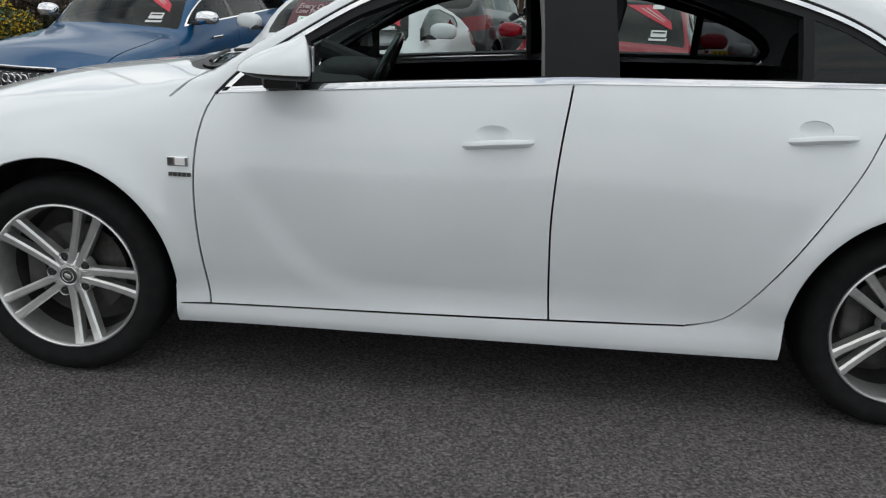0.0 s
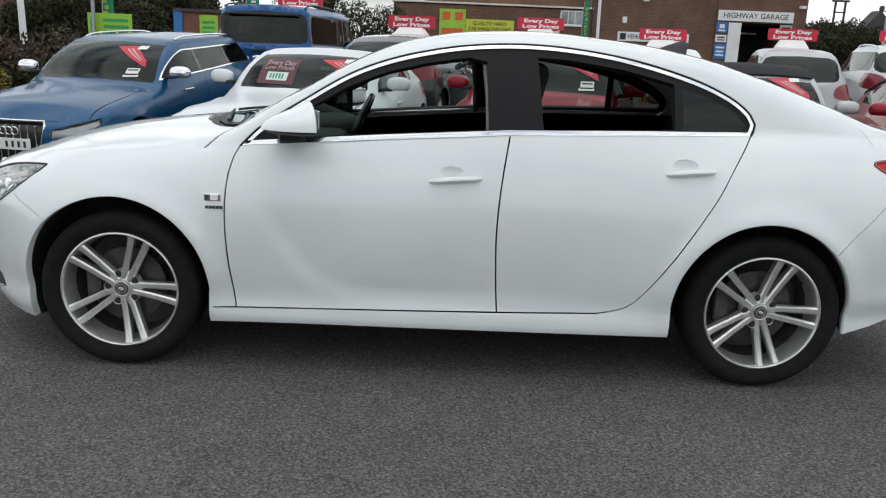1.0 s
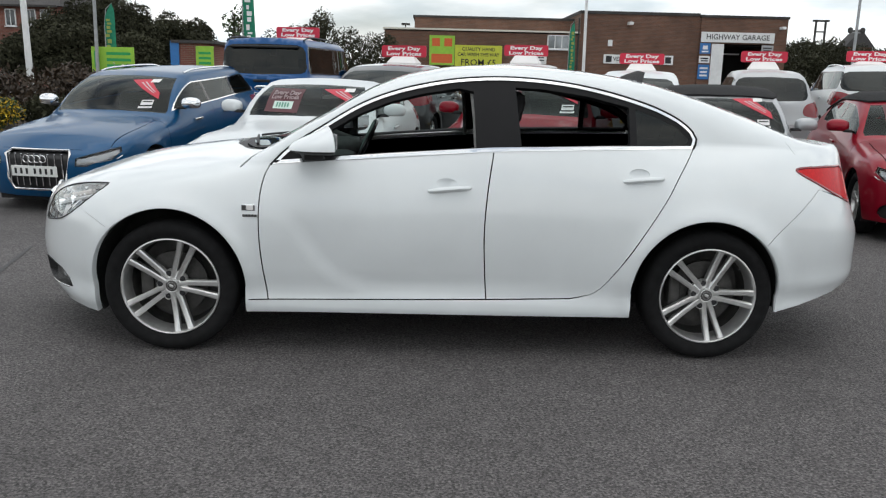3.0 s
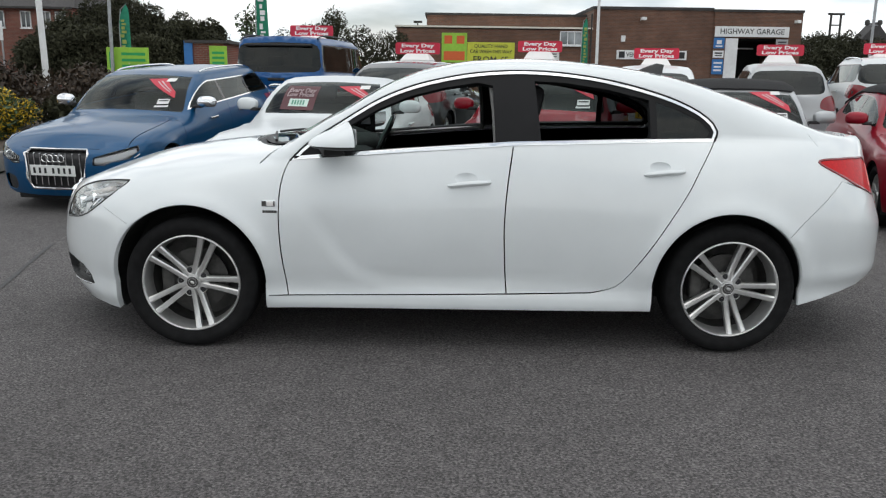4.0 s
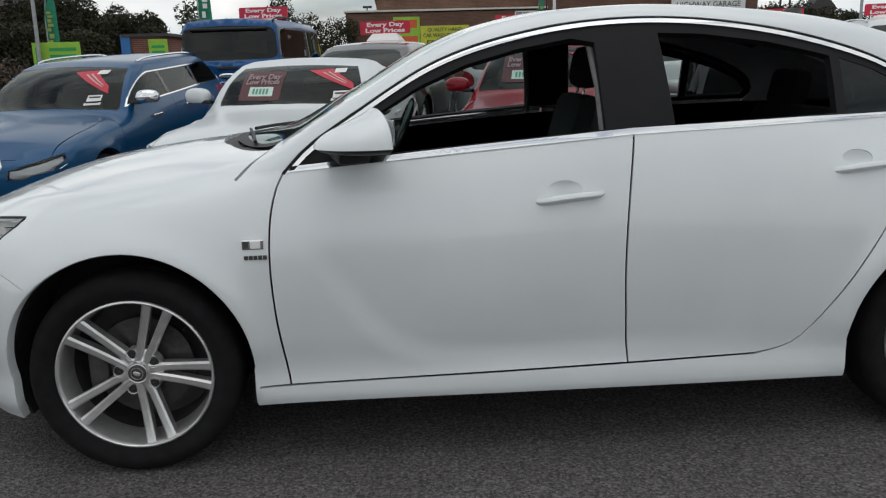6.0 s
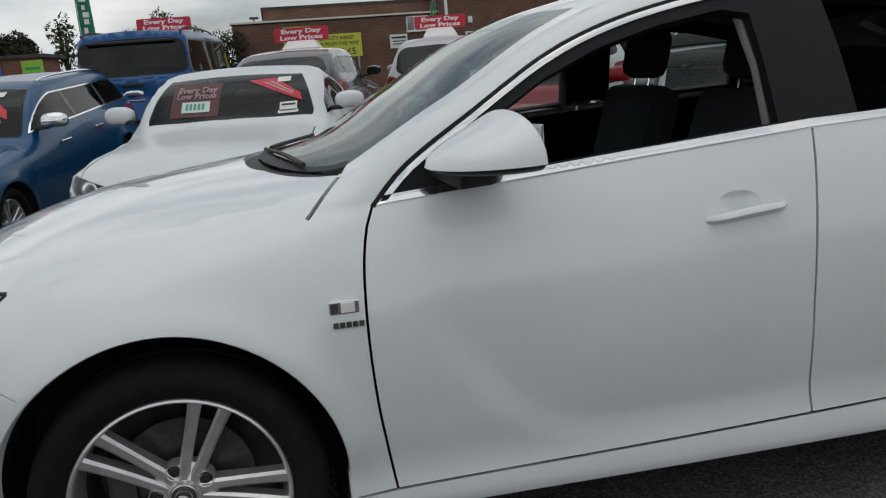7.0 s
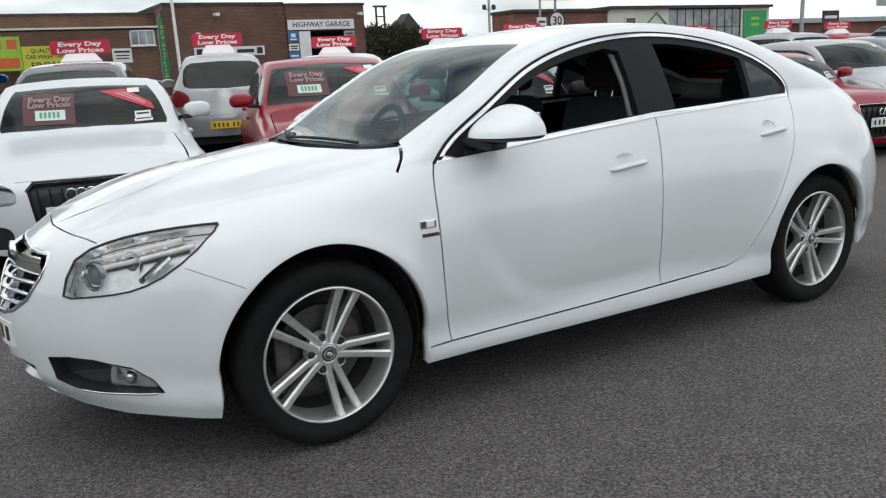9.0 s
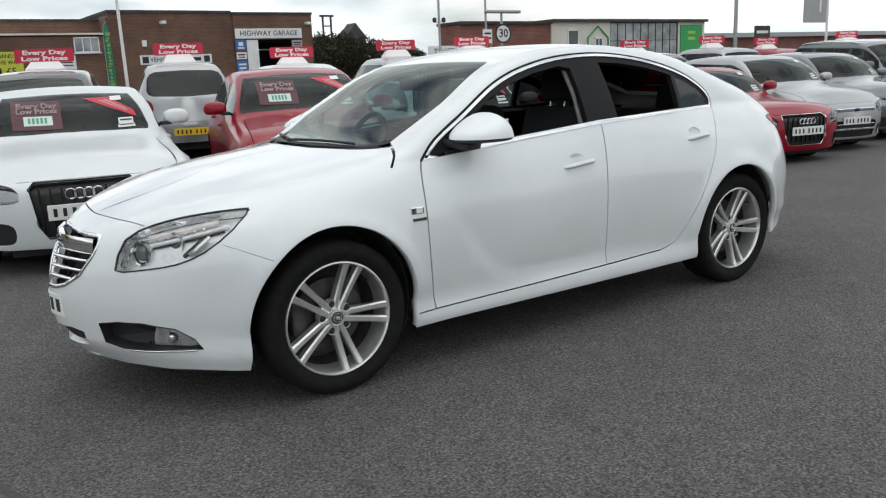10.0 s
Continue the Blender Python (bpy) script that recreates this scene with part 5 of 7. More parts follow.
    pillars = {"estate": (1.72, 2.62), "coupe": (), "hatch": (1.40, 2.32), "small": (1.30, 2.25), "cabrio": (1.55,), "suv": (1.45, 2.45), "pickup": (1.25, 2.10, 2.2)}[shape]
    yb, yt = hw - (0.20 if shape != "coupe" else 0.24), hw - (0.31 if shape != "coupe" else 0.35)
    if h > 1.6:
        yt = hw - 0.24
    gh = sh - 0.13 if shape == "cabrio" else sh
    scr = T(straight(np.vstack([flow([(sf + 0.03, 0.0), (sf + 0.07, -yb * 0.5), (sf + 0.19, -yb)]), flow([(sf + 0.24, -yb - 0.01), (gh + 0.07, -yt)]), flow([(gh + 0.05, -yt + 0.03), (gh, -yt * 0.5), (gh - 0.02, 0.0)])])))
    if shape in ("coupe",):
        rear = T(straight([(rf + 0.12, 0.0), (rf + 0.16, -0.45), (foot - 0.15, -0.50), (foot - 0.08, 0.0)]))
    else:
        rw = hw - (0.30 if h < 1.6 else 0.22)
        rear = E(straight([(0.0, h - 0.13), (-rw + 0.12, h - 0.145), (-rw + 0.03, h - 0.18), (-rw - 0.015, h - 0.25), (-rw - 0.04, tz + 0.11), (-rw - 0.02, tz + 0.05), (-rw + 0.05, tz + 0.02), (0.0, tz)]), 1)
    zl = b0 - 0.03
    lamp = E(flow([(-hw * 0.50, zl - 0.10), (-hw * 0.52, zl - 0.01), (-hw * 0.70, zl + 0.035), (-hw * 0.875, zl + 0.06), (-hw * 0.885, zl + 0.015), (-hw * 0.78, zl - 0.085), (-hw * 0.66, zl - 0.115)], closed=True), -1)
    if shape in ("estate", "cabrio"):
        lamp = E(straight([(-hw * 0.47, zl - 0.135), (-hw * 0.475, zl - 0.055), (-hw * 0.64, zl - 0.008), (-hw * 0.88, zl + 0.050), (-hw * 0.905, zl + 0.0), (-hw * 0.83, zl - 0.085), (-hw * 0.66, zl - 0.110), (-hw * 0.60, zl - 0.140)]), -1)
    gril = E(straight([(0.0, zl + 0.02), (-0.33, zl + 0.02), (-0.37, zl - 0.02), (-0.33, 0.40), (-0.27, 0.30), (0.0, 0.30)]), -1)
    if shape in ("hatch", "small", "suv", "pickup"):
        gril = E(straight([(0.0, 0.50), (-0.40, 0.50), (-0.45, 0.46), (-0.40, 0.26), (0.0, 0.25)]), -1)
    duct = E(flow([(-hw * 0.58, 0.27), (-hw * 0.56, 0.40), (-hw * 0.72, 0.43), (-hw * 0.84, 0.38), (-hw * 0.83, 0.28)], closed=True), -1)
    if shape in ("suv", "small"):
        tail = E(flow([(-hw * 0.64, tz - 0.22), (-hw * 0.62, tz - 0.10), (-hw * 0.72, tz - 0.02), (-hw * 0.93, tz + 0.0), (-hw * 0.97, tz - 0.12), (-hw * 0.92, tz - 0.25)], closed=True), 1)
    else:
        tail = E(flow([(-hw * 0.62, tz - 0.24), (-hw * 0.62, tz - 0.11), (-hw * 0.78, tz - 0.07), (-hw * 0.95, tz - 0.05), (-hw * 0.97, tz - 0.14), (-hw * 0.93, tz - 0.25)], closed=True), 1)
    gaps = [S(ring_outline(c, d["r"], d["r"] + 0.045, 40)) for c in (0.0, wb)]
    doors = [0.45, pillars[0] + 0.04 if pillars else 1.65] + ([pillars[1] + 0.0] if len(pillars) > 1 and shape not in ("pickup",) else [])
    lines = []
    for i, x in enumerate(doors):
        zt_ = np.interp(x, [sf, wb], [z0, z1])
        lines.append(S(flow([(x + (0.03 if i == 0 else 0.0), zt_ - 0.01), (x - 0.02, 0.75), (x, 0.45), (x + 0.03, 0.30)]) if i < 2 else flow([(x + 0.12, zt_ - 0.01), (x + 0.05, 0.85), (x - 0.12, 0.62), (x - 0.24, 0.42), (x - 0.34, 0.30)])))
    lines.append(S(straight([(0.46, 0.30), (doors[-1] - (0.30 if len(doors) > 2 else 0), 0.30)], closed=False)))
    lines.append(np.vstack([E(flow([(0.0, b0 - 0.0), (-hw * 0.5, b0 - 0.005)]), -1), ]))
    lines.append(T(flow([(x0 + 0.28, -hw * 0.80), (0.0, -hw * 0.79), (sf - 0.02, -hw * 0.77)])))
    lines.append(E(straight([(0.0, 0.60), (-hw * 0.70, 0.60), (-hw * 0.72, tz - 0.1)], closed=False), 1))
    regions = [("gap", g) for g in gaps] + [("lamp", lamp), ("grille", gril), ("duct", duct), ("tail", tail)] + [("gap", strip(l, 0.0045)) for l in lines]
    zz = lambda x: float(np.interp(x, xs, zt))
    for i, x in enumerate(pillars):
        regions.append(("pillar", S(straight([(x - 0.03, zz(x) - 0.02), (x + 0.04, zz(x) - 0.02), (x + 0.05, np.interp(x, xs, bz) + 0.02), (x - 0.02, np.interp(x, xs, bz) + 0.02)]))))
    regions += [("side", inner), ("trim", outer), ("glass", scr), ("rear_glass", rear)]
    if shape == "cabrio":
        hood = np.vstack([T(flow([(gh + 0.02, 0.0), (gh + 0.06, -0.3), (gh + 0.13, -yt - 0.01)])), S(flow([(sh + 0.20, h - 0.10), (sh + 0.6, h - 0.115), (rf, h - 0.14), (foot - 0.25, z1 + 0.10), (foot - 0.08, z1 + 0.0)])), T(flow([(foot + 0.02, -0.45), (foot + 0.03, 0.0)])), [(foot + 0.03, math.pi / 2 * sk.R)], [(gh, math.pi / 2 * sk.R)]])
        regions.append(("hood", hood))
    fl = S(flow([(x0 + 0.62, 0.21), (0.4, 0.20), (wb - 0.4, 0.21), (x1 - 0.55, 0.24)]))
    fl = np.vstack([[(sk.s0 - 0.01, -0.52)], fl, [(sk.s1 + 0.01, -0.46)]])
    fr = sk.address(sk.cast(np.array([[sk.ends[0], 0, 0.22]] * 4), np.array([[-math.sin(a), -math.cos(a), 0] for a in np.radians([90, 65, 40, 15])])))
    rr = sk.address(sk.cast(np.array([[sk.ends[1], 0, 0.28]] * 4), np.array([[math.sin(a), -math.cos(a), 0] for a in np.radians([15, 40, 65, 90])])))
    fl = np.vstack([fr, fl[1:-1], rr])
    fl[0, 0], fl[-1, 0] = sk.s0 - 0.01, sk.s1 + 0.01
    fl = fl[np.argsort(fl[:, 0])]
    got = sk.cut(regions, 0.075, fl)
    for key in ("side", "pillar"):
        for i, piece in enumerate(islands(got.pop(key)) if key in got else ()):
            got[key + str(i)] = piece
    SKINS[shape] = (sk, got, {})
    return SKINS[shape]


def other_car(shape, colour, name, label, m, plate="front", stickers=True, sign=False, mirror=None, rim_dark=False, badge="rings", chrome=False, sash=True, spokes=5, glass=None, sheet=True):
    d = SHAPES[shape]
    sk, got, cache = car_skin(shape)
    hw, h, wb, fo, ro, b0 = d["hw"], d["h"], d["wb"], d["fo"], d["ro"], d["bonnet"][0]
    x0, x1 = -fo, wb + ro
    car = thing(name, label, "car", m)
    P = M[colour]

    def skin_part(key, nm, mat, sides=0, parent=None, label="", flange=0.012, sink=0.0):
        if key not in got:
            return None
        ck = (key, mat.name, sides, sink)
        if ck not in cache:
            cache[ck] = panel_mesh(nm, got[key], mat, sides, flange, sink)
        return part(nm, cache[ck], mat, parent or car, label)
    skin_part("body", "body", P)
    skin_part("body", "inner_shell", M["interior"], flange=0.0, sink=0.028)
    ws = skin_part("glass", "windscreen", M[glass or "glass_far"], flange=0.0)
    skin_part("rear_glass", "rear_window", M["glass_far_dark"], flange=0.0)
    for e in (-1, 1):
        for key in sorted(k for k in got if k.startswith("side")):
            skin_part(key, "side_window", M["glass_far_dark"] if shape == "pickup" else M["glass_far"], e, flange=0.0, sink=0.004)
        skin_part("trim", "window_surround", M["chrome"] if chrome else M["gloss"], e)
        for key in sorted(k for k in got if k.startswith("pillar")):
            skin_part(key, "window_pillar", M["gloss"], e, sink=0.002)
        hl = skin_part("lamp", "headlamp", M["lens"], e, flange=0.0)
        if hl:
            skin_part("lamp", "lamp_bowl", M["reflector_dark"], e, hl, sink=0.035)
            c = got["lamp"][0].mean(0)
            part("projector", lathe([(0.001, 0.02), (0.03, 0.012), (0.045, -0.004), (0.055, 0.0), (0.06, 0.05)], 16, "x", closed=False), M["reflector"], hl, m=pose(c[0] + 0.02, c[1] * (-e) * -1 if e < 0 else -c[1], c[2] - 0.01, 0, 0, 25 * -e), smooth=True)
            if badge == "rings":
                line = got["lamp"][0]
                ends = line[np.argsort(line[:, 1])]
                t = np.linspace(0, 1, 12)
                yy = ends[-1, 1] * (1 - t) + ends[0, 1] * t
                low = np.array([line[np.abs(line[:, 1] - v) < 0.05][:, 2].min() for v in yy]) + 0.012
                hit = sk.cast(np.stack([0 * yy + x0 + 0.75, yy, low], 1), np.array([[-1.0, 0, 0]]))
                hit[:, 0] += 0.012
                part("lamp_strip", tube(hit * (1, -e, 1) if e > 0 else hit, 0.007, 6), M["reflector"], hl, "bright strip along the lamp")
        skin_part("tail", "tail_lamp", M["tail_dark"], e)
        skin_part("duct", "air_duct", M["trim"], e, sink=0.03)
    skin_part("hood", "canvas_hood", M["roof_cloth"], sink=-0.022, flange=0.03)
    gp = skin_part("grille", "grille", M["trim"], sink=0.035, flange=0.0)
    gx = float(got["grille"][0][:, 0].min())
    gz0, gz1 = got["grille"][0][:, 2].min(), got["grille"][0][:, 2].max()
    # grille frame and bars
    if badge == "rings":
        for k in range(9):
            y = -0.30 + 0.075 * k
            xx = float(sk.cast(np.array([[x0 + 0.7, -abs(y), (gz0 + gz1) / 2]]), np.array([[-1.0, 0, 0]]))[0, 0])
            part("grille_bar", boxes((xx + 0.004, y - 0.006, gz0 + 0.04, xx + 0.03, y + 0.006, gz1 - 0.03), bevel=0.003), M["chrome"] if colour == "blue" else M["gloss"], gp)
        for s in (-1, 1):
            ys = np.array([0.0, 0.33, 0.37, 0.33, 0.27, 0.0])
            zs = np.array([gz1, gz1, gz1 - 0.04, 0.40, 0.30, 0.30])
            o = np.stack([0 * ys + x0 + 0.7, -ys, zs], 1)
            line = sk.cast(o, np.array([[-1.0, 0, 0]]))
            line[:, 1] *= -s
            part("grille_frame", tube(line, 0.013 if colour == "blue" else 0.008, 6), M["chrome"] if colour in ("blue", "red", "maroon") else M["gloss"], gp)
        for k in range(4):
            y = (k - 1.5) * 0.062
            xx = float(sk.cast(np.array([[x0 + 0.7, -abs(y), gz1 - 0.085]]), np.array([[-1.0, 0, 0]]))[0, 0])
            part("badge_ring", lathe([(0.037 + 0.007 * math.cos(a), 0.006 * math.sin(a)) for a in np.linspace(0, 6.283, 7)[:-1]], 24, "x"), M["chrome"], gp, m=pose(xx - 0.012, y, gz1 - 0.085), smooth=True)
    else:
        part("grille_bar", boxes((gx + 0.0, -0.38, 0.36, gx + 0.03, 0.38, 0.385), (gx, -0.36, 0.44, gx + 0.03, 0.36, 0.455), bevel=0.004), M["chrome"], gp)
        xx = float(sk.cast(np.array([[x0 + 0.7, 0, b0 - 0.09]]), np.array([[-1.0, 0, 0]]))[0, 0])
        g2 = part("upper_grille", boxes((xx - 0.006, -0.36, b0 - 0.125, xx + 0.06, 0.36, b0 - 0.07), bevel=0.012), M["chrome"], car)
        part("badge", dome(0.012, 0.055, 0.024), M["blue"], g2, m=pose(xx - 0.008, 0, b0 - 0.098), smooth=True)
    # plates: pressed plate with dark bars
    for way, nm in ((-1, "front"), (1, "rear")):
        z = 0.50 if way < 0 else (0.80 if shape in ("estate", "coupe", "cabrio") else 0.45 if shape == "small" else 0.62)
        if badge == "rings" and way < 0:
            z = gz1 - 0.21
        xx = float(sk.cast(np.array([[x0 + 0.7 if way < 0 else x1 - 0.7, 0, z]]), np.array([[float(way), 0, 0]]))[0, 0])
        a, b = sorted((xx + way * 0.004, xx + way * 0.016))
        pl = part("number_plate", boxes((a, -0.26, z - 0.056, b, 0.26, z + 0.056), bevel=0.003), M["plate_white"] if way < 0 else M["plate_yellow"], car)
        for i in range(7):
            y = -0.215 + 0.064 * i + (0.028 if i > 3 else 0)
            c, e = sorted((xx + way * 0.0155, xx + way * 0.018))
            part("bar", boxes((c, y, z - 0.030, e, y + 0.026, z + 0.030)), M["ink"], pl)
    # mirrors
    sf, z0 = d["screen"][0], d["belt"][0]
    for e in (-1, 1):
        mm = M[mirror] if mirror else P
        mi = part("door_mirror", dome(0.085, 0.12, 0.075, cut_low=-0.8, cut_back=0.6), mm, car, m=pose(sf + 0.40, e * (hw + 0.045), z0 + 0.105, 0, 6, -12 * e), smooth=True)
        part("mirror_foot", boxes((-0.05, min(-0.06 * e, -0.16 * e), -0.07, 0.05, max(-0.06 * e, -0.16 * e), -0.035), bevel=0.01), M["trim"], mi)
        for x in ([1.30] if shape in ("coupe", "cabrio") else [1.22, 2.10]):
            zt = float(np.interp(x, [sf, wb], [d["belt"][0], d["belt"][1]])) - 0.13
            yy = float(sk.cast(np.array([[x, 0, zt]]), np.array([[0, -1.0, 0]]))[0, 1])
            part("door_handle", boxes((x - 0.10, min(yy * -e, yy * -e + 0.03 * e), zt - 0.014, x + 0.10, max(yy * -e, yy * -e + 0.03 * e), zt + 0.014), bevel=0.008), M["chrome"] if chrome else P, car)
    # wheels
    for x in (0.0, wb):
        for e in (-1, 1):
            wheel(car, x, e * (hw - 0.065), d["r"], d["r"], d["r"] * 0.70, 0.215, e, spokes=spokes, twin=spokes == 5, fine=False, turn=0.4 + x)
            bm = lathe([(d["r"] + 0.05, 0.0), (d["r"] + 0.06, 0.0), (d["r"] + 0.06, 0.3), (0.0, 0.3), (0.0, 0.29), (d["r"] + 0.05, 0.29)], 24)
            bmesh.ops.bisect_plane(bm, geom=list(bm.verts) + list(bm.edges) + list(bm.faces), plane_co=(0, 0, -0.14), plane_no=(0, 0, -1), clear_outer=True)
            part("wheel_arch_liner", bm, M["liner"], car, m=pose(x, -(hw - 0.05) if e < 0 else hw - 0.05, d["r"], 0, 0, 0 if e < 0 else 180))
    part("underbody", boxes((x0 + 0.15, -hw * 0.6, 0.16, x1 - 0.15, hw * 0.6, 0.30), (d["r"] + 0.1, -hw + 0.08, 0.18, wb - d["r"] - 0.1, hw - 0.08, 0.27)), M["liner"], car)
    # cabin
    zc = d["bonnet"][2]
    part("dashboard", boxes((sf + 0.12, -hw + 0.2, zc - 0.35, sf + 0.55, hw - 0.2, zc - 0.02), bevel=0.05), M["interior"], car)
    for y in (-0.36, 0.36):
        seat(car, sf + 0.85, y, 0.42 + (h - 1.5) * (0.6 if h > 1.5 else 1.0))
    if shape not in ("coupe", "cabrio"):
        seat(car, sf + 1.72, 0, 0.42 + (h - 1.5) * (0.6 if h > 1.5 else 1.0), 1.2, bench=True)
    part("cabin_lining", boxes((sf + 0.3, -hw + 0.10, 0.32, x1 - 0.3, -hw + 0.14, z0 - 0.05), (sf + 0.3, hw - 0.14, 0.32, x1 - 0.3, hw - 0.10, z0 - 0.05), (sf + 0.2, -hw + 0.1, 0.30, x1 - 0.3, hw - 0.1, 0.34)), M["interior"], car)
    # roof rails
    if d.get("rails"):
        for e in (-1, 1):
            xs = np.linspace(d["screen"][1] + 0.30, d["roof"] - 0.02, 14)
            y = hw - (0.33 if h < 1.6 else 0.27) - (0.0 if not d.get("box") else -0.02)
            p = sk.cast(np.stack([xs, 0 * xs - y, 0 * xs + 1.0], 1), np.array([[0, 0, 1.0]]))
            t = np.linspace(-1, 1, 14)
            p[:, 2] += (0.028 if not d.get("box") else 0.045) * np.clip(1 - np.abs(t)**6, 0, 1)
            p[:, 1] *= -e
            part("roof_rail", tube(p, 0.013, 8), M["chrome"] if not d.get("box") else M["trim"], car, smooth=True)
    # screen stickers: price sheet, sash across the corner, tax papers
    if stickers:
        z_lo, z_hi = zc + 0.035, h - 0.085
        flat = Matrix.Translation((sf - 0.4, 0, 0)) @ pose(0, 0, 0, 0, 0, -90)

        def on_screen(u, v, turn=0.0):
            return Matrix.Translation((0, u, z_lo + (z_hi - z_lo) * v)) @ flat @ pose(0, 0, 0, 0, turn, 0)

        def stick(nm, me, mat, m4, parent, off, label=""):
            ob = part(nm, drape(me, sk, m4, off), mat, parent, label)
            if mat:
                ob.data.materials.append(mat)
            return ob
        if sheet:
            sh = stick("price_sheet", card(0.40, 0.235), M["sheet_red"], on_screen(0.27, 0.52), ws, 0.004, "dull red price sheet with a pale card")
            cd = stick("price_card", card(0.23, 0.075), M["sticker"], on_screen(0.26, 0.36), sh, 0.007)
            for i in range(5):
                stick("price_bar", card(0.020, 0.045, n=2), M["sign_green"], on_screen(0.33 - 0.033 * i, 0.36), cd, 0.010)
            for txt, v in (("Every Day", 0.76), ("Low Prices", 0.62)):
                stick("lettering", lettering(txt, 0.040, 0.33, M["sheet_white"], 0.002), None, on_screen(0.265, v), sh, 0.009)
        if sash:
            corners = [Vector((-u, 0, (z_hi - z_lo) * v)) for u, v in ((-0.13, 0.93), (-0.34, 0.95), (-0.545, 0.54), (-0.565, 0.34))]

            def band(s0, s1, t0, t1):
                """A stretch of the sash: s along it, t across."""
                bm = bmesh.new()
                rows = []
                for i in range(15):
                    q = s0 + (s1 - s0) * i / 14
                    lo, hi = corners[0].lerp(corners[3], q), corners[1].lerp(corners[2], q)
                    rows.append([bm.verts.new(lo.lerp(hi, t0 + (t1 - t0) * j / 4)) for j in range(5)])
                for p, q in zip(rows[:-1], rows[1:]):
                    for j in range(4):
                        bm.faces.new((p[j], p[j + 1], q[j + 1], q[j]))
                me = bpy.data.meshes.new("sash")
                bm.to_mesh(me)
                bm.free()
                return me
            s = stick("sash", band(0, 1, 0, 1), M["sash_red"], on_screen(0, 0), ws, 0.004, "red sash sticker across the corner")
            for t0 in (0.34, 0.58):
                stick("sash_bar", band(0.16, 0.80, t0, t0 + 0.10), M["sheet_white"], on_screen(0, 0), s, 0.007)
        for v, ww, hh in ((0.24, 0.13, 0.055), (0.10, 0.15, 0.022), (0.90, 0.10, 0.035)):
            b = stick("screen_paper", card(ww, hh, n=4), M["paper"], on_screen(-0.46 if v < 0.5 else -0.41, v), ws, 0.005)
            if v < 0.5:
                stick("paper_bar", card(ww * 0.8, hh * 0.25, n=4), M["ink"], on_screen(-0.46, v + 0.02), b, 0.008)
    if d.get("box"):
        zz = np.array([1.64, 1.12, 1.03, 0.985])
        xt = sk.cast(np.stack([0 * zz + x1 - 0.8, 0 * zz, zz], 1), np.array([[1.0, 0, 0]]))[:, 0]
        part("canopy_spoiler", boxes((xt[0] - 0.06, -0.56, 1.645, xt[0] + 0.05, 0.56, 1.685), bevel=0.015), M["trim"], car)
        part("tailgate_handle", boxes((xt[1] - 0.03, -0.14, 1.095, xt[1] + 0.02, 0.14, 1.140), bevel=0.012), M["trim"], car)
        part("oval_badge", dome(0.02, 0.125, 0.048), M["chrome"], car, m=pose(xt[2], 0, 1.005), smooth=True)
        part("badge_strip", boxes((xt[3] - 0.02, -0.13, 0.905, xt[3] + 0.012, 0.13, 0.93), bevel=0.006), M["chrome"], car)
    if sign:
        roof_sign(sk, m, sign)
    return car


def roof_sign(sk, m, at):
    """A red two-line board on a white magnetic foot, on the roof of the car at m; at: (x along the car, height of the foot, scale, turn)."""
    x, foot, k, turn = at
    z = float(sk.cast(np.array([[x, 0, 0.9]]), np.array([[0, 0, 1.0]]))[0, 2])
    s = thing("roof_sign", "red roof sign board with white lettering on a white foot", "sign", m @ pose(x, 0, z - 0.004, 0, 0, 90 + turn) @ Matrix.Diagonal((k, k, k, 1)), group="roof signs")
    bm = bmesh.new()
    pr = None
    for w, dp, zz in ((0.27, 0.16, 0.0), (0.27, 0.16, 0.02), (0.20, 0.07, foot), (0.19, 0.05, foot + 0.01)):
        ring = [bm.verts.new((a * w, b * dp, zz)) for a, b in ((-1, -1), (1, -1), (1, 1), (-1, 1))]
        if pr:
            for i in range(4):
                bm.faces.new((pr[i], pr[(i + 1) % 4], ring[(i + 1) % 4], ring[i]))
        else:
            bm.faces.new(ring)
        pr = ring
    bm.faces.new(pr)
    part("foot", bm, M["sign_white"], s, "white plastic foot")
    b = part("board", prism(rounded(0.82, 0.20, 0.035), 0.02), M["sign_red"], s, "red board", m=pose(0, -0.01, foot + 0.10))
    for back in (0, 1):
        for txt, zz in (("Every Day", 0.045), ("Low Prices", -0.045)):
            part("lettering", lettering(txt, 0.062, 0.60 if zz > 0 else 0.64, M["sign_white"], 0.003), None, b, m=pose(0, -0.004 if not back else 0.024, zz, 0, 0, 180 * back))
    return s


# print greyed in its colour, for the dimming of the glass over it
M["sheet_white"] = material("white print dimmed as behind glass", (0.50, 0.42, 0.43), rough=0.6, grain=0.05, scale=10)
M["glass_far"] = glass_material("car glass", (0.70, 0.95, 0.88), 0.34, 1.32)
M["glass_far_dark"] = glass_material("dark car glass", (0.9, 0.95, 0.97), 0.06)
M["reflector_dark"] = material("smoked lamp bowl", (0.30, 0.31, 0.32), rough=0.2, metal=0.9, grain=0.25, scale=40)
# red darkened too: the sheet lies outside the glass but should look behind it
M["sheet_red"] = material("dull red price sheet", (0.085, 0.024, 0.030), rough=0.5, grain=0.06, scale=10)
M["sash_red"] = material("red sash", (0.50, 0.025, 0.05), rough=0.45, grain=0.06, scale=10)
M["sign_green"] = material("green ink", (0.10, 0.28, 0.20), rough=0.6, grain=0.05, scale=10)

# ---------------------------------------------------------------- ground and planting bed


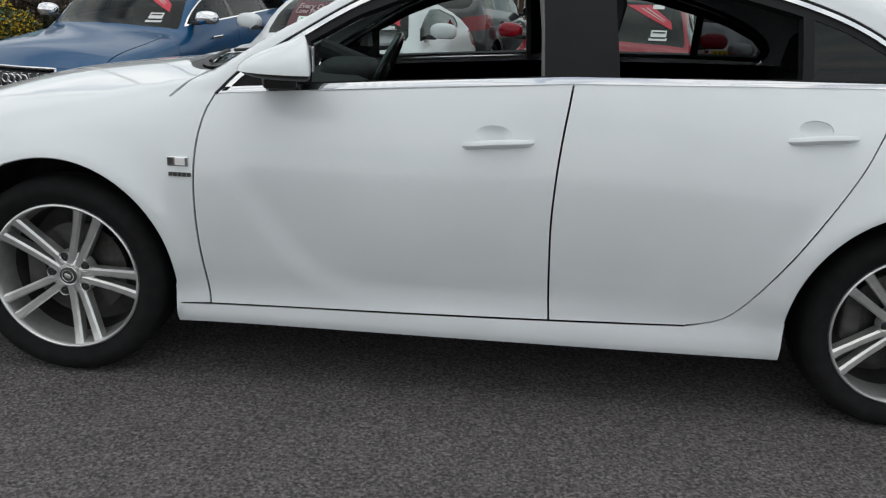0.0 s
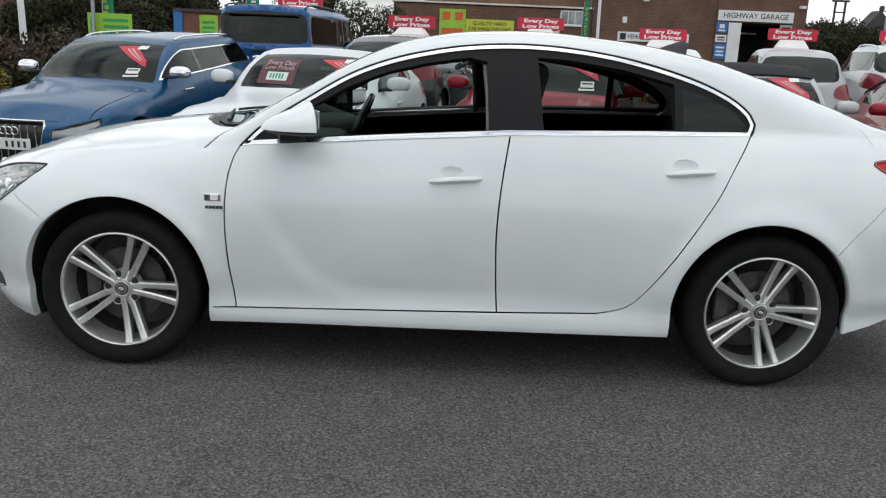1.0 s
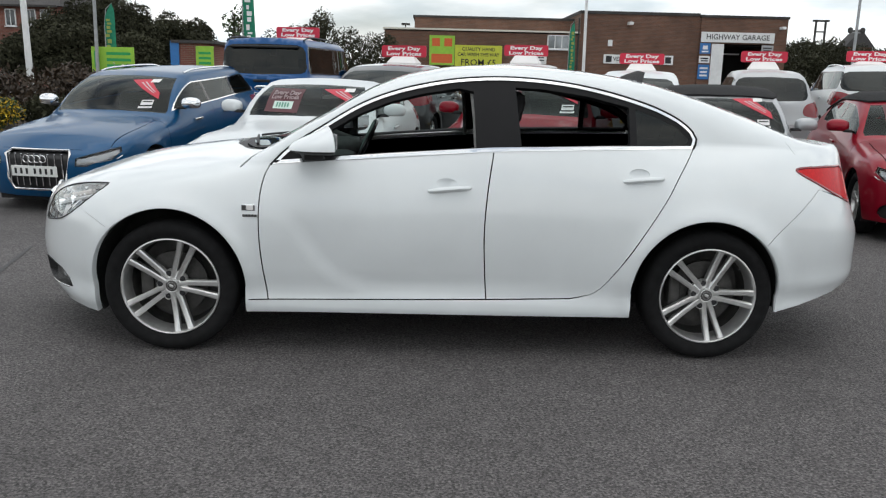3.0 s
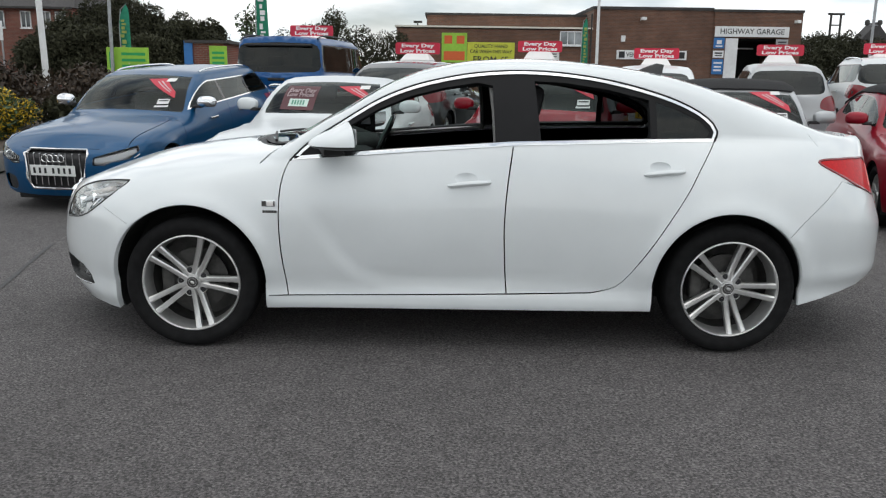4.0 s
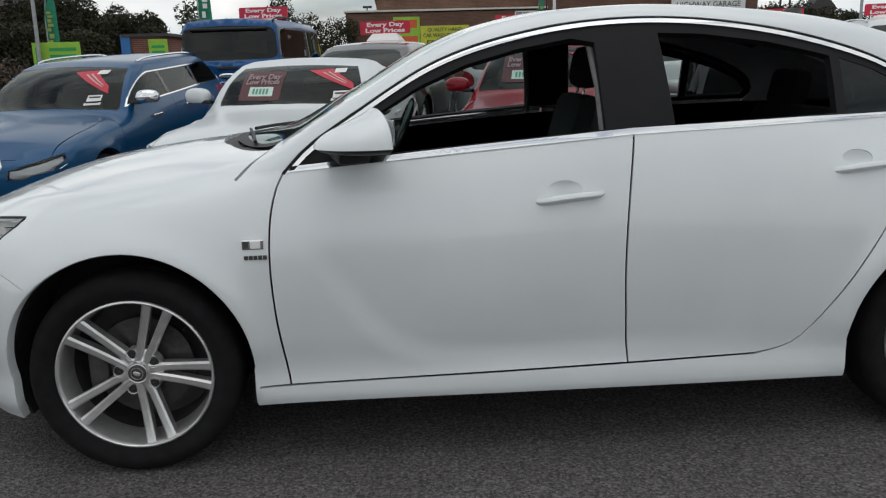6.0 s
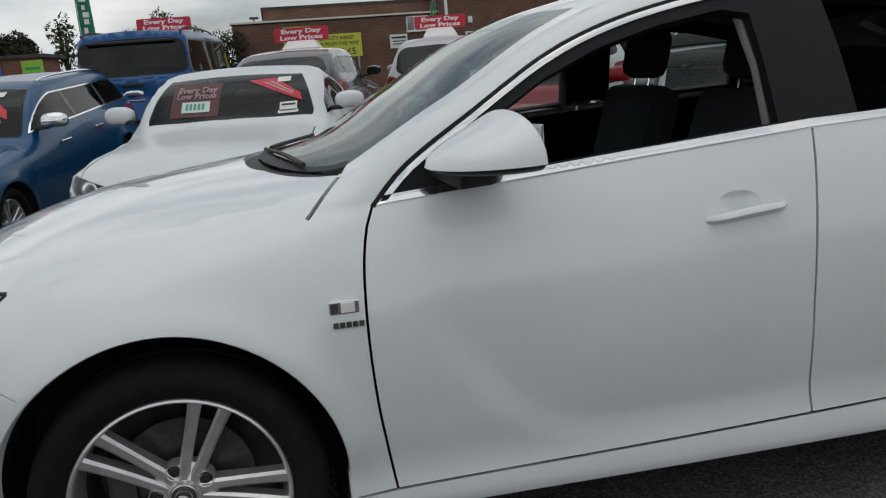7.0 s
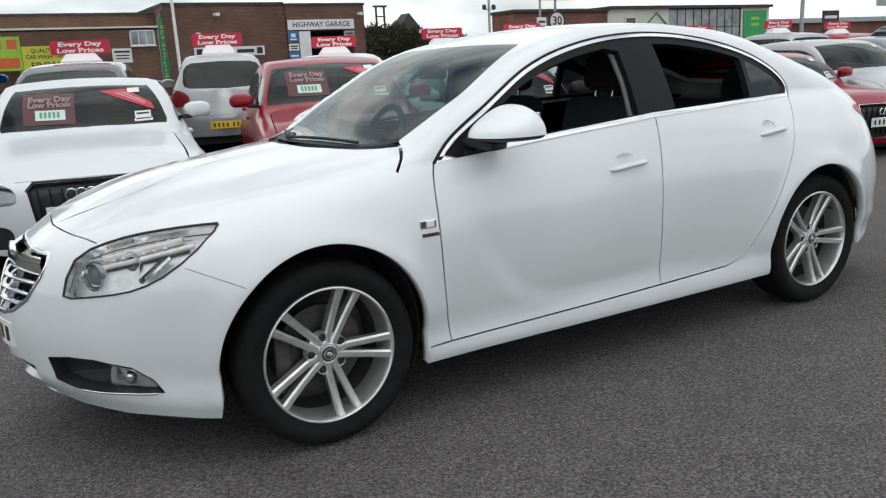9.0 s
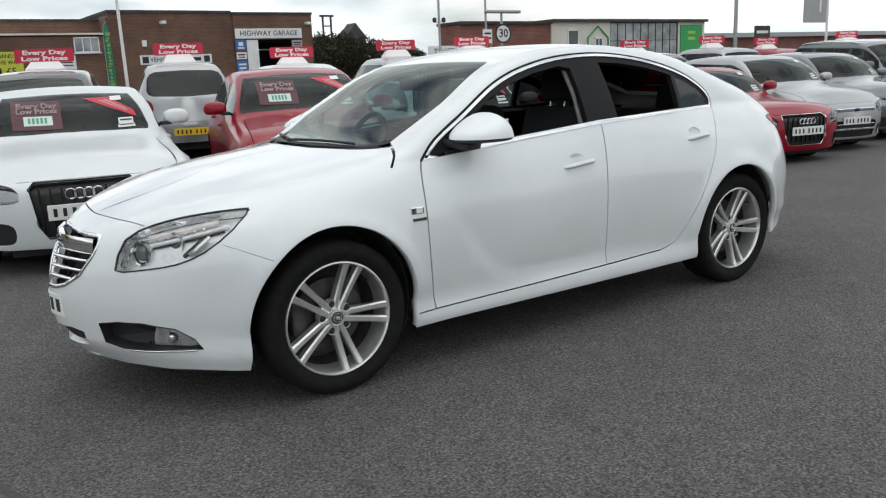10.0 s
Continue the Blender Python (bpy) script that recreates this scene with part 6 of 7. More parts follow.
def tarmac_material():
    """Worn tarmac: pale stone chips in a dark binder, wide stains and faint rolled lanes."""
    m = material("tarmac", (0.0955, 0.0885, 0.0885), rough=0.86, big=0.16, big_scale=0.55, grain=0.10, scale=6.0)
    n, l = m.node_tree.nodes, m.node_tree.links
    b = n["Principled BSDF"]
    base = b.inputs["Base Color"].links[0].from_socket
    co = n.new("ShaderNodeTexCoord")
    vo = n.new("ShaderNodeTexVoronoi")
    vo.inputs["Scale"].default_value = 125.0
    l.new(co.outputs["Object"], vo.inputs["Vector"])
    no = n.new("ShaderNodeTexNoise")
    no.inputs["Scale"].default_value, no.inputs["Detail"].default_value = 85.0, 5.0
    l.new(co.outputs["Object"], no.inputs["Vector"])
    sep = n.new("ShaderNodeSeparateColor")
    l.new(vo.outputs["Color"], sep.inputs["Color"])
    chip = n.new("ShaderNodeMapRange")
    chip.inputs["From Min"].default_value, chip.inputs["From Max"].default_value = 0.1, 1.0
    chip.inputs["To Min"].default_value, chip.inputs["To Max"].default_value = 0.50, 1.52
    l.new(sep.outputs["Red"], chip.inputs["Value"])
    dark = n.new("ShaderNodeMapRange")
    dark.inputs["From Min"].default_value, dark.inputs["From Max"].default_value = 0.34, 0.62
    dark.inputs["To Min"].default_value, dark.inputs["To Max"].default_value = 0.48, 1.30
    l.new(no.outputs["Fac"], dark.inputs["Value"])
    mu = n.new("ShaderNodeMath")
    mu.operation = "MULTIPLY"
    l.new(chip.outputs["Result"], mu.inputs[0])
    l.new(dark.outputs["Result"], mu.inputs[1])
    v = n.new("ShaderNodeVectorMath")
    v.operation = "SCALE"
    l.new(base, v.inputs[0])
    l.new(mu.outputs["Value"], v.inputs["Scale"])
    l.new(v.outputs["Vector"], b.inputs["Base Color"])
    bu = n.new("ShaderNodeBump")
    bu.inputs["Strength"].default_value, bu.inputs["Distance"].default_value = 0.55, 0.006
    l.new(vo.outputs["Distance"], bu.inputs["Height"])
    bu2 = n.new("ShaderNodeBump")
    bu2.inputs["Strength"].default_value, bu2.inputs["Distance"].default_value = 0.6, 0.012
    l.new(no.outputs["Fac"], bu2.inputs["Height"])
    l.new(bu.outputs["Normal"], bu2.inputs["Normal"])
    l.new(bu2.outputs["Normal"], b.inputs["Normal"])
    return m


M["tarmac"] = tarmac_material()
M["joint"] = material("bitumen joint", (0.045, 0.045, 0.046), rough=0.7, grain=0.3, scale=30, bump=0.4, bump_scale=80)
RISE, DIP = 0.15, 0.12


def ease(v, a, b):
    t = np.clip((np.asarray(v, float) - a) / (b - a), 0, 1)
    return t * t * (3 - 2 * t)


def lie(x, y):
    """The lot's height: flat round the white car, a shallow dip beyond its nose and under the front row, rising a little towards the back row."""
    row = ease(y, 1.0, 3.5) * (1 - ease(y, 7.5, 10.5))
    return RISE * ease(y, 4.44, 7.47) - DIP * (1 - ease(x, -2.6, -1.0)) * row - 0.11 * ease(x, 0.8, 4.4) * row


ys = [-300, -60, -12, 1.0, 1.5, 2.0, 2.5, 3.0, 3.5, 4.0, 4.44, 4.75, 5.0, 5.25, 5.5, 5.75, 6.0, 6.25, 6.5, 6.75, 7.0, 7.25, 7.5, 8.0, 8.5, 9.0, 9.5, 10.0, 10.5, 30, 80, 400]
xs = [-400, -60, -2.6, -2.4, -2.2, -2.0, -1.8, -1.6, -1.4, -1.2, -1.0, 0.8, 1.2, 1.6, 2.0, 2.4, 2.8, 3.2, 3.6, 4.0, 4.4, 60, 400]
gv = [(x, y, float(lie(x, y))) for y in ys for x in xs]
nx = len(xs)
gf = [(j * nx + i, j * nx + i + 1, j * nx + i + nx + 1, j * nx + i + nx) for j in range(len(ys) - 1) for i in range(nx - 1)]
tagged(part("ground", mesh_of("ground", gv, gf, M["tarmac"]), M["tarmac"]), "dark grey tarmac of the car lot", "ground", kind="structure")


def joint(pts, width):
    bm = bmesh.new()
    line = flow(pts, 0.12)
    d = np.gradient(line, axis=0)
    nrm = np.stack([-d[:, 1], d[:, 0]], 1) / np.linalg.norm(d, axis=1, keepdims=True)
    rows = []
    for i, (p, q) in enumerate(zip(line, nrm)):
        w = width * (0.5 + 0.35 * noise.noise(Vector((p[0] * 3, p[1] * 3, 0))))
        rows.append(tuple(bm.verts.new((*o, 0.003 + float(lie(*o)))) for o in (p + q * w, p - q * w)))
    for a, b in zip(rows[:-1], rows[1:]):
        bm.faces.new((a[0], a[1], b[1], b[0]))
    tagged(part("tarmac_joint", bm, M["joint"]), "dark bitumen seam in the tarmac", "seam", kind="structure")


joint([(-0.9, -2.9), (-1.0, -2.2), (-1.15, -1.5), (-1.4, -0.6), (-1.6, 0.3), (-1.9, 1.6)], 0.03)
joint([(0.2, -3.62), (1.2, -3.60), (2.3, -3.57), (3.6, -3.50), (6.0, -3.4)], 0.02)

# ---------------------------------------------------------------- the cars
hero_car()
FWD, AWAY = (-0.26, -0.966), (0.26, 0.966)


def facing(x, y, dx, dy):
    """A car's place by the middle of its front axle and the way in which it looks."""
    z, back = float(lie(x, y)), float(lie(x - dx * 2.6, y - dy * 2.6))
    return pose(x, y, z, 0, 0, math.degrees(math.atan2(-dy, -dx))) @ pose(0, 0, 0, 0, -math.degrees(math.atan((back - z) / 2.6)), 0)


def by_sign(x, y, along, way=AWAY):
    """The place of a car that shows its tail, by its roof sign, which sits that far behind its front axle."""
    return facing(x + way[0] * along, y + way[1] * along, *way)


other_car("estate", "blue", "estate_car", "blue metallic estate car with chrome roof rails and window stickers", facing(-2.73, 4.665, -0.162, -0.987), chrome=True, mirror="chrome", sheet=False)
other_car("coupe", "white_dull", "coupe_car", "white coupe with black grille and windscreen price sheet", facing(-0.166, 3.33, -0.165, -0.986))
other_car("hatch", "red", "hatchback_car", "red hatchback car with a price sheet in its windscreen", facing(2.21, 3.75, *FWD), badge="bar")
other_car("cabrio", "silver", "convertible_car", "silver convertible car with a closed black canvas hood", facing(4.38, 3.72, *FWD), sheet=False)
other_car("cabrio", "maroon", "convertible_car", "dark red convertible car with a closed black canvas hood", facing(6.60, 3.37, *FWD))
other_car("coupe", "red", "coupe_car", "red coupe with a framed black grille", facing(9.04, 3.22, *FWD), sheet=False, sash=False)
other_car("hatch", "silver", "hatchback_car", "silver hatchback car parked beside a red one", facing(10.96, 3.6, *FWD), badge="bar", sheet=False, sash=False)
other_car("hatch", "grey", "hatchback_car", "dark grey hatchback car at the end of the row", facing(13.2, 3.8, *FWD), badge="bar", sheet=False, sash=False)
other_car("suv", "grey", "suv_car", "grey off-road car at the end of the row", facing(15.6, 3.9, *FWD), badge="bar", sheet=False, sash=False)
for shape, colour, nm, lab, x, y, along, foot in (
        ("pickup", "royal_blue", "pickup_truck", "blue pickup truck with a matching rear canopy and silver rails", -1.23, 10.95, 1.75, 0.06),
        ("hatch", "black", "hatchback_car", "black hatchback car showing its dark rear window", 0.80, 9.95, 1.55, 0.12),
        ("small", "silver", "small_car", "silver small hatchback car showing its tail", 3.04, 10.6, 1.55, 0.14),
        ("hatch", "white_dull", "hatchback_car", "white hatchback car showing its tail", 5.25, 10.8, 1.55, 0.12),
        ("small", "silver", "small_car", "pale silver hatchback car with large tail lamps", 7.52, 10.7, 1.55, 0.14),
        ("suv", "white_dull", "suv_car", "white off-road car with roof rails", 9.62, 10.9, 1.75, 0.06),
        ("hatch", "grey", "hatchback_car", "grey hatchback car in the back row", 11.9, 10.7, 1.55, 0.0),
        ("hatch", "black", "hatchback_car", "black hatchback car in the back row with a roof sign", 14.5, 10.6, 1.55, 0.12),
        ("small", "silver", "small_car", "silver hatchback car in the back row with a roof sign", 17.4, 10.5, 1.55, 0.12),
        ("hatch", "red", "hatchback_car", "red hatchback car in the back row with a roof sign", 19.7, 10.4, 1.55, 0.12),
        ("suv", "white_dull", "suv_car", "white off-road car in the back row with a roof sign", 23.0, 9.9, 1.75, 0.06),
        ("suv", "royal_blue", "suv_car", "dark blue off-road car at the lot's edge", 25.6, 9.9, 1.75, 0.0)):
    other_car(shape, colour, nm, lab, by_sign(x, y, along, (0.10, 0.995) if shape == "pickup" else AWAY), stickers=False, sign=(along, foot, 1.0, 180) if foot else False)

# ---------------------------------------------------------------- foliage
M["leaf_dark"] = material("dark evergreen leaves", (0.036, 0.037, 0.021), rough=0.75, spec=0.2, grain=0.3, scale=8, rand=0.45)
M["leaf"] = material("green leaves", (0.045, 0.075, 0.022), rough=0.55, grain=0.3, scale=8, rand=0.45)
M["leaf_rust"] = material("rust-brown leaves", (0.040, 0.025, 0.013), rough=0.6, grain=0.3, scale=8, rand=0.5)
M["leaf_yellow"] = material("yellow flowers", (0.62, 0.42, 0.02), rough=0.6, grain=0.2, scale=8, rand=0.35)
M["blossom"] = material("pale blossom", (0.55, 0.50, 0.44), rough=0.6, grain=0.2, scale=8, rand=0.3)
M["bark"] = material("bark", (0.06, 0.045, 0.032), rough=0.9, grain=0.4, scale=25, bump=0.8, bump_scale=40)


def leaves(blobs, count, size, seed, mat, name="crown"):
    """Many small leaf blades scattered through and over blobs (x, y, z, rx, ry, rz)."""
    r = np.random.RandomState(seed)
    b = np.array(blobs, float)
    vol = b[:, 3] * b[:, 4] * b[:, 5]
    k = r.choice(len(b), count, p=vol / vol.sum())
    d = r.normal(size=(count, 3))
    d /= np.linalg.norm(d, axis=1, keepdims=True)
    rad = r.uniform(0.45, 1.0, count)**0.5 * (1 + 0.10 * r.normal(size=count))
    c = b[k, :3] + d * rad[:, None] * b[k, 3:]
    u = r.normal(size=(count, 3))
    u /= np.linalg.norm(u, axis=1, keepdims=True)
    v = np.cross(u, d + 0.6 * r.normal(size=(count, 3)))
    v /= np.maximum(np.linalg.norm(v, axis=1, keepdims=True), 1e-6)
    s = size * r.uniform(0.6, 1.4, count)[:, None]
    q = np.stack([c - u * s, c + v * s * 0.45, c + u * s, c - v * s * 0.45], 1).reshape(-1, 3)
    return mesh_of(name, q, np.arange(count * 4).reshape(-1, 4), mat, smooth=False)


def tree(x, y, z, height, spread, seed, mat="leaf_dark", label="dark green tree", count=9000, size=0.075, low=0.12):
    r = random.Random(seed)
    t = thing("tree", label, "tree", pose(x, y, z), group="trees round the lot")
    trunk = [(0, 0, 0), (0.05 * r.uniform(-1, 1), 0.05, height * 0.3), (0.2 * r.uniform(-1, 1), 0.1, height * 0.62), (0.25 * r.uniform(-1, 1), 0.1, height * 0.9)]
    part("trunk", tube(trunk, height * 0.028, 8, 0.25), M["bark"], t)
    blobs = []
    for i in range(9):
        a, h = r.uniform(0, 6.28), r.uniform(low + 0.18, 0.86)
        ex = spread * (1 - abs(h - 0.45) * 0.9) * r.uniform(0.35, 0.75)
        e = (ex * math.cos(a), ex * math.sin(a), height * h)
        part("limb", tube([(0, 0.05, height * h * 0.55), (e[0] * 0.5, e[1] * 0.5, height * h * 0.85), e], height * 0.011, 6, 0.35), M["bark"], t)
        blobs.append((*e, spread * r.uniform(0.30, 0.50), spread * r.uniform(0.30, 0.50), height * r.uniform(0.11, 0.19)))
    blobs.append((0, 0, height * 0.55, spread * 0.62, spread * 0.62, height * 0.34))
    blobs.append((0.1, 0, height * 0.86, spread * 0.30, spread * 0.30, height * 0.14))
    part("crown", leaves(blobs, count, size, seed, M[mat]), M[mat], t)
    return t


def shrub(x, y, z, rx, ry, h, seed, mat, label, count=2600, size=0.045, flowers=0, flower="leaf_yellow"):
    r = random.Random(seed)
    t = thing("shrub", label, "shrub", pose(x, y, z), group="shrubs in the planting bed")
    blobs = [(0, 0, h * 0.45, rx * 0.8, ry * 0.8, h * 0.45)] + [(r.uniform(-0.65, 0.65) * rx, r.uniform(-0.65, 0.65) * ry, h * r.uniform(0.45, 0.8), rx * r.uniform(0.25, 0.45), ry * r.uniform(0.25, 0.45), h * r.uniform(0.18, 0.30)) for _ in range(8)]
    for i in range(6):
        a = r.uniform(0, 6.28)
        part("stem", tube([(0, 0, 0), (0.4 * rx * math.cos(a), 0.4 * ry * math.sin(a), h * 0.5), (0.75 * rx * math.cos(a), 0.75 * ry * math.sin(a), h * 0.85)], 0.015, 5, 0.4), M["bark"], t)
    part("foliage", leaves(blobs, count, size, seed, M[mat], "foliage"), M[mat], t)
    if flowers:
        part("bloom", leaves(blobs, flowers, size * 0.8, seed + 1, M[flower], "bloom"), M[flower], t)["kind"] = "stuff"
    return t


# planting bed at the lot's edge with its kerb
M["soil"] = material("bare soil", (0.055, 0.040, 0.028), rough=0.95, grain=0.4, scale=20, bump=0.8, bump_scale=30)
M["concrete"] = material("concrete kerb", (0.28, 0.27, 0.25), rough=0.85, grain=0.15, scale=25, bump=0.3, bump_scale=90, big=0.15)
bm = boxes((-16, 5.0, 0.0, -4.9, 26, 0.24))
tagged(part("planting_bed", bm, M["soil"]), "soil of the planting bed at the edge of the lot", "ground", kind="structure")
kerb = thing("kerb", "grey concrete kerb round the planting bed", "kerb", kind="structure")
for i in range(14):
    part("kerb_stone", boxes((-16 + i * 0.80, 4.86, 0.0, -16 + i * 0.80 + 0.79, 4.99, 0.25), bevel=0.015), M["concrete"], kerb)
for i in range(14):
    part("kerb_stone", boxes((-4.89, 5.0 + i * 0.92, 0.0, -4.76, 5.0 + i * 0.92 + 0.91, 0.26), bevel=0.015), M["concrete"], kerb)
shrub(-6.15, 8.5, 0.22, 0.70, 0.6, 0.85, 5, "leaf", "green shrub covered in small yellow flowers", 4200, 0.038, 4600)
shrub(-7.3, 8.4, 0.22, 0.7, 0.6, 0.85, 15, "leaf", "green shrub with yellow flowers at the bed's edge", 3200, 0.038, 3200)
shrub(-5.6, 11.0, 0.22, 1.2, 1.0, 1.25, 6, "leaf_rust", "rust-brown shrub in the planting bed", 4200, 0.05)
shrub(-7.4, 11.2, 0.22, 1.3, 1.0, 1.35, 7, "leaf_rust", "tall rust-brown shrub in the planting bed", 4200, 0.05)
shrub(-5.1, 12.6, 0.22, 0.9, 0.8, 1.35, 8, "leaf", "shrub with pale blossom", 2600, 0.05, 900, "blossom")
shrub(-8.8, 13.0, 0.22, 1.4, 1.2, 1.2, 9, "leaf_dark", "low dark evergreen shrub", 3000, 0.06)
shrub(-5.3, 9.4, 0.22, 0.5, 0.5, 0.8, 10, "leaf_dark", "small dark shrub among the flowers", 2200, 0.045)

# trees behind the lot: a dark belt on one side, thinner crowns beside the garage
for i, (x, y, h, s) in enumerate(((-19.0, 40, 4.3, 2.0), (-17.6, 40, 4.9, 2.2), (-16.0, 40, 5.1, 2.2), (-14.4, 40, 4.7, 2.2), (-12.8, 40, 4.3, 2.0), (-11.3, 40, 4.0, 1.8), (-13.2, 36, 3.0, 2.1), (-15.6, 35, 3.3, 2.2), (-17.4, 34, 2.9, 2.0), (-10.4, 37, 2.7, 1.7))):
    tree(x, y, RISE, h, s, 20 + i, label="dense dark evergreen tree at the edge of the lot", count=14000, size=0.085)
tree(-9.4, 41, RISE, 4.9, 0.9, 41, "leaf", "slender young tree with thin foliage", 500, 0.12, 0.4)
for i, (x, y, h, s) in enumerate(((-7.6, 41, 3.6, 1.6), (-6.0, 42, 3.9, 1.8), (-4.6, 42, 4.7, 1.2), (-3.4, 43, 3.8, 1.9), (-1.8, 44, 3.7, 1.7))):
    tree(x, y, RISE, h, s, 50 + i, label="dark leafy tree behind the pickup truck", count=4200)
for i, (x, y, h, s) in enumerate(((24.0, 50, 4.0, 2.6), (26.5, 52, 4.4, 2.6), (29.5, 54, 4.6, 2.8), (32.5, 56, 4.3, 2.6), (35.5, 58, 4.0, 2.4), (37.5, 57, 3.6, 2.2))):
    tree(x, y, RISE, h, s, 70 + i, "leaf_dark", "dark green tree beside the garage", 8000, 0.10)

# ---------------------------------------------------------------- buildings


def brick_material(name, a, b, mortar, turn=0.0):
    m = bpy.data.materials.new(name)
    m.use_nodes = True
    n, l = m.node_tree.nodes, m.node_tree.links
    s = n["Principled BSDF"]
    s.inputs["Roughness"].default_value = 0.88
    co, mp, br, no = n.new("ShaderNodeTexCoord"), n.new("ShaderNodeMapping"), n.new("ShaderNodeTexBrick"), n.new("ShaderNodeTexNoise")
    mp.inputs["Rotation"].default_value = (radians(90), 0, 0)
    l.new(co.outputs["Object"], mp.inputs["Vector"])
    l.new(mp.outputs["Vector"], br.inputs["Vector"])
    br.inputs["Scale"].default_value, br.inputs["Brick Width"].default_value, br.inputs["Row Height"].default_value, br.inputs["Mortar Size"].default_value = 1.0, 0.225, 0.075, 0.010
    br.inputs["Color1"].default_value, br.inputs["Color2"].default_value, br.inputs["Mortar"].default_value = (*a, 1), (*b, 1), (*mortar, 1)
    no.inputs["Scale"].default_value, no.inputs["Detail"].default_value = 0.9, 6.0
    l.new(co.outputs["Object"], no.inputs["Vector"])
    r = n.new("ShaderNodeMapRange")
    r.inputs["From Min"].default_value, r.inputs["From Max"].default_value, r.inputs["To Min"].default_value, r.inputs["To Max"].default_value = 0.3, 0.7, 0.75, 1.2
    l.new(no.outputs["Fac"], r.inputs["Value"])
    v = n.new("ShaderNodeVectorMath")
    v.operation = "SCALE"
    l.new(br.outputs["Color"], v.inputs[0])
    l.new(r.outputs["Result"], v.inputs["Scale"])
    l.new(v.outputs["Vector"], s.inputs["Base Color"])
    bu = n.new("ShaderNodeBump")
    bu.inputs["Strength"].default_value, bu.inputs["Distance"].default_value = 0.6, 0.01
    l.new(br.outputs["Fac"], bu.inputs["Height"])
    bu.invert = True
    l.new(bu.outputs["Normal"], s.inputs["Normal"])
    return m


M["brick"] = brick_material("brown brick", (0.165, 0.075, 0.045), (0.115, 0.055, 0.036), (0.16, 0.12, 0.095))
M["brick_red"] = brick_material("red brick", (0.24, 0.075, 0.05), (0.19, 0.06, 0.042), (0.22, 0.17, 0.14))
M["felt"] = material("dark roof edge", (0.05, 0.048, 0.046), rough=0.85, grain=0.25, scale=6, big=0.2)
M["render"] = material("cream render", (0.62, 0.60, 0.53), rough=0.85, grain=0.06, scale=20, big=0.10, big_scale=0.5)
M["upvc"] = material("white painted metal", (0.74, 0.75, 0.75), rough=0.4, grain=0.05, scale=6, big=0.08)
M["pane"] = material("dark window pane", (0.05, 0.06, 0.065), rough=0.06, spec=0.8, grain=0.2, scale=1.5)
# pale mottling in the pane's own colour stands in for bright things behind it
M["pane_pale"] = material("pale mottled window pane", (0.26, 0.28, 0.29), rough=0.15, spec=0.6, grain=0.5, scale=1.1, big=0.4, big_scale=0.5)
M["lime"] = material("lime green board", (0.28, 0.52, 0.05), rough=0.5, grain=0.08, scale=6, big=0.1)
M["yellow_green"] = material("yellow-green board", (0.52, 0.55, 0.05), rough=0.5, grain=0.08, scale=6)
M["flag_green"] = material("green flag cloth", (0.02, 0.22, 0.13), rough=0.8, grain=0.15, scale=12)
M["flag_yellow"] = material("yellow-green print", (0.30, 0.36, 0.09), rough=0.8, grain=0.1, scale=12)
M["sign_blue"] = material("blue sign", (0.03, 0.16, 0.42), rough=0.45, grain=0.06, scale=8)
M["steel"] = material("galvanised steel", (0.36, 0.37, 0.38), rough=0.5, metal=0.7, grain=0.12, scale=15)
M["void"] = material("unlit workshop", (0.012, 0.012, 0.012), rough=0.9, grain=0.2, scale=2)
M["green"] = material("green sign", (0.02, 0.33, 0.09), rough=0.45, grain=0.06, scale=8)
M["slate"] = material("slate roof", (0.055, 0.052, 0.052), rough=0.8, grain=0.25, scale=12, big=0.15)
M["orange"] = material("orange-red print", (0.62, 0.12, 0.03), rough=0.5, grain=0.06, scale=8)


def board(name, label, x, y, z, w, h, mat, lines=(), depth=0.05, turn=0.0, ink=None, category="sign", legs=False):
    """A flat sign, its face towards -y, centred at x, z; lines: (text or None for a bar, dz, height, width)."""
    s = thing(name, label, category, pose(x, y, 0, 0, 0, turn))
    b = part("panel", boxes((-w / 2, 0, z - h / 2, w / 2, depth, z + h / 2), bevel=0.008), mat, s)
    for txt, dx, dz, hh, ww in lines:
        if txt:
            part("lettering", lettering(txt, hh, ww, ink or M["ink"], 0.004), None, b, m=pose(dx, -0.006, z + dz))
        else:
            part("bar", boxes((dx - ww / 2, -0.006, z + dz - hh / 2, dx + ww / 2, 0.002, z + dz + hh / 2)), ink or M["ink"], b)
    if legs:
        for e in (-1, 1):
            part("post", boxes((e * w * 0.42 - 0.04, depth, 0.0, e * w * 0.42 + 0.04, depth + 0.08, z)), M["steel"], s)
    return s


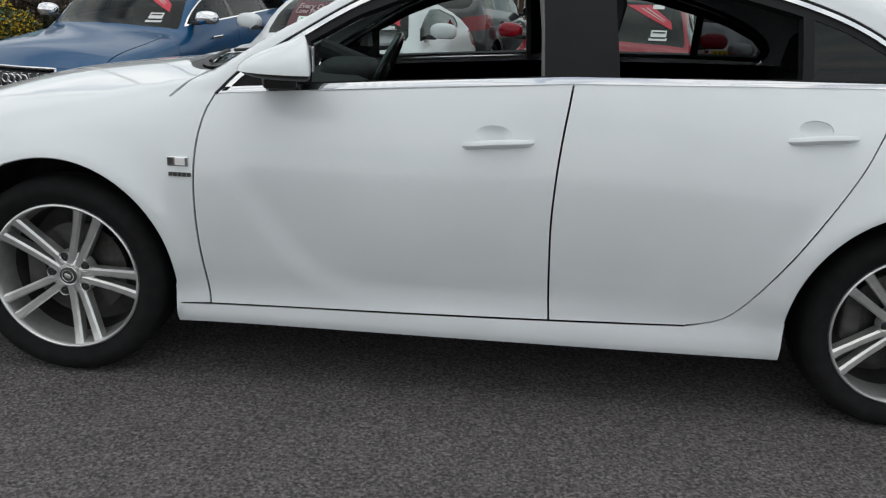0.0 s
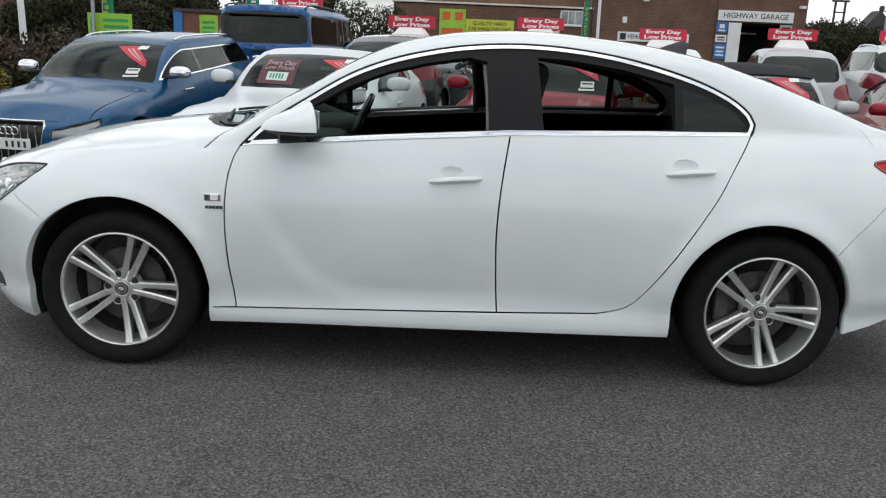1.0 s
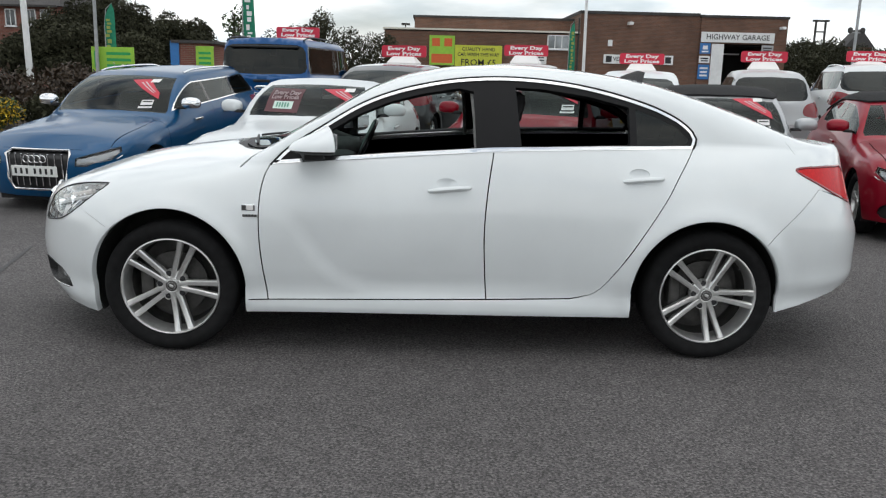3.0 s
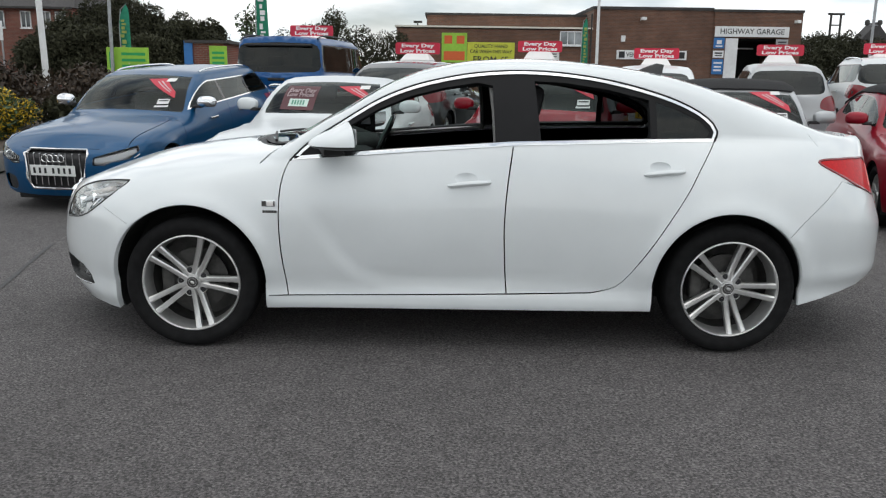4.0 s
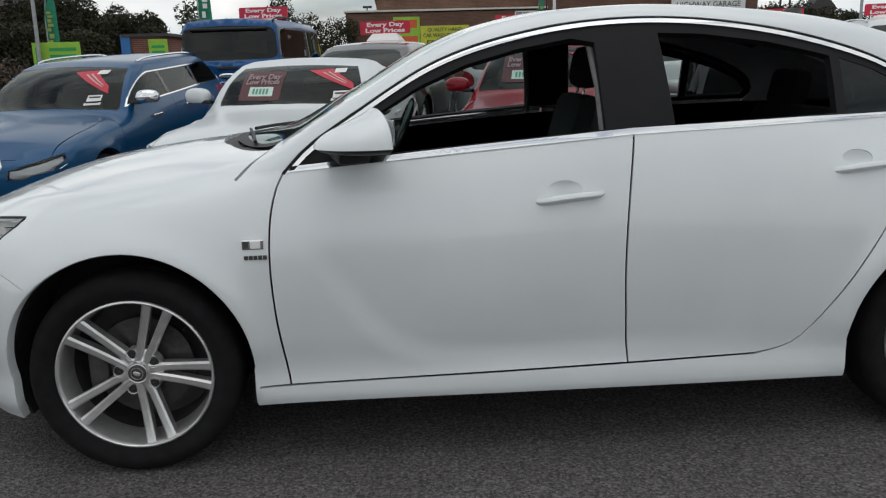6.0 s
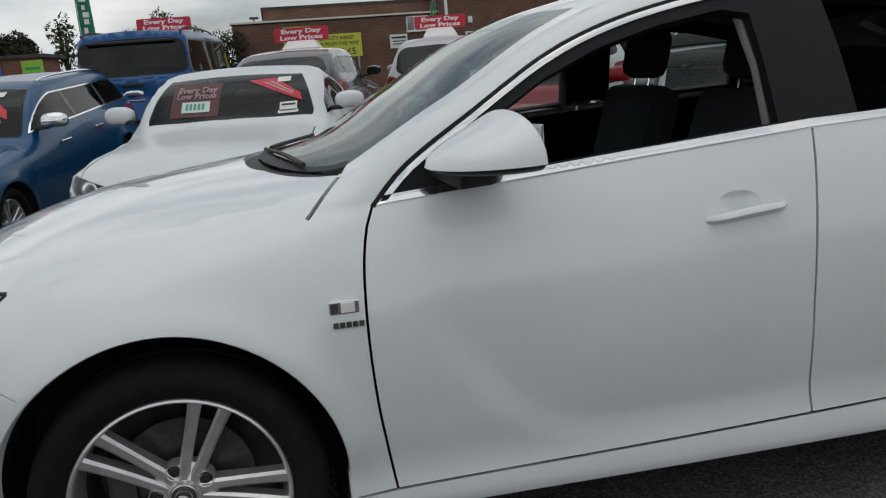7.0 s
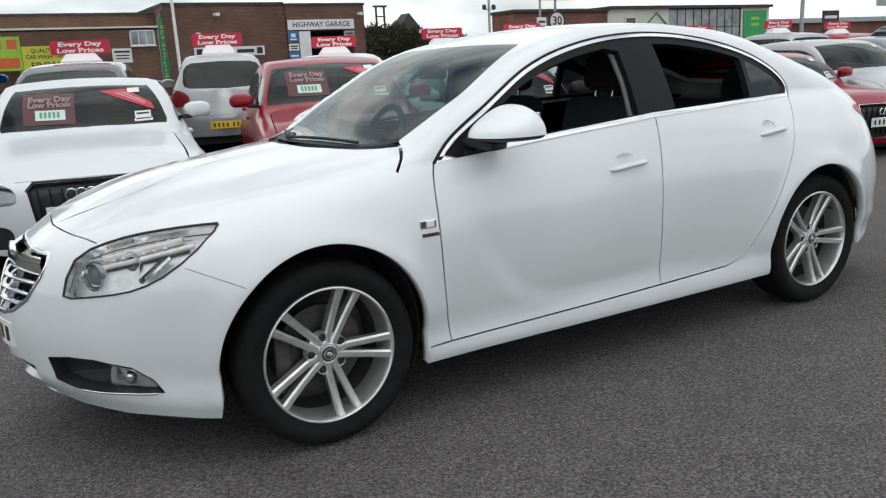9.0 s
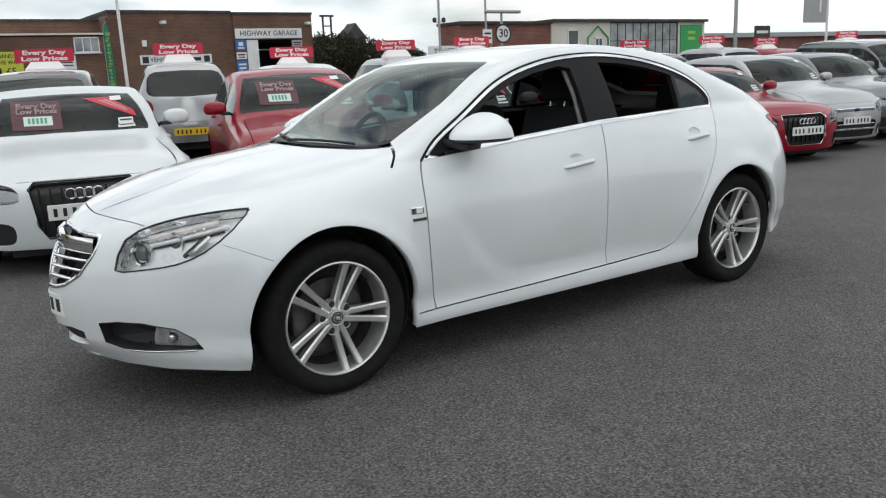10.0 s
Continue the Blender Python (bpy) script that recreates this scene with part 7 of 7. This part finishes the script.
def window(parent, x0, x1, z0, z1, y, cols=2, rows=1, frame="upvc", pane="pane"):
    """A window whose face looks to -y: outer frame, bars, sill and separate panes."""
    w = part("window", boxes((x0, y - 0.02, z0, x0 + 0.06, y + 0.08, z1), (x1 - 0.06, y - 0.02, z0, x1, y + 0.08, z1), (x0, y - 0.02, z1 - 0.06, x1, y + 0.08, z1), (x0, y - 0.02, z0, x1, y + 0.08, z0 + 0.06)), M[frame], parent)
    for i in range(cols):
        for j in range(rows):
            a, b = x0 + 0.05 + (x1 - x0 - 0.10) * i / cols, x0 + 0.05 + (x1 - x0 - 0.10) * (i + 1) / cols
            c, d = z0 + 0.05 + (z1 - z0 - 0.10) * j / rows, z0 + 0.05 + (z1 - z0 - 0.10) * (j + 1) / rows
            part("pane", boxes((a + 0.02, y + 0.02, c + 0.02, b - 0.02, y + 0.04, d - 0.02)), M[pane], w)
            if i:
                part("glazing_bar", boxes((a - 0.022, y - 0.015, c, a + 0.022, y + 0.06, d)), M[frame], w)
    part("sill", boxes((x0 - 0.05, y - 0.09, z0 - 0.06, x1 + 0.05, y + 0.02, z0)), M[frame], w)
    return w


# brick garage
Y = 44.0
gar = thing("garage_building", "brown brick garage with a flat roof and an open workshop door", "building")
part("wall", boxes((9.9, Y, 0.1, 16.9, Y + 12, 5.15)), M["brick"], gar, "brown brick wall")
for wall_piece in ((16.9, Y - 0.12, 0.1, 18.35, Y + 12, 5.1), (21.25, Y - 0.12, 0.1, 22.0, Y + 12, 5.1), (18.35, Y - 0.12, 3.65, 21.25, Y + 12, 5.1)):
    part("wall", boxes(wall_piece), M["brick"], gar, "brown brick wall round the workshop door")
part("wall", boxes((0.2, Y + 2.0, 0.1, 9.9, Y + 12, 4.85)), M["brick"], gar)
part("wall", boxes((-1.5, Y, 0.1, 9.9, Y + 2.0, 3.95)), M["brick"], gar)
part("roof_edge", boxes((9.85, Y - 0.06, 5.15, 16.85, Y + 12, 5.32)), M["felt"], gar)
part("roof_edge", boxes((16.85, Y - 0.18, 5.10, 22.05, Y + 12, 5.24)), M["felt"], gar)
part("roof_edge", boxes((0.1, Y + 1.94, 4.85, 9.85, Y + 12, 4.98)), M["felt"], gar)
part("fascia", boxes((-1.6, Y - 0.10, 4.02, 9.88, Y + 2.0, 4.12)), M["render"], gar, "pale fascia")
part("workshop", boxes((18.35, Y + 0.5, 0.1, 21.25, Y + 4, 0.16), (18.35, Y + 4, 0.1, 21.25, Y + 4.1, 3.65), (18.35, Y + 0.5, 3.55, 21.25, Y + 4, 3.65)), M["void"], gar, "dark open workshop")
part("door_jamb", boxes((17.62, Y - 0.20, 0.1, 18.33, Y - 0.125, 3.62)), M["upvc"], gar, "white door panel")
part("strip_light", boxes((18.9, Y + 2.4, 3.1, 20.2, Y + 2.5, 3.18)), M["upvc"], gar)
window(gar, 8.0, 9.3, 3.10, 3.90, Y - 0.05, 3, pane="pane_pale")
part("downpipe", tube([(9.8, Y - 0.08, 0.1), (9.8, Y - 0.08, 4.9)], 0.05, 8), M["felt"], gar)
cam_box = part("security_camera", boxes((12.6, Y - 0.65, 4.55, 12.85, Y - 0.1, 4.72), bevel=0.02), M["upvc"], gar)
part("security_camera", boxes((21.5, Y - 0.6, 4.50, 21.72, Y - 0.15, 4.66), bevel=0.02), M["upvc"], gar)
part("alarm_box", boxes((11.55, Y - 0.12, 3.35, 11.8, Y - 0.005, 3.7), bevel=0.02), M["upvc"], gar)
part("floodlight", boxes((-0.55, Y + 0.8, 4.30, -0.05, Y + 1.0, 4.42), (-0.35, Y + 0.85, 4.12, -0.28, Y + 0.92, 4.32)), M["felt"], gar)
board("garage_sign", "white garage name board with dark lettering", 19.1, Y - 0.20, 4.0, 4.3, 0.58, M["upvc"], [("HIGHWAY GARAGE", 0, 0.0, 0.30, 3.7)], 0.06)
s = board("vehicle_sign", "long white sign with dark lettering on the garage wall", 13.4, Y - 0.06, 2.62, 4.1, 0.52, M["upvc"], [("VEHICLE", -0.9, 0.0, 0.24, 1.2), (None, 0.9, 0.0, 0.20, 1.0), (None, -1.75, 0.0, 0.36, 0.34), (None, 1.75, 0.0, 0.36, 0.34)])
board("blue_sign", "blue square sign on the garage wall", 17.25, Y - 0.17, 3.35, 0.62, 0.60, M["sign_blue"], [(None, 0, 0.05, 0.22, 0.28), (None, 0, -0.18, 0.08, 0.40)], ink=M["upvc"])
board("white_sign", "small white sign on the garage wall", 17.25, Y - 0.17, 2.72, 0.62, 0.40, M["upvc"], [(None, 0, 0.06, 0.08, 0.45), (None, 0, -0.08, 0.06, 0.40)])
board("blue_sign", "tall blue sign beside the workshop door", 17.25, Y - 0.17, 2.0, 0.66, 0.85, M["sign_blue"], [(None, 0, 0.22, 0.10, 0.48), (None, 0, 0.0, 0.10, 0.42), (None, 0, -0.2, 0.10, 0.46)], ink=M["upvc"])
board("workshop_sign", "small grey sign over the workshop door", 20.9, Y - 0.17, 3.40, 0.7, 0.40, M["steel"], [(None, 0, 0.04, 0.08, 0.5), (None, 0, -0.1, 0.06, 0.45)])
board("car_wash_board", "lime green board with round orange prints", 1.85, Y - 1.0, 2.85, 1.45, 1.65, M["lime"], [(None, -0.35, 0.45, 0.45, 0.45), (None, 0.35, 0.45, 0.45, 0.45), (None, 0, -0.45, 0.5, 1.2)], ink=M["orange"], legs=True)
board("car_wash_board", "yellow-green car wash board with dark lettering", 3.95, Y - 1.0, 2.55, 2.7, 1.25, M["yellow_green"], [("QUALITY HAND", 0, 0.40, 0.20, 1.9), ("CAR WASH THIS WAY", 0, 0.10, 0.20, 2.4), ("FROM £5", 0, -0.35, 0.36, 2.0)], legs=True)
board("notice", "white notice on the garage wall", 7.5, Y - 0.06, 2.6, 1.0, 0.75, M["paper"], [(None, 0, 0.2, 0.1, 0.8), (None, 0, 0.0, 0.06, 0.7), (None, 0, -0.15, 0.06, 0.7)])

# brick house behind the trees
hs = thing("brick_house", "red brick house with white sash windows and a slate roof", "house")
part("wall", boxes((-34, 46, 0.1, -21.2, 56, 5.0)), M["brick_red"], hs, "red brick wall")
bm = bmesh.new()
rv = [bm.verts.new(p) for p in ((-34.3, 45.6, 4.95), (-20.9, 45.6, 4.95), (-20.9, 56.4, 4.95), (-34.3, 56.4, 4.95), (-34.3, 51, 8.4), (-22.5, 51, 8.4))]
for f in ((0, 1, 5, 4), (2, 3, 4, 5), (1, 2, 5), (0, 4, 3), (0, 3, 2, 1)):
    bm.faces.new([rv[i] for i in f])
part("roof", bm, M["slate"], hs)
for x in (-25.6, -24.0, -22.8, -21.9):
    window(hs, x - 0.32, x + 0.32, 3.75, 4.75, 45.96, 2)
part("gutter", boxes((-34.2, 45.45, 4.86, -21.0, 45.6, 4.98)), M["felt"], hs)
board("estate_board", "white board on the house wall", -25.2, 44.2, 3.5, 1.3, 1.1, M["upvc"], [(None, 0, 0.2, 0.2, 1.0), (None, 0, -0.15, 0.12, 0.9)], legs=True)
hut = thing("brick_hut", "small red brick hut with a blue board", "hut")
part("wall", boxes((-9.3, 30.0, 0.1, -7.9, 33, 2.5)), M["brick_red"], hut)
part("roof", boxes((-9.5, 29.85, 2.5, -7.7, 33.2, 2.62)), M["slate"], hut)
part("blue_board", boxes((-9.55, 29.9, 0.1, -9.2, 29.98, 2.58)), M["sign_blue"], hut)
board("green_board", "lime green board with dark bars", -8.0, 29.4, 1.95, 0.72, 0.85, M["lime"], [(None, 0, 0.15, 0.1, 0.5), (None, 0, -0.05, 0.1, 0.5), (None, 0, -0.25, 0.1, 0.5)], legs=True, ink=M["green"])
board("green_board", "wide lime green board with dark bars", -6.72, 16.2, 1.62, 1.06, 0.62, M["lime"], [(None, 0.15, 0.15, 0.07, 0.6), (None, 0.15, 0.0, 0.07, 0.6), (None, 0.15, -0.15, 0.07, 0.6), (None, -0.4, 0.0, 0.4, 0.12)], legs=True, ink=M["green"])

# glazed shop beyond the lot
Y2 = 34.0
sh = thing("shop_building", "low shop with a glazed front, cream render and a brick end", "building")
part("wall", boxes((26.2, Y2, 0.1, 33.0, Y2 + 2.0, 3.85)), M["brick_red"], sh, "red brick end wall")
for wall_piece in ((33.0, Y2 - 0.1, 0.1, 38.0, Y2 + 10, 3.95), (44.6, Y2 - 0.1, 0.1, 47.4, Y2 + 10, 3.95)):
    part("wall", boxes(wall_piece), M["render"], sh, "cream rendered wall")
for edge_piece in ((26.1, Y2 - 0.25, 3.85, 33.0, Y2 + 2.1, 4.0), (33.0, Y2 - 0.35, 3.95, 47.5, Y2 + 10, 4.12)):
    part("roof_edge", boxes(edge_piece), M["felt"], sh)
part("plinth", boxes((38.0, Y2 + 0.0, 0.1, 44.6, Y2 + 10, 0.5)), M["render"], sh)
part("back_wall", boxes((38.0, Y2 + 4.0, 0.5, 44.6, Y2 + 4.1, 3.95)), M["pane"], sh)
window(sh, 38.0, 44.6, 0.5, 3.95, Y2 - 0.05, 9, 3, "felt", "pane_pale")
window(sh, 34.3, 35.2, 2.5, 3.5, Y2 - 0.16, 1)
gb = part("green_outline", tube([(36.0, Y2 - 0.15, 2.2), (36.0, Y2 - 0.15, 3.0), (36.9, Y2 - 0.15, 3.7), (37.8, Y2 - 0.15, 3.0), (37.8, Y2 - 0.15, 2.2)], 0.05, 6), M["green"], sh, "green house outline")
window(sh, 36.6, 37.3, 2.3, 3.0, Y2 - 0.16, 2)
board("green_sign", "green shop sign with pale bars on the wall", 45.95, Y2 - 0.16, 2.75, 2.3, 2.0, M["green"], [(None, 0, 0.5, 0.2, 0.8), (None, 0, 0.1, 0.2, 0.8)], ink=M["lime"])
far = thing("warehouse", "long low warehouse with a pale roof beyond the shop", "building")
part("wall", boxes((50, 38, 0.1, 120, 60, 3.0)), M["brick_red"], far)
part("roof", boxes((49.5, 37.5, 3.0, 120, 60, 3.35)), M["steel"], far)
gable = thing("gabled_house", "dark gabled house roof behind the trees", "house")
part("wall", boxes((39.4, 71.8, 0.1, 41.8, 73.2, 4.9)), M["brick_red"], gable)
bm = bmesh.new()
rv = [bm.verts.new(p) for p in ((39.2, 71.6, 4.9), (42.0, 71.6, 4.9), (40.6, 71.6, 6.5), (39.2, 73.4, 4.9), (42.0, 73.4, 4.9), (40.6, 73.4, 6.5))]
for f in ((0, 1, 2), (3, 5, 4), (0, 2, 5, 3), (1, 4, 5, 2), (0, 3, 4, 1)):
    bm.faces.new([rv[i] for i in f])
part("roof", bm, M["slate"], gable)


# ---------------------------------------------------------------- poles, flags and street signs
def pole(x, y, h, r, mat, label, lean=0.0, name="pole", group=""):
    p = thing(name, label, "pole", pose(x, y, float(lie(x, y)), 0, lean, 0), group)
    part("shaft", tube([(0, 0, 0), (0, 0, h)], r, 12, 0.7), M[mat], p, smooth=True)
    part("base", lathe([(0.0, 0.0), (r * 1.8, 0.0), (r * 1.7, 0.12), (r * 1.1, 0.16), (0.0, 0.16)], 14, "z", closed=False), M[mat], p)
    return p


def feather_flag(x, y, h, w, label, turn=0.0, top=1.0, mat="flag_green", pr="flag_yellow"):
    """A tall banner on a bent rod, its edge curved over at the top, with a printed band."""
    f = thing("feather_flag", label, "flag", pose(x, y, float(lie(x, y)), 0, 0, turn), group="feather flags")
    part("rod", tube([(0, 0, 0), (0, 0, h * 0.8), (w * 0.15, 0, h * 0.95), (w * 0.6, 0, h)], 0.02, 6, 0.5), M["steel"], f)
    part("foot", boxes((-0.2, -0.2, 0, 0.2, 0.2, 0.05), bevel=0.01), M["felt"], f)
    n = 16
    v, fc = [], []
    for i in range(n + 1):
        t = i / n
        z = h * (0.16 + 0.84 * t)
        lx = 0.02 + (w * 0.55 * max(0, (t - 0.78) / 0.22)**2.2)
        rx = w * (1 - 0.30 * t) if t < 0.9 else w * (1 - 0.30 * t) * (1 - ((t - 0.9) / 0.1)**2 * 0.25)
        for a in (0, 0.33, 0.67, 1.0):
            v.append((lx + (rx - lx) * a, 0.05 * math.sin(5 * t + 2.5 * a), z))
    for i in range(n):
        for j in range(3):
            fc.append((i * 4 + j, i * 4 + j + 1, i * 4 + j + 5, i * 4 + j + 4))
    cloth = part("cloth", mesh_of("cloth", v, fc, M[mat]), M[mat], f)
    r = random.Random(int(abs(x) * 10))
    t = 0.27
    while t < 0.86:
        hh, a0, a1 = r.uniform(0.012, 0.04), r.uniform(0.16, 0.34), r.uniform(0.52, 0.80)
        part("printed_bar", boxes((w * a0, -0.075 + 0.05 * math.sin(5 * t + 1.2), h * t, w * a1 * (1 - 0.25 * t), -0.065 + 0.05 * math.sin(5 * t + 1.2), h * (t + hh))), M[pr], cloth)
        t += hh + r.uniform(0.008, 0.02)
    return f


pole(-8.70, 16.0, 6.5, 0.085, "upvc", "tall white painted flag pole", -1.0)
pole(-7.08, 16.1, 4.5, 0.05, "steel", "slim grey lamp pole", 0.5)
feather_flag(-6.95, 16.4, 2.85, 0.34, "green feather flag with yellow print")
feather_flag(-9.9, 15.2, 2.9, 0.42, "green feather flag beside the planting bed", 20)
feather_flag(-4.3, 20.0, 4.4, 0.42, "tall green feather flag behind the pickup truck", 10, pr="upvc")
feather_flag(8.62, 40.0, 4.3, 0.40, "green feather flag before the garage", 0)
pole(9.42, 39.6, 8.5, 0.09, "upvc", "tall white flag pole before the garage", -0.5)
p = pole(10.75, 13.75, 6.5, 0.035, "steel", "slim grey camera pole with two small cameras", 0)
part("camera_arm", tube([(-0.14, 0, 2.42), (0.14, 0, 2.42)], 0.012, 6), M["steel"], p)
for e in (-1, 1):
    part("camera_head", dome(0.05, 0.05, 0.065), M["felt"], p, m=pose(e * 0.14, 0, 2.47), smooth=True)
pole(26.9, 32.5, 8.0, 0.07, "steel", "slim grey street pole", 0)
board("small_notice", "white notice on a street pole", 26.9, 32.35, 3.1, 0.62, 0.75, M["upvc"], [(None, 0, 0.15, 0.1, 0.45), (None, 0, -0.1, 0.1, 0.45)], legs=True)
st = thing("speed_sign", "round speed limit sign with 30 on a lit post", "road sign", pose(17.07, 18.94, 0.14) @ Matrix.Diagonal((0.84, 0.84, 0.80, 1)))
part("post", tube([(0, 0.1, 0), (0, 0.1, 3.9)], 0.05, 8), M["steel"], st)
dsc = part("disc", lathe([(0.0, 0.0), (0.42, 0.0), (0.42, 0.03), (0.0, 0.03)], 32, closed=False), M["felt"], st, m=pose(0, 0, 3.0))
part("face", lathe([(0.0, -0.012), (0.34, -0.012), (0.34, 0.0)], 32, closed=False), M["paper"], dsc)
part("lettering", lettering("30", 0.36, 0.46, M["ink"], 0.008), None, dsc, m=pose(0, -0.02, 0))
part("lamp_hood", boxes((-0.9, -0.12, 3.85, 0.9, 0.12, 3.98), bevel=0.04), M["steel"], st)
board("to_let_board", "white to let board with dark lettering", 23.7, 32.0, 2.35, 2.0, 0.55, M["upvc"], [("TO LET", 0, 0.0, 0.26, 1.3)], legs=True)
pole(45.5, 30.0, 9.0, 0.14, "steel", "thick grey lamp post beyond the lot", 0)
pole(34.0, 17.0, 8.0, 0.06, "upvc", "white flag pole with a grey banner", 0)
bn = thing("banner", "grey cloth banner with pale lettering bars", "flag", pose(33.05, 17.0, 0))
part("cloth", boxes((-0.9, -0.01, 2.75, 0.85, 0.01, 5.6), bevel=0.004), M["steel"], bn)
part("printed_bar", boxes((0.28, -0.02, 3.2, 0.42, -0.012, 5.2)), M["paper"], bn)
board("dark_board", "dark board with a pale bar beyond the lot", 53.6, 33.5, 2.9, 1.9, 1.5, M["felt"], [(None, 0, 0.3, 0.2, 1.4)], ink=M["paper"], legs=True)
mast = thing("twin_mast", "dark steel twin mast behind the trees", "mast", pose(31.0, 60.0, 0.1))
for e in (0, 1):
    part("shaft", tube([(e * 0.75, 0, 0), (e * 0.75, 0, 6.2)], 0.09, 8), M["felt"], mast)
part("crossbar", boxes((-0.25, -0.1, 6.1, 1.0, 0.1, 6.25)), M["felt"], mast)
part("crossbar", boxes((-0.1, -0.05, 5.3, 0.85, 0.05, 5.4)), M["felt"], mast)

# behind the camera: an unseen long hedge, added for the doors to reflect
hedge = thing("hedge", "long dark green hedge added behind the camera for reflections", "hedge", pose(0, -24, 0))
part("foliage", leaves([(x, 0, 0.9, 1.3, 0.8, 0.95) for x in np.arange(-60, 66, 1.6)], 14000, 0.16, 3, M["leaf_dark"], "foliage"), M["leaf_dark"], hedge)["kind"] = "stuff"
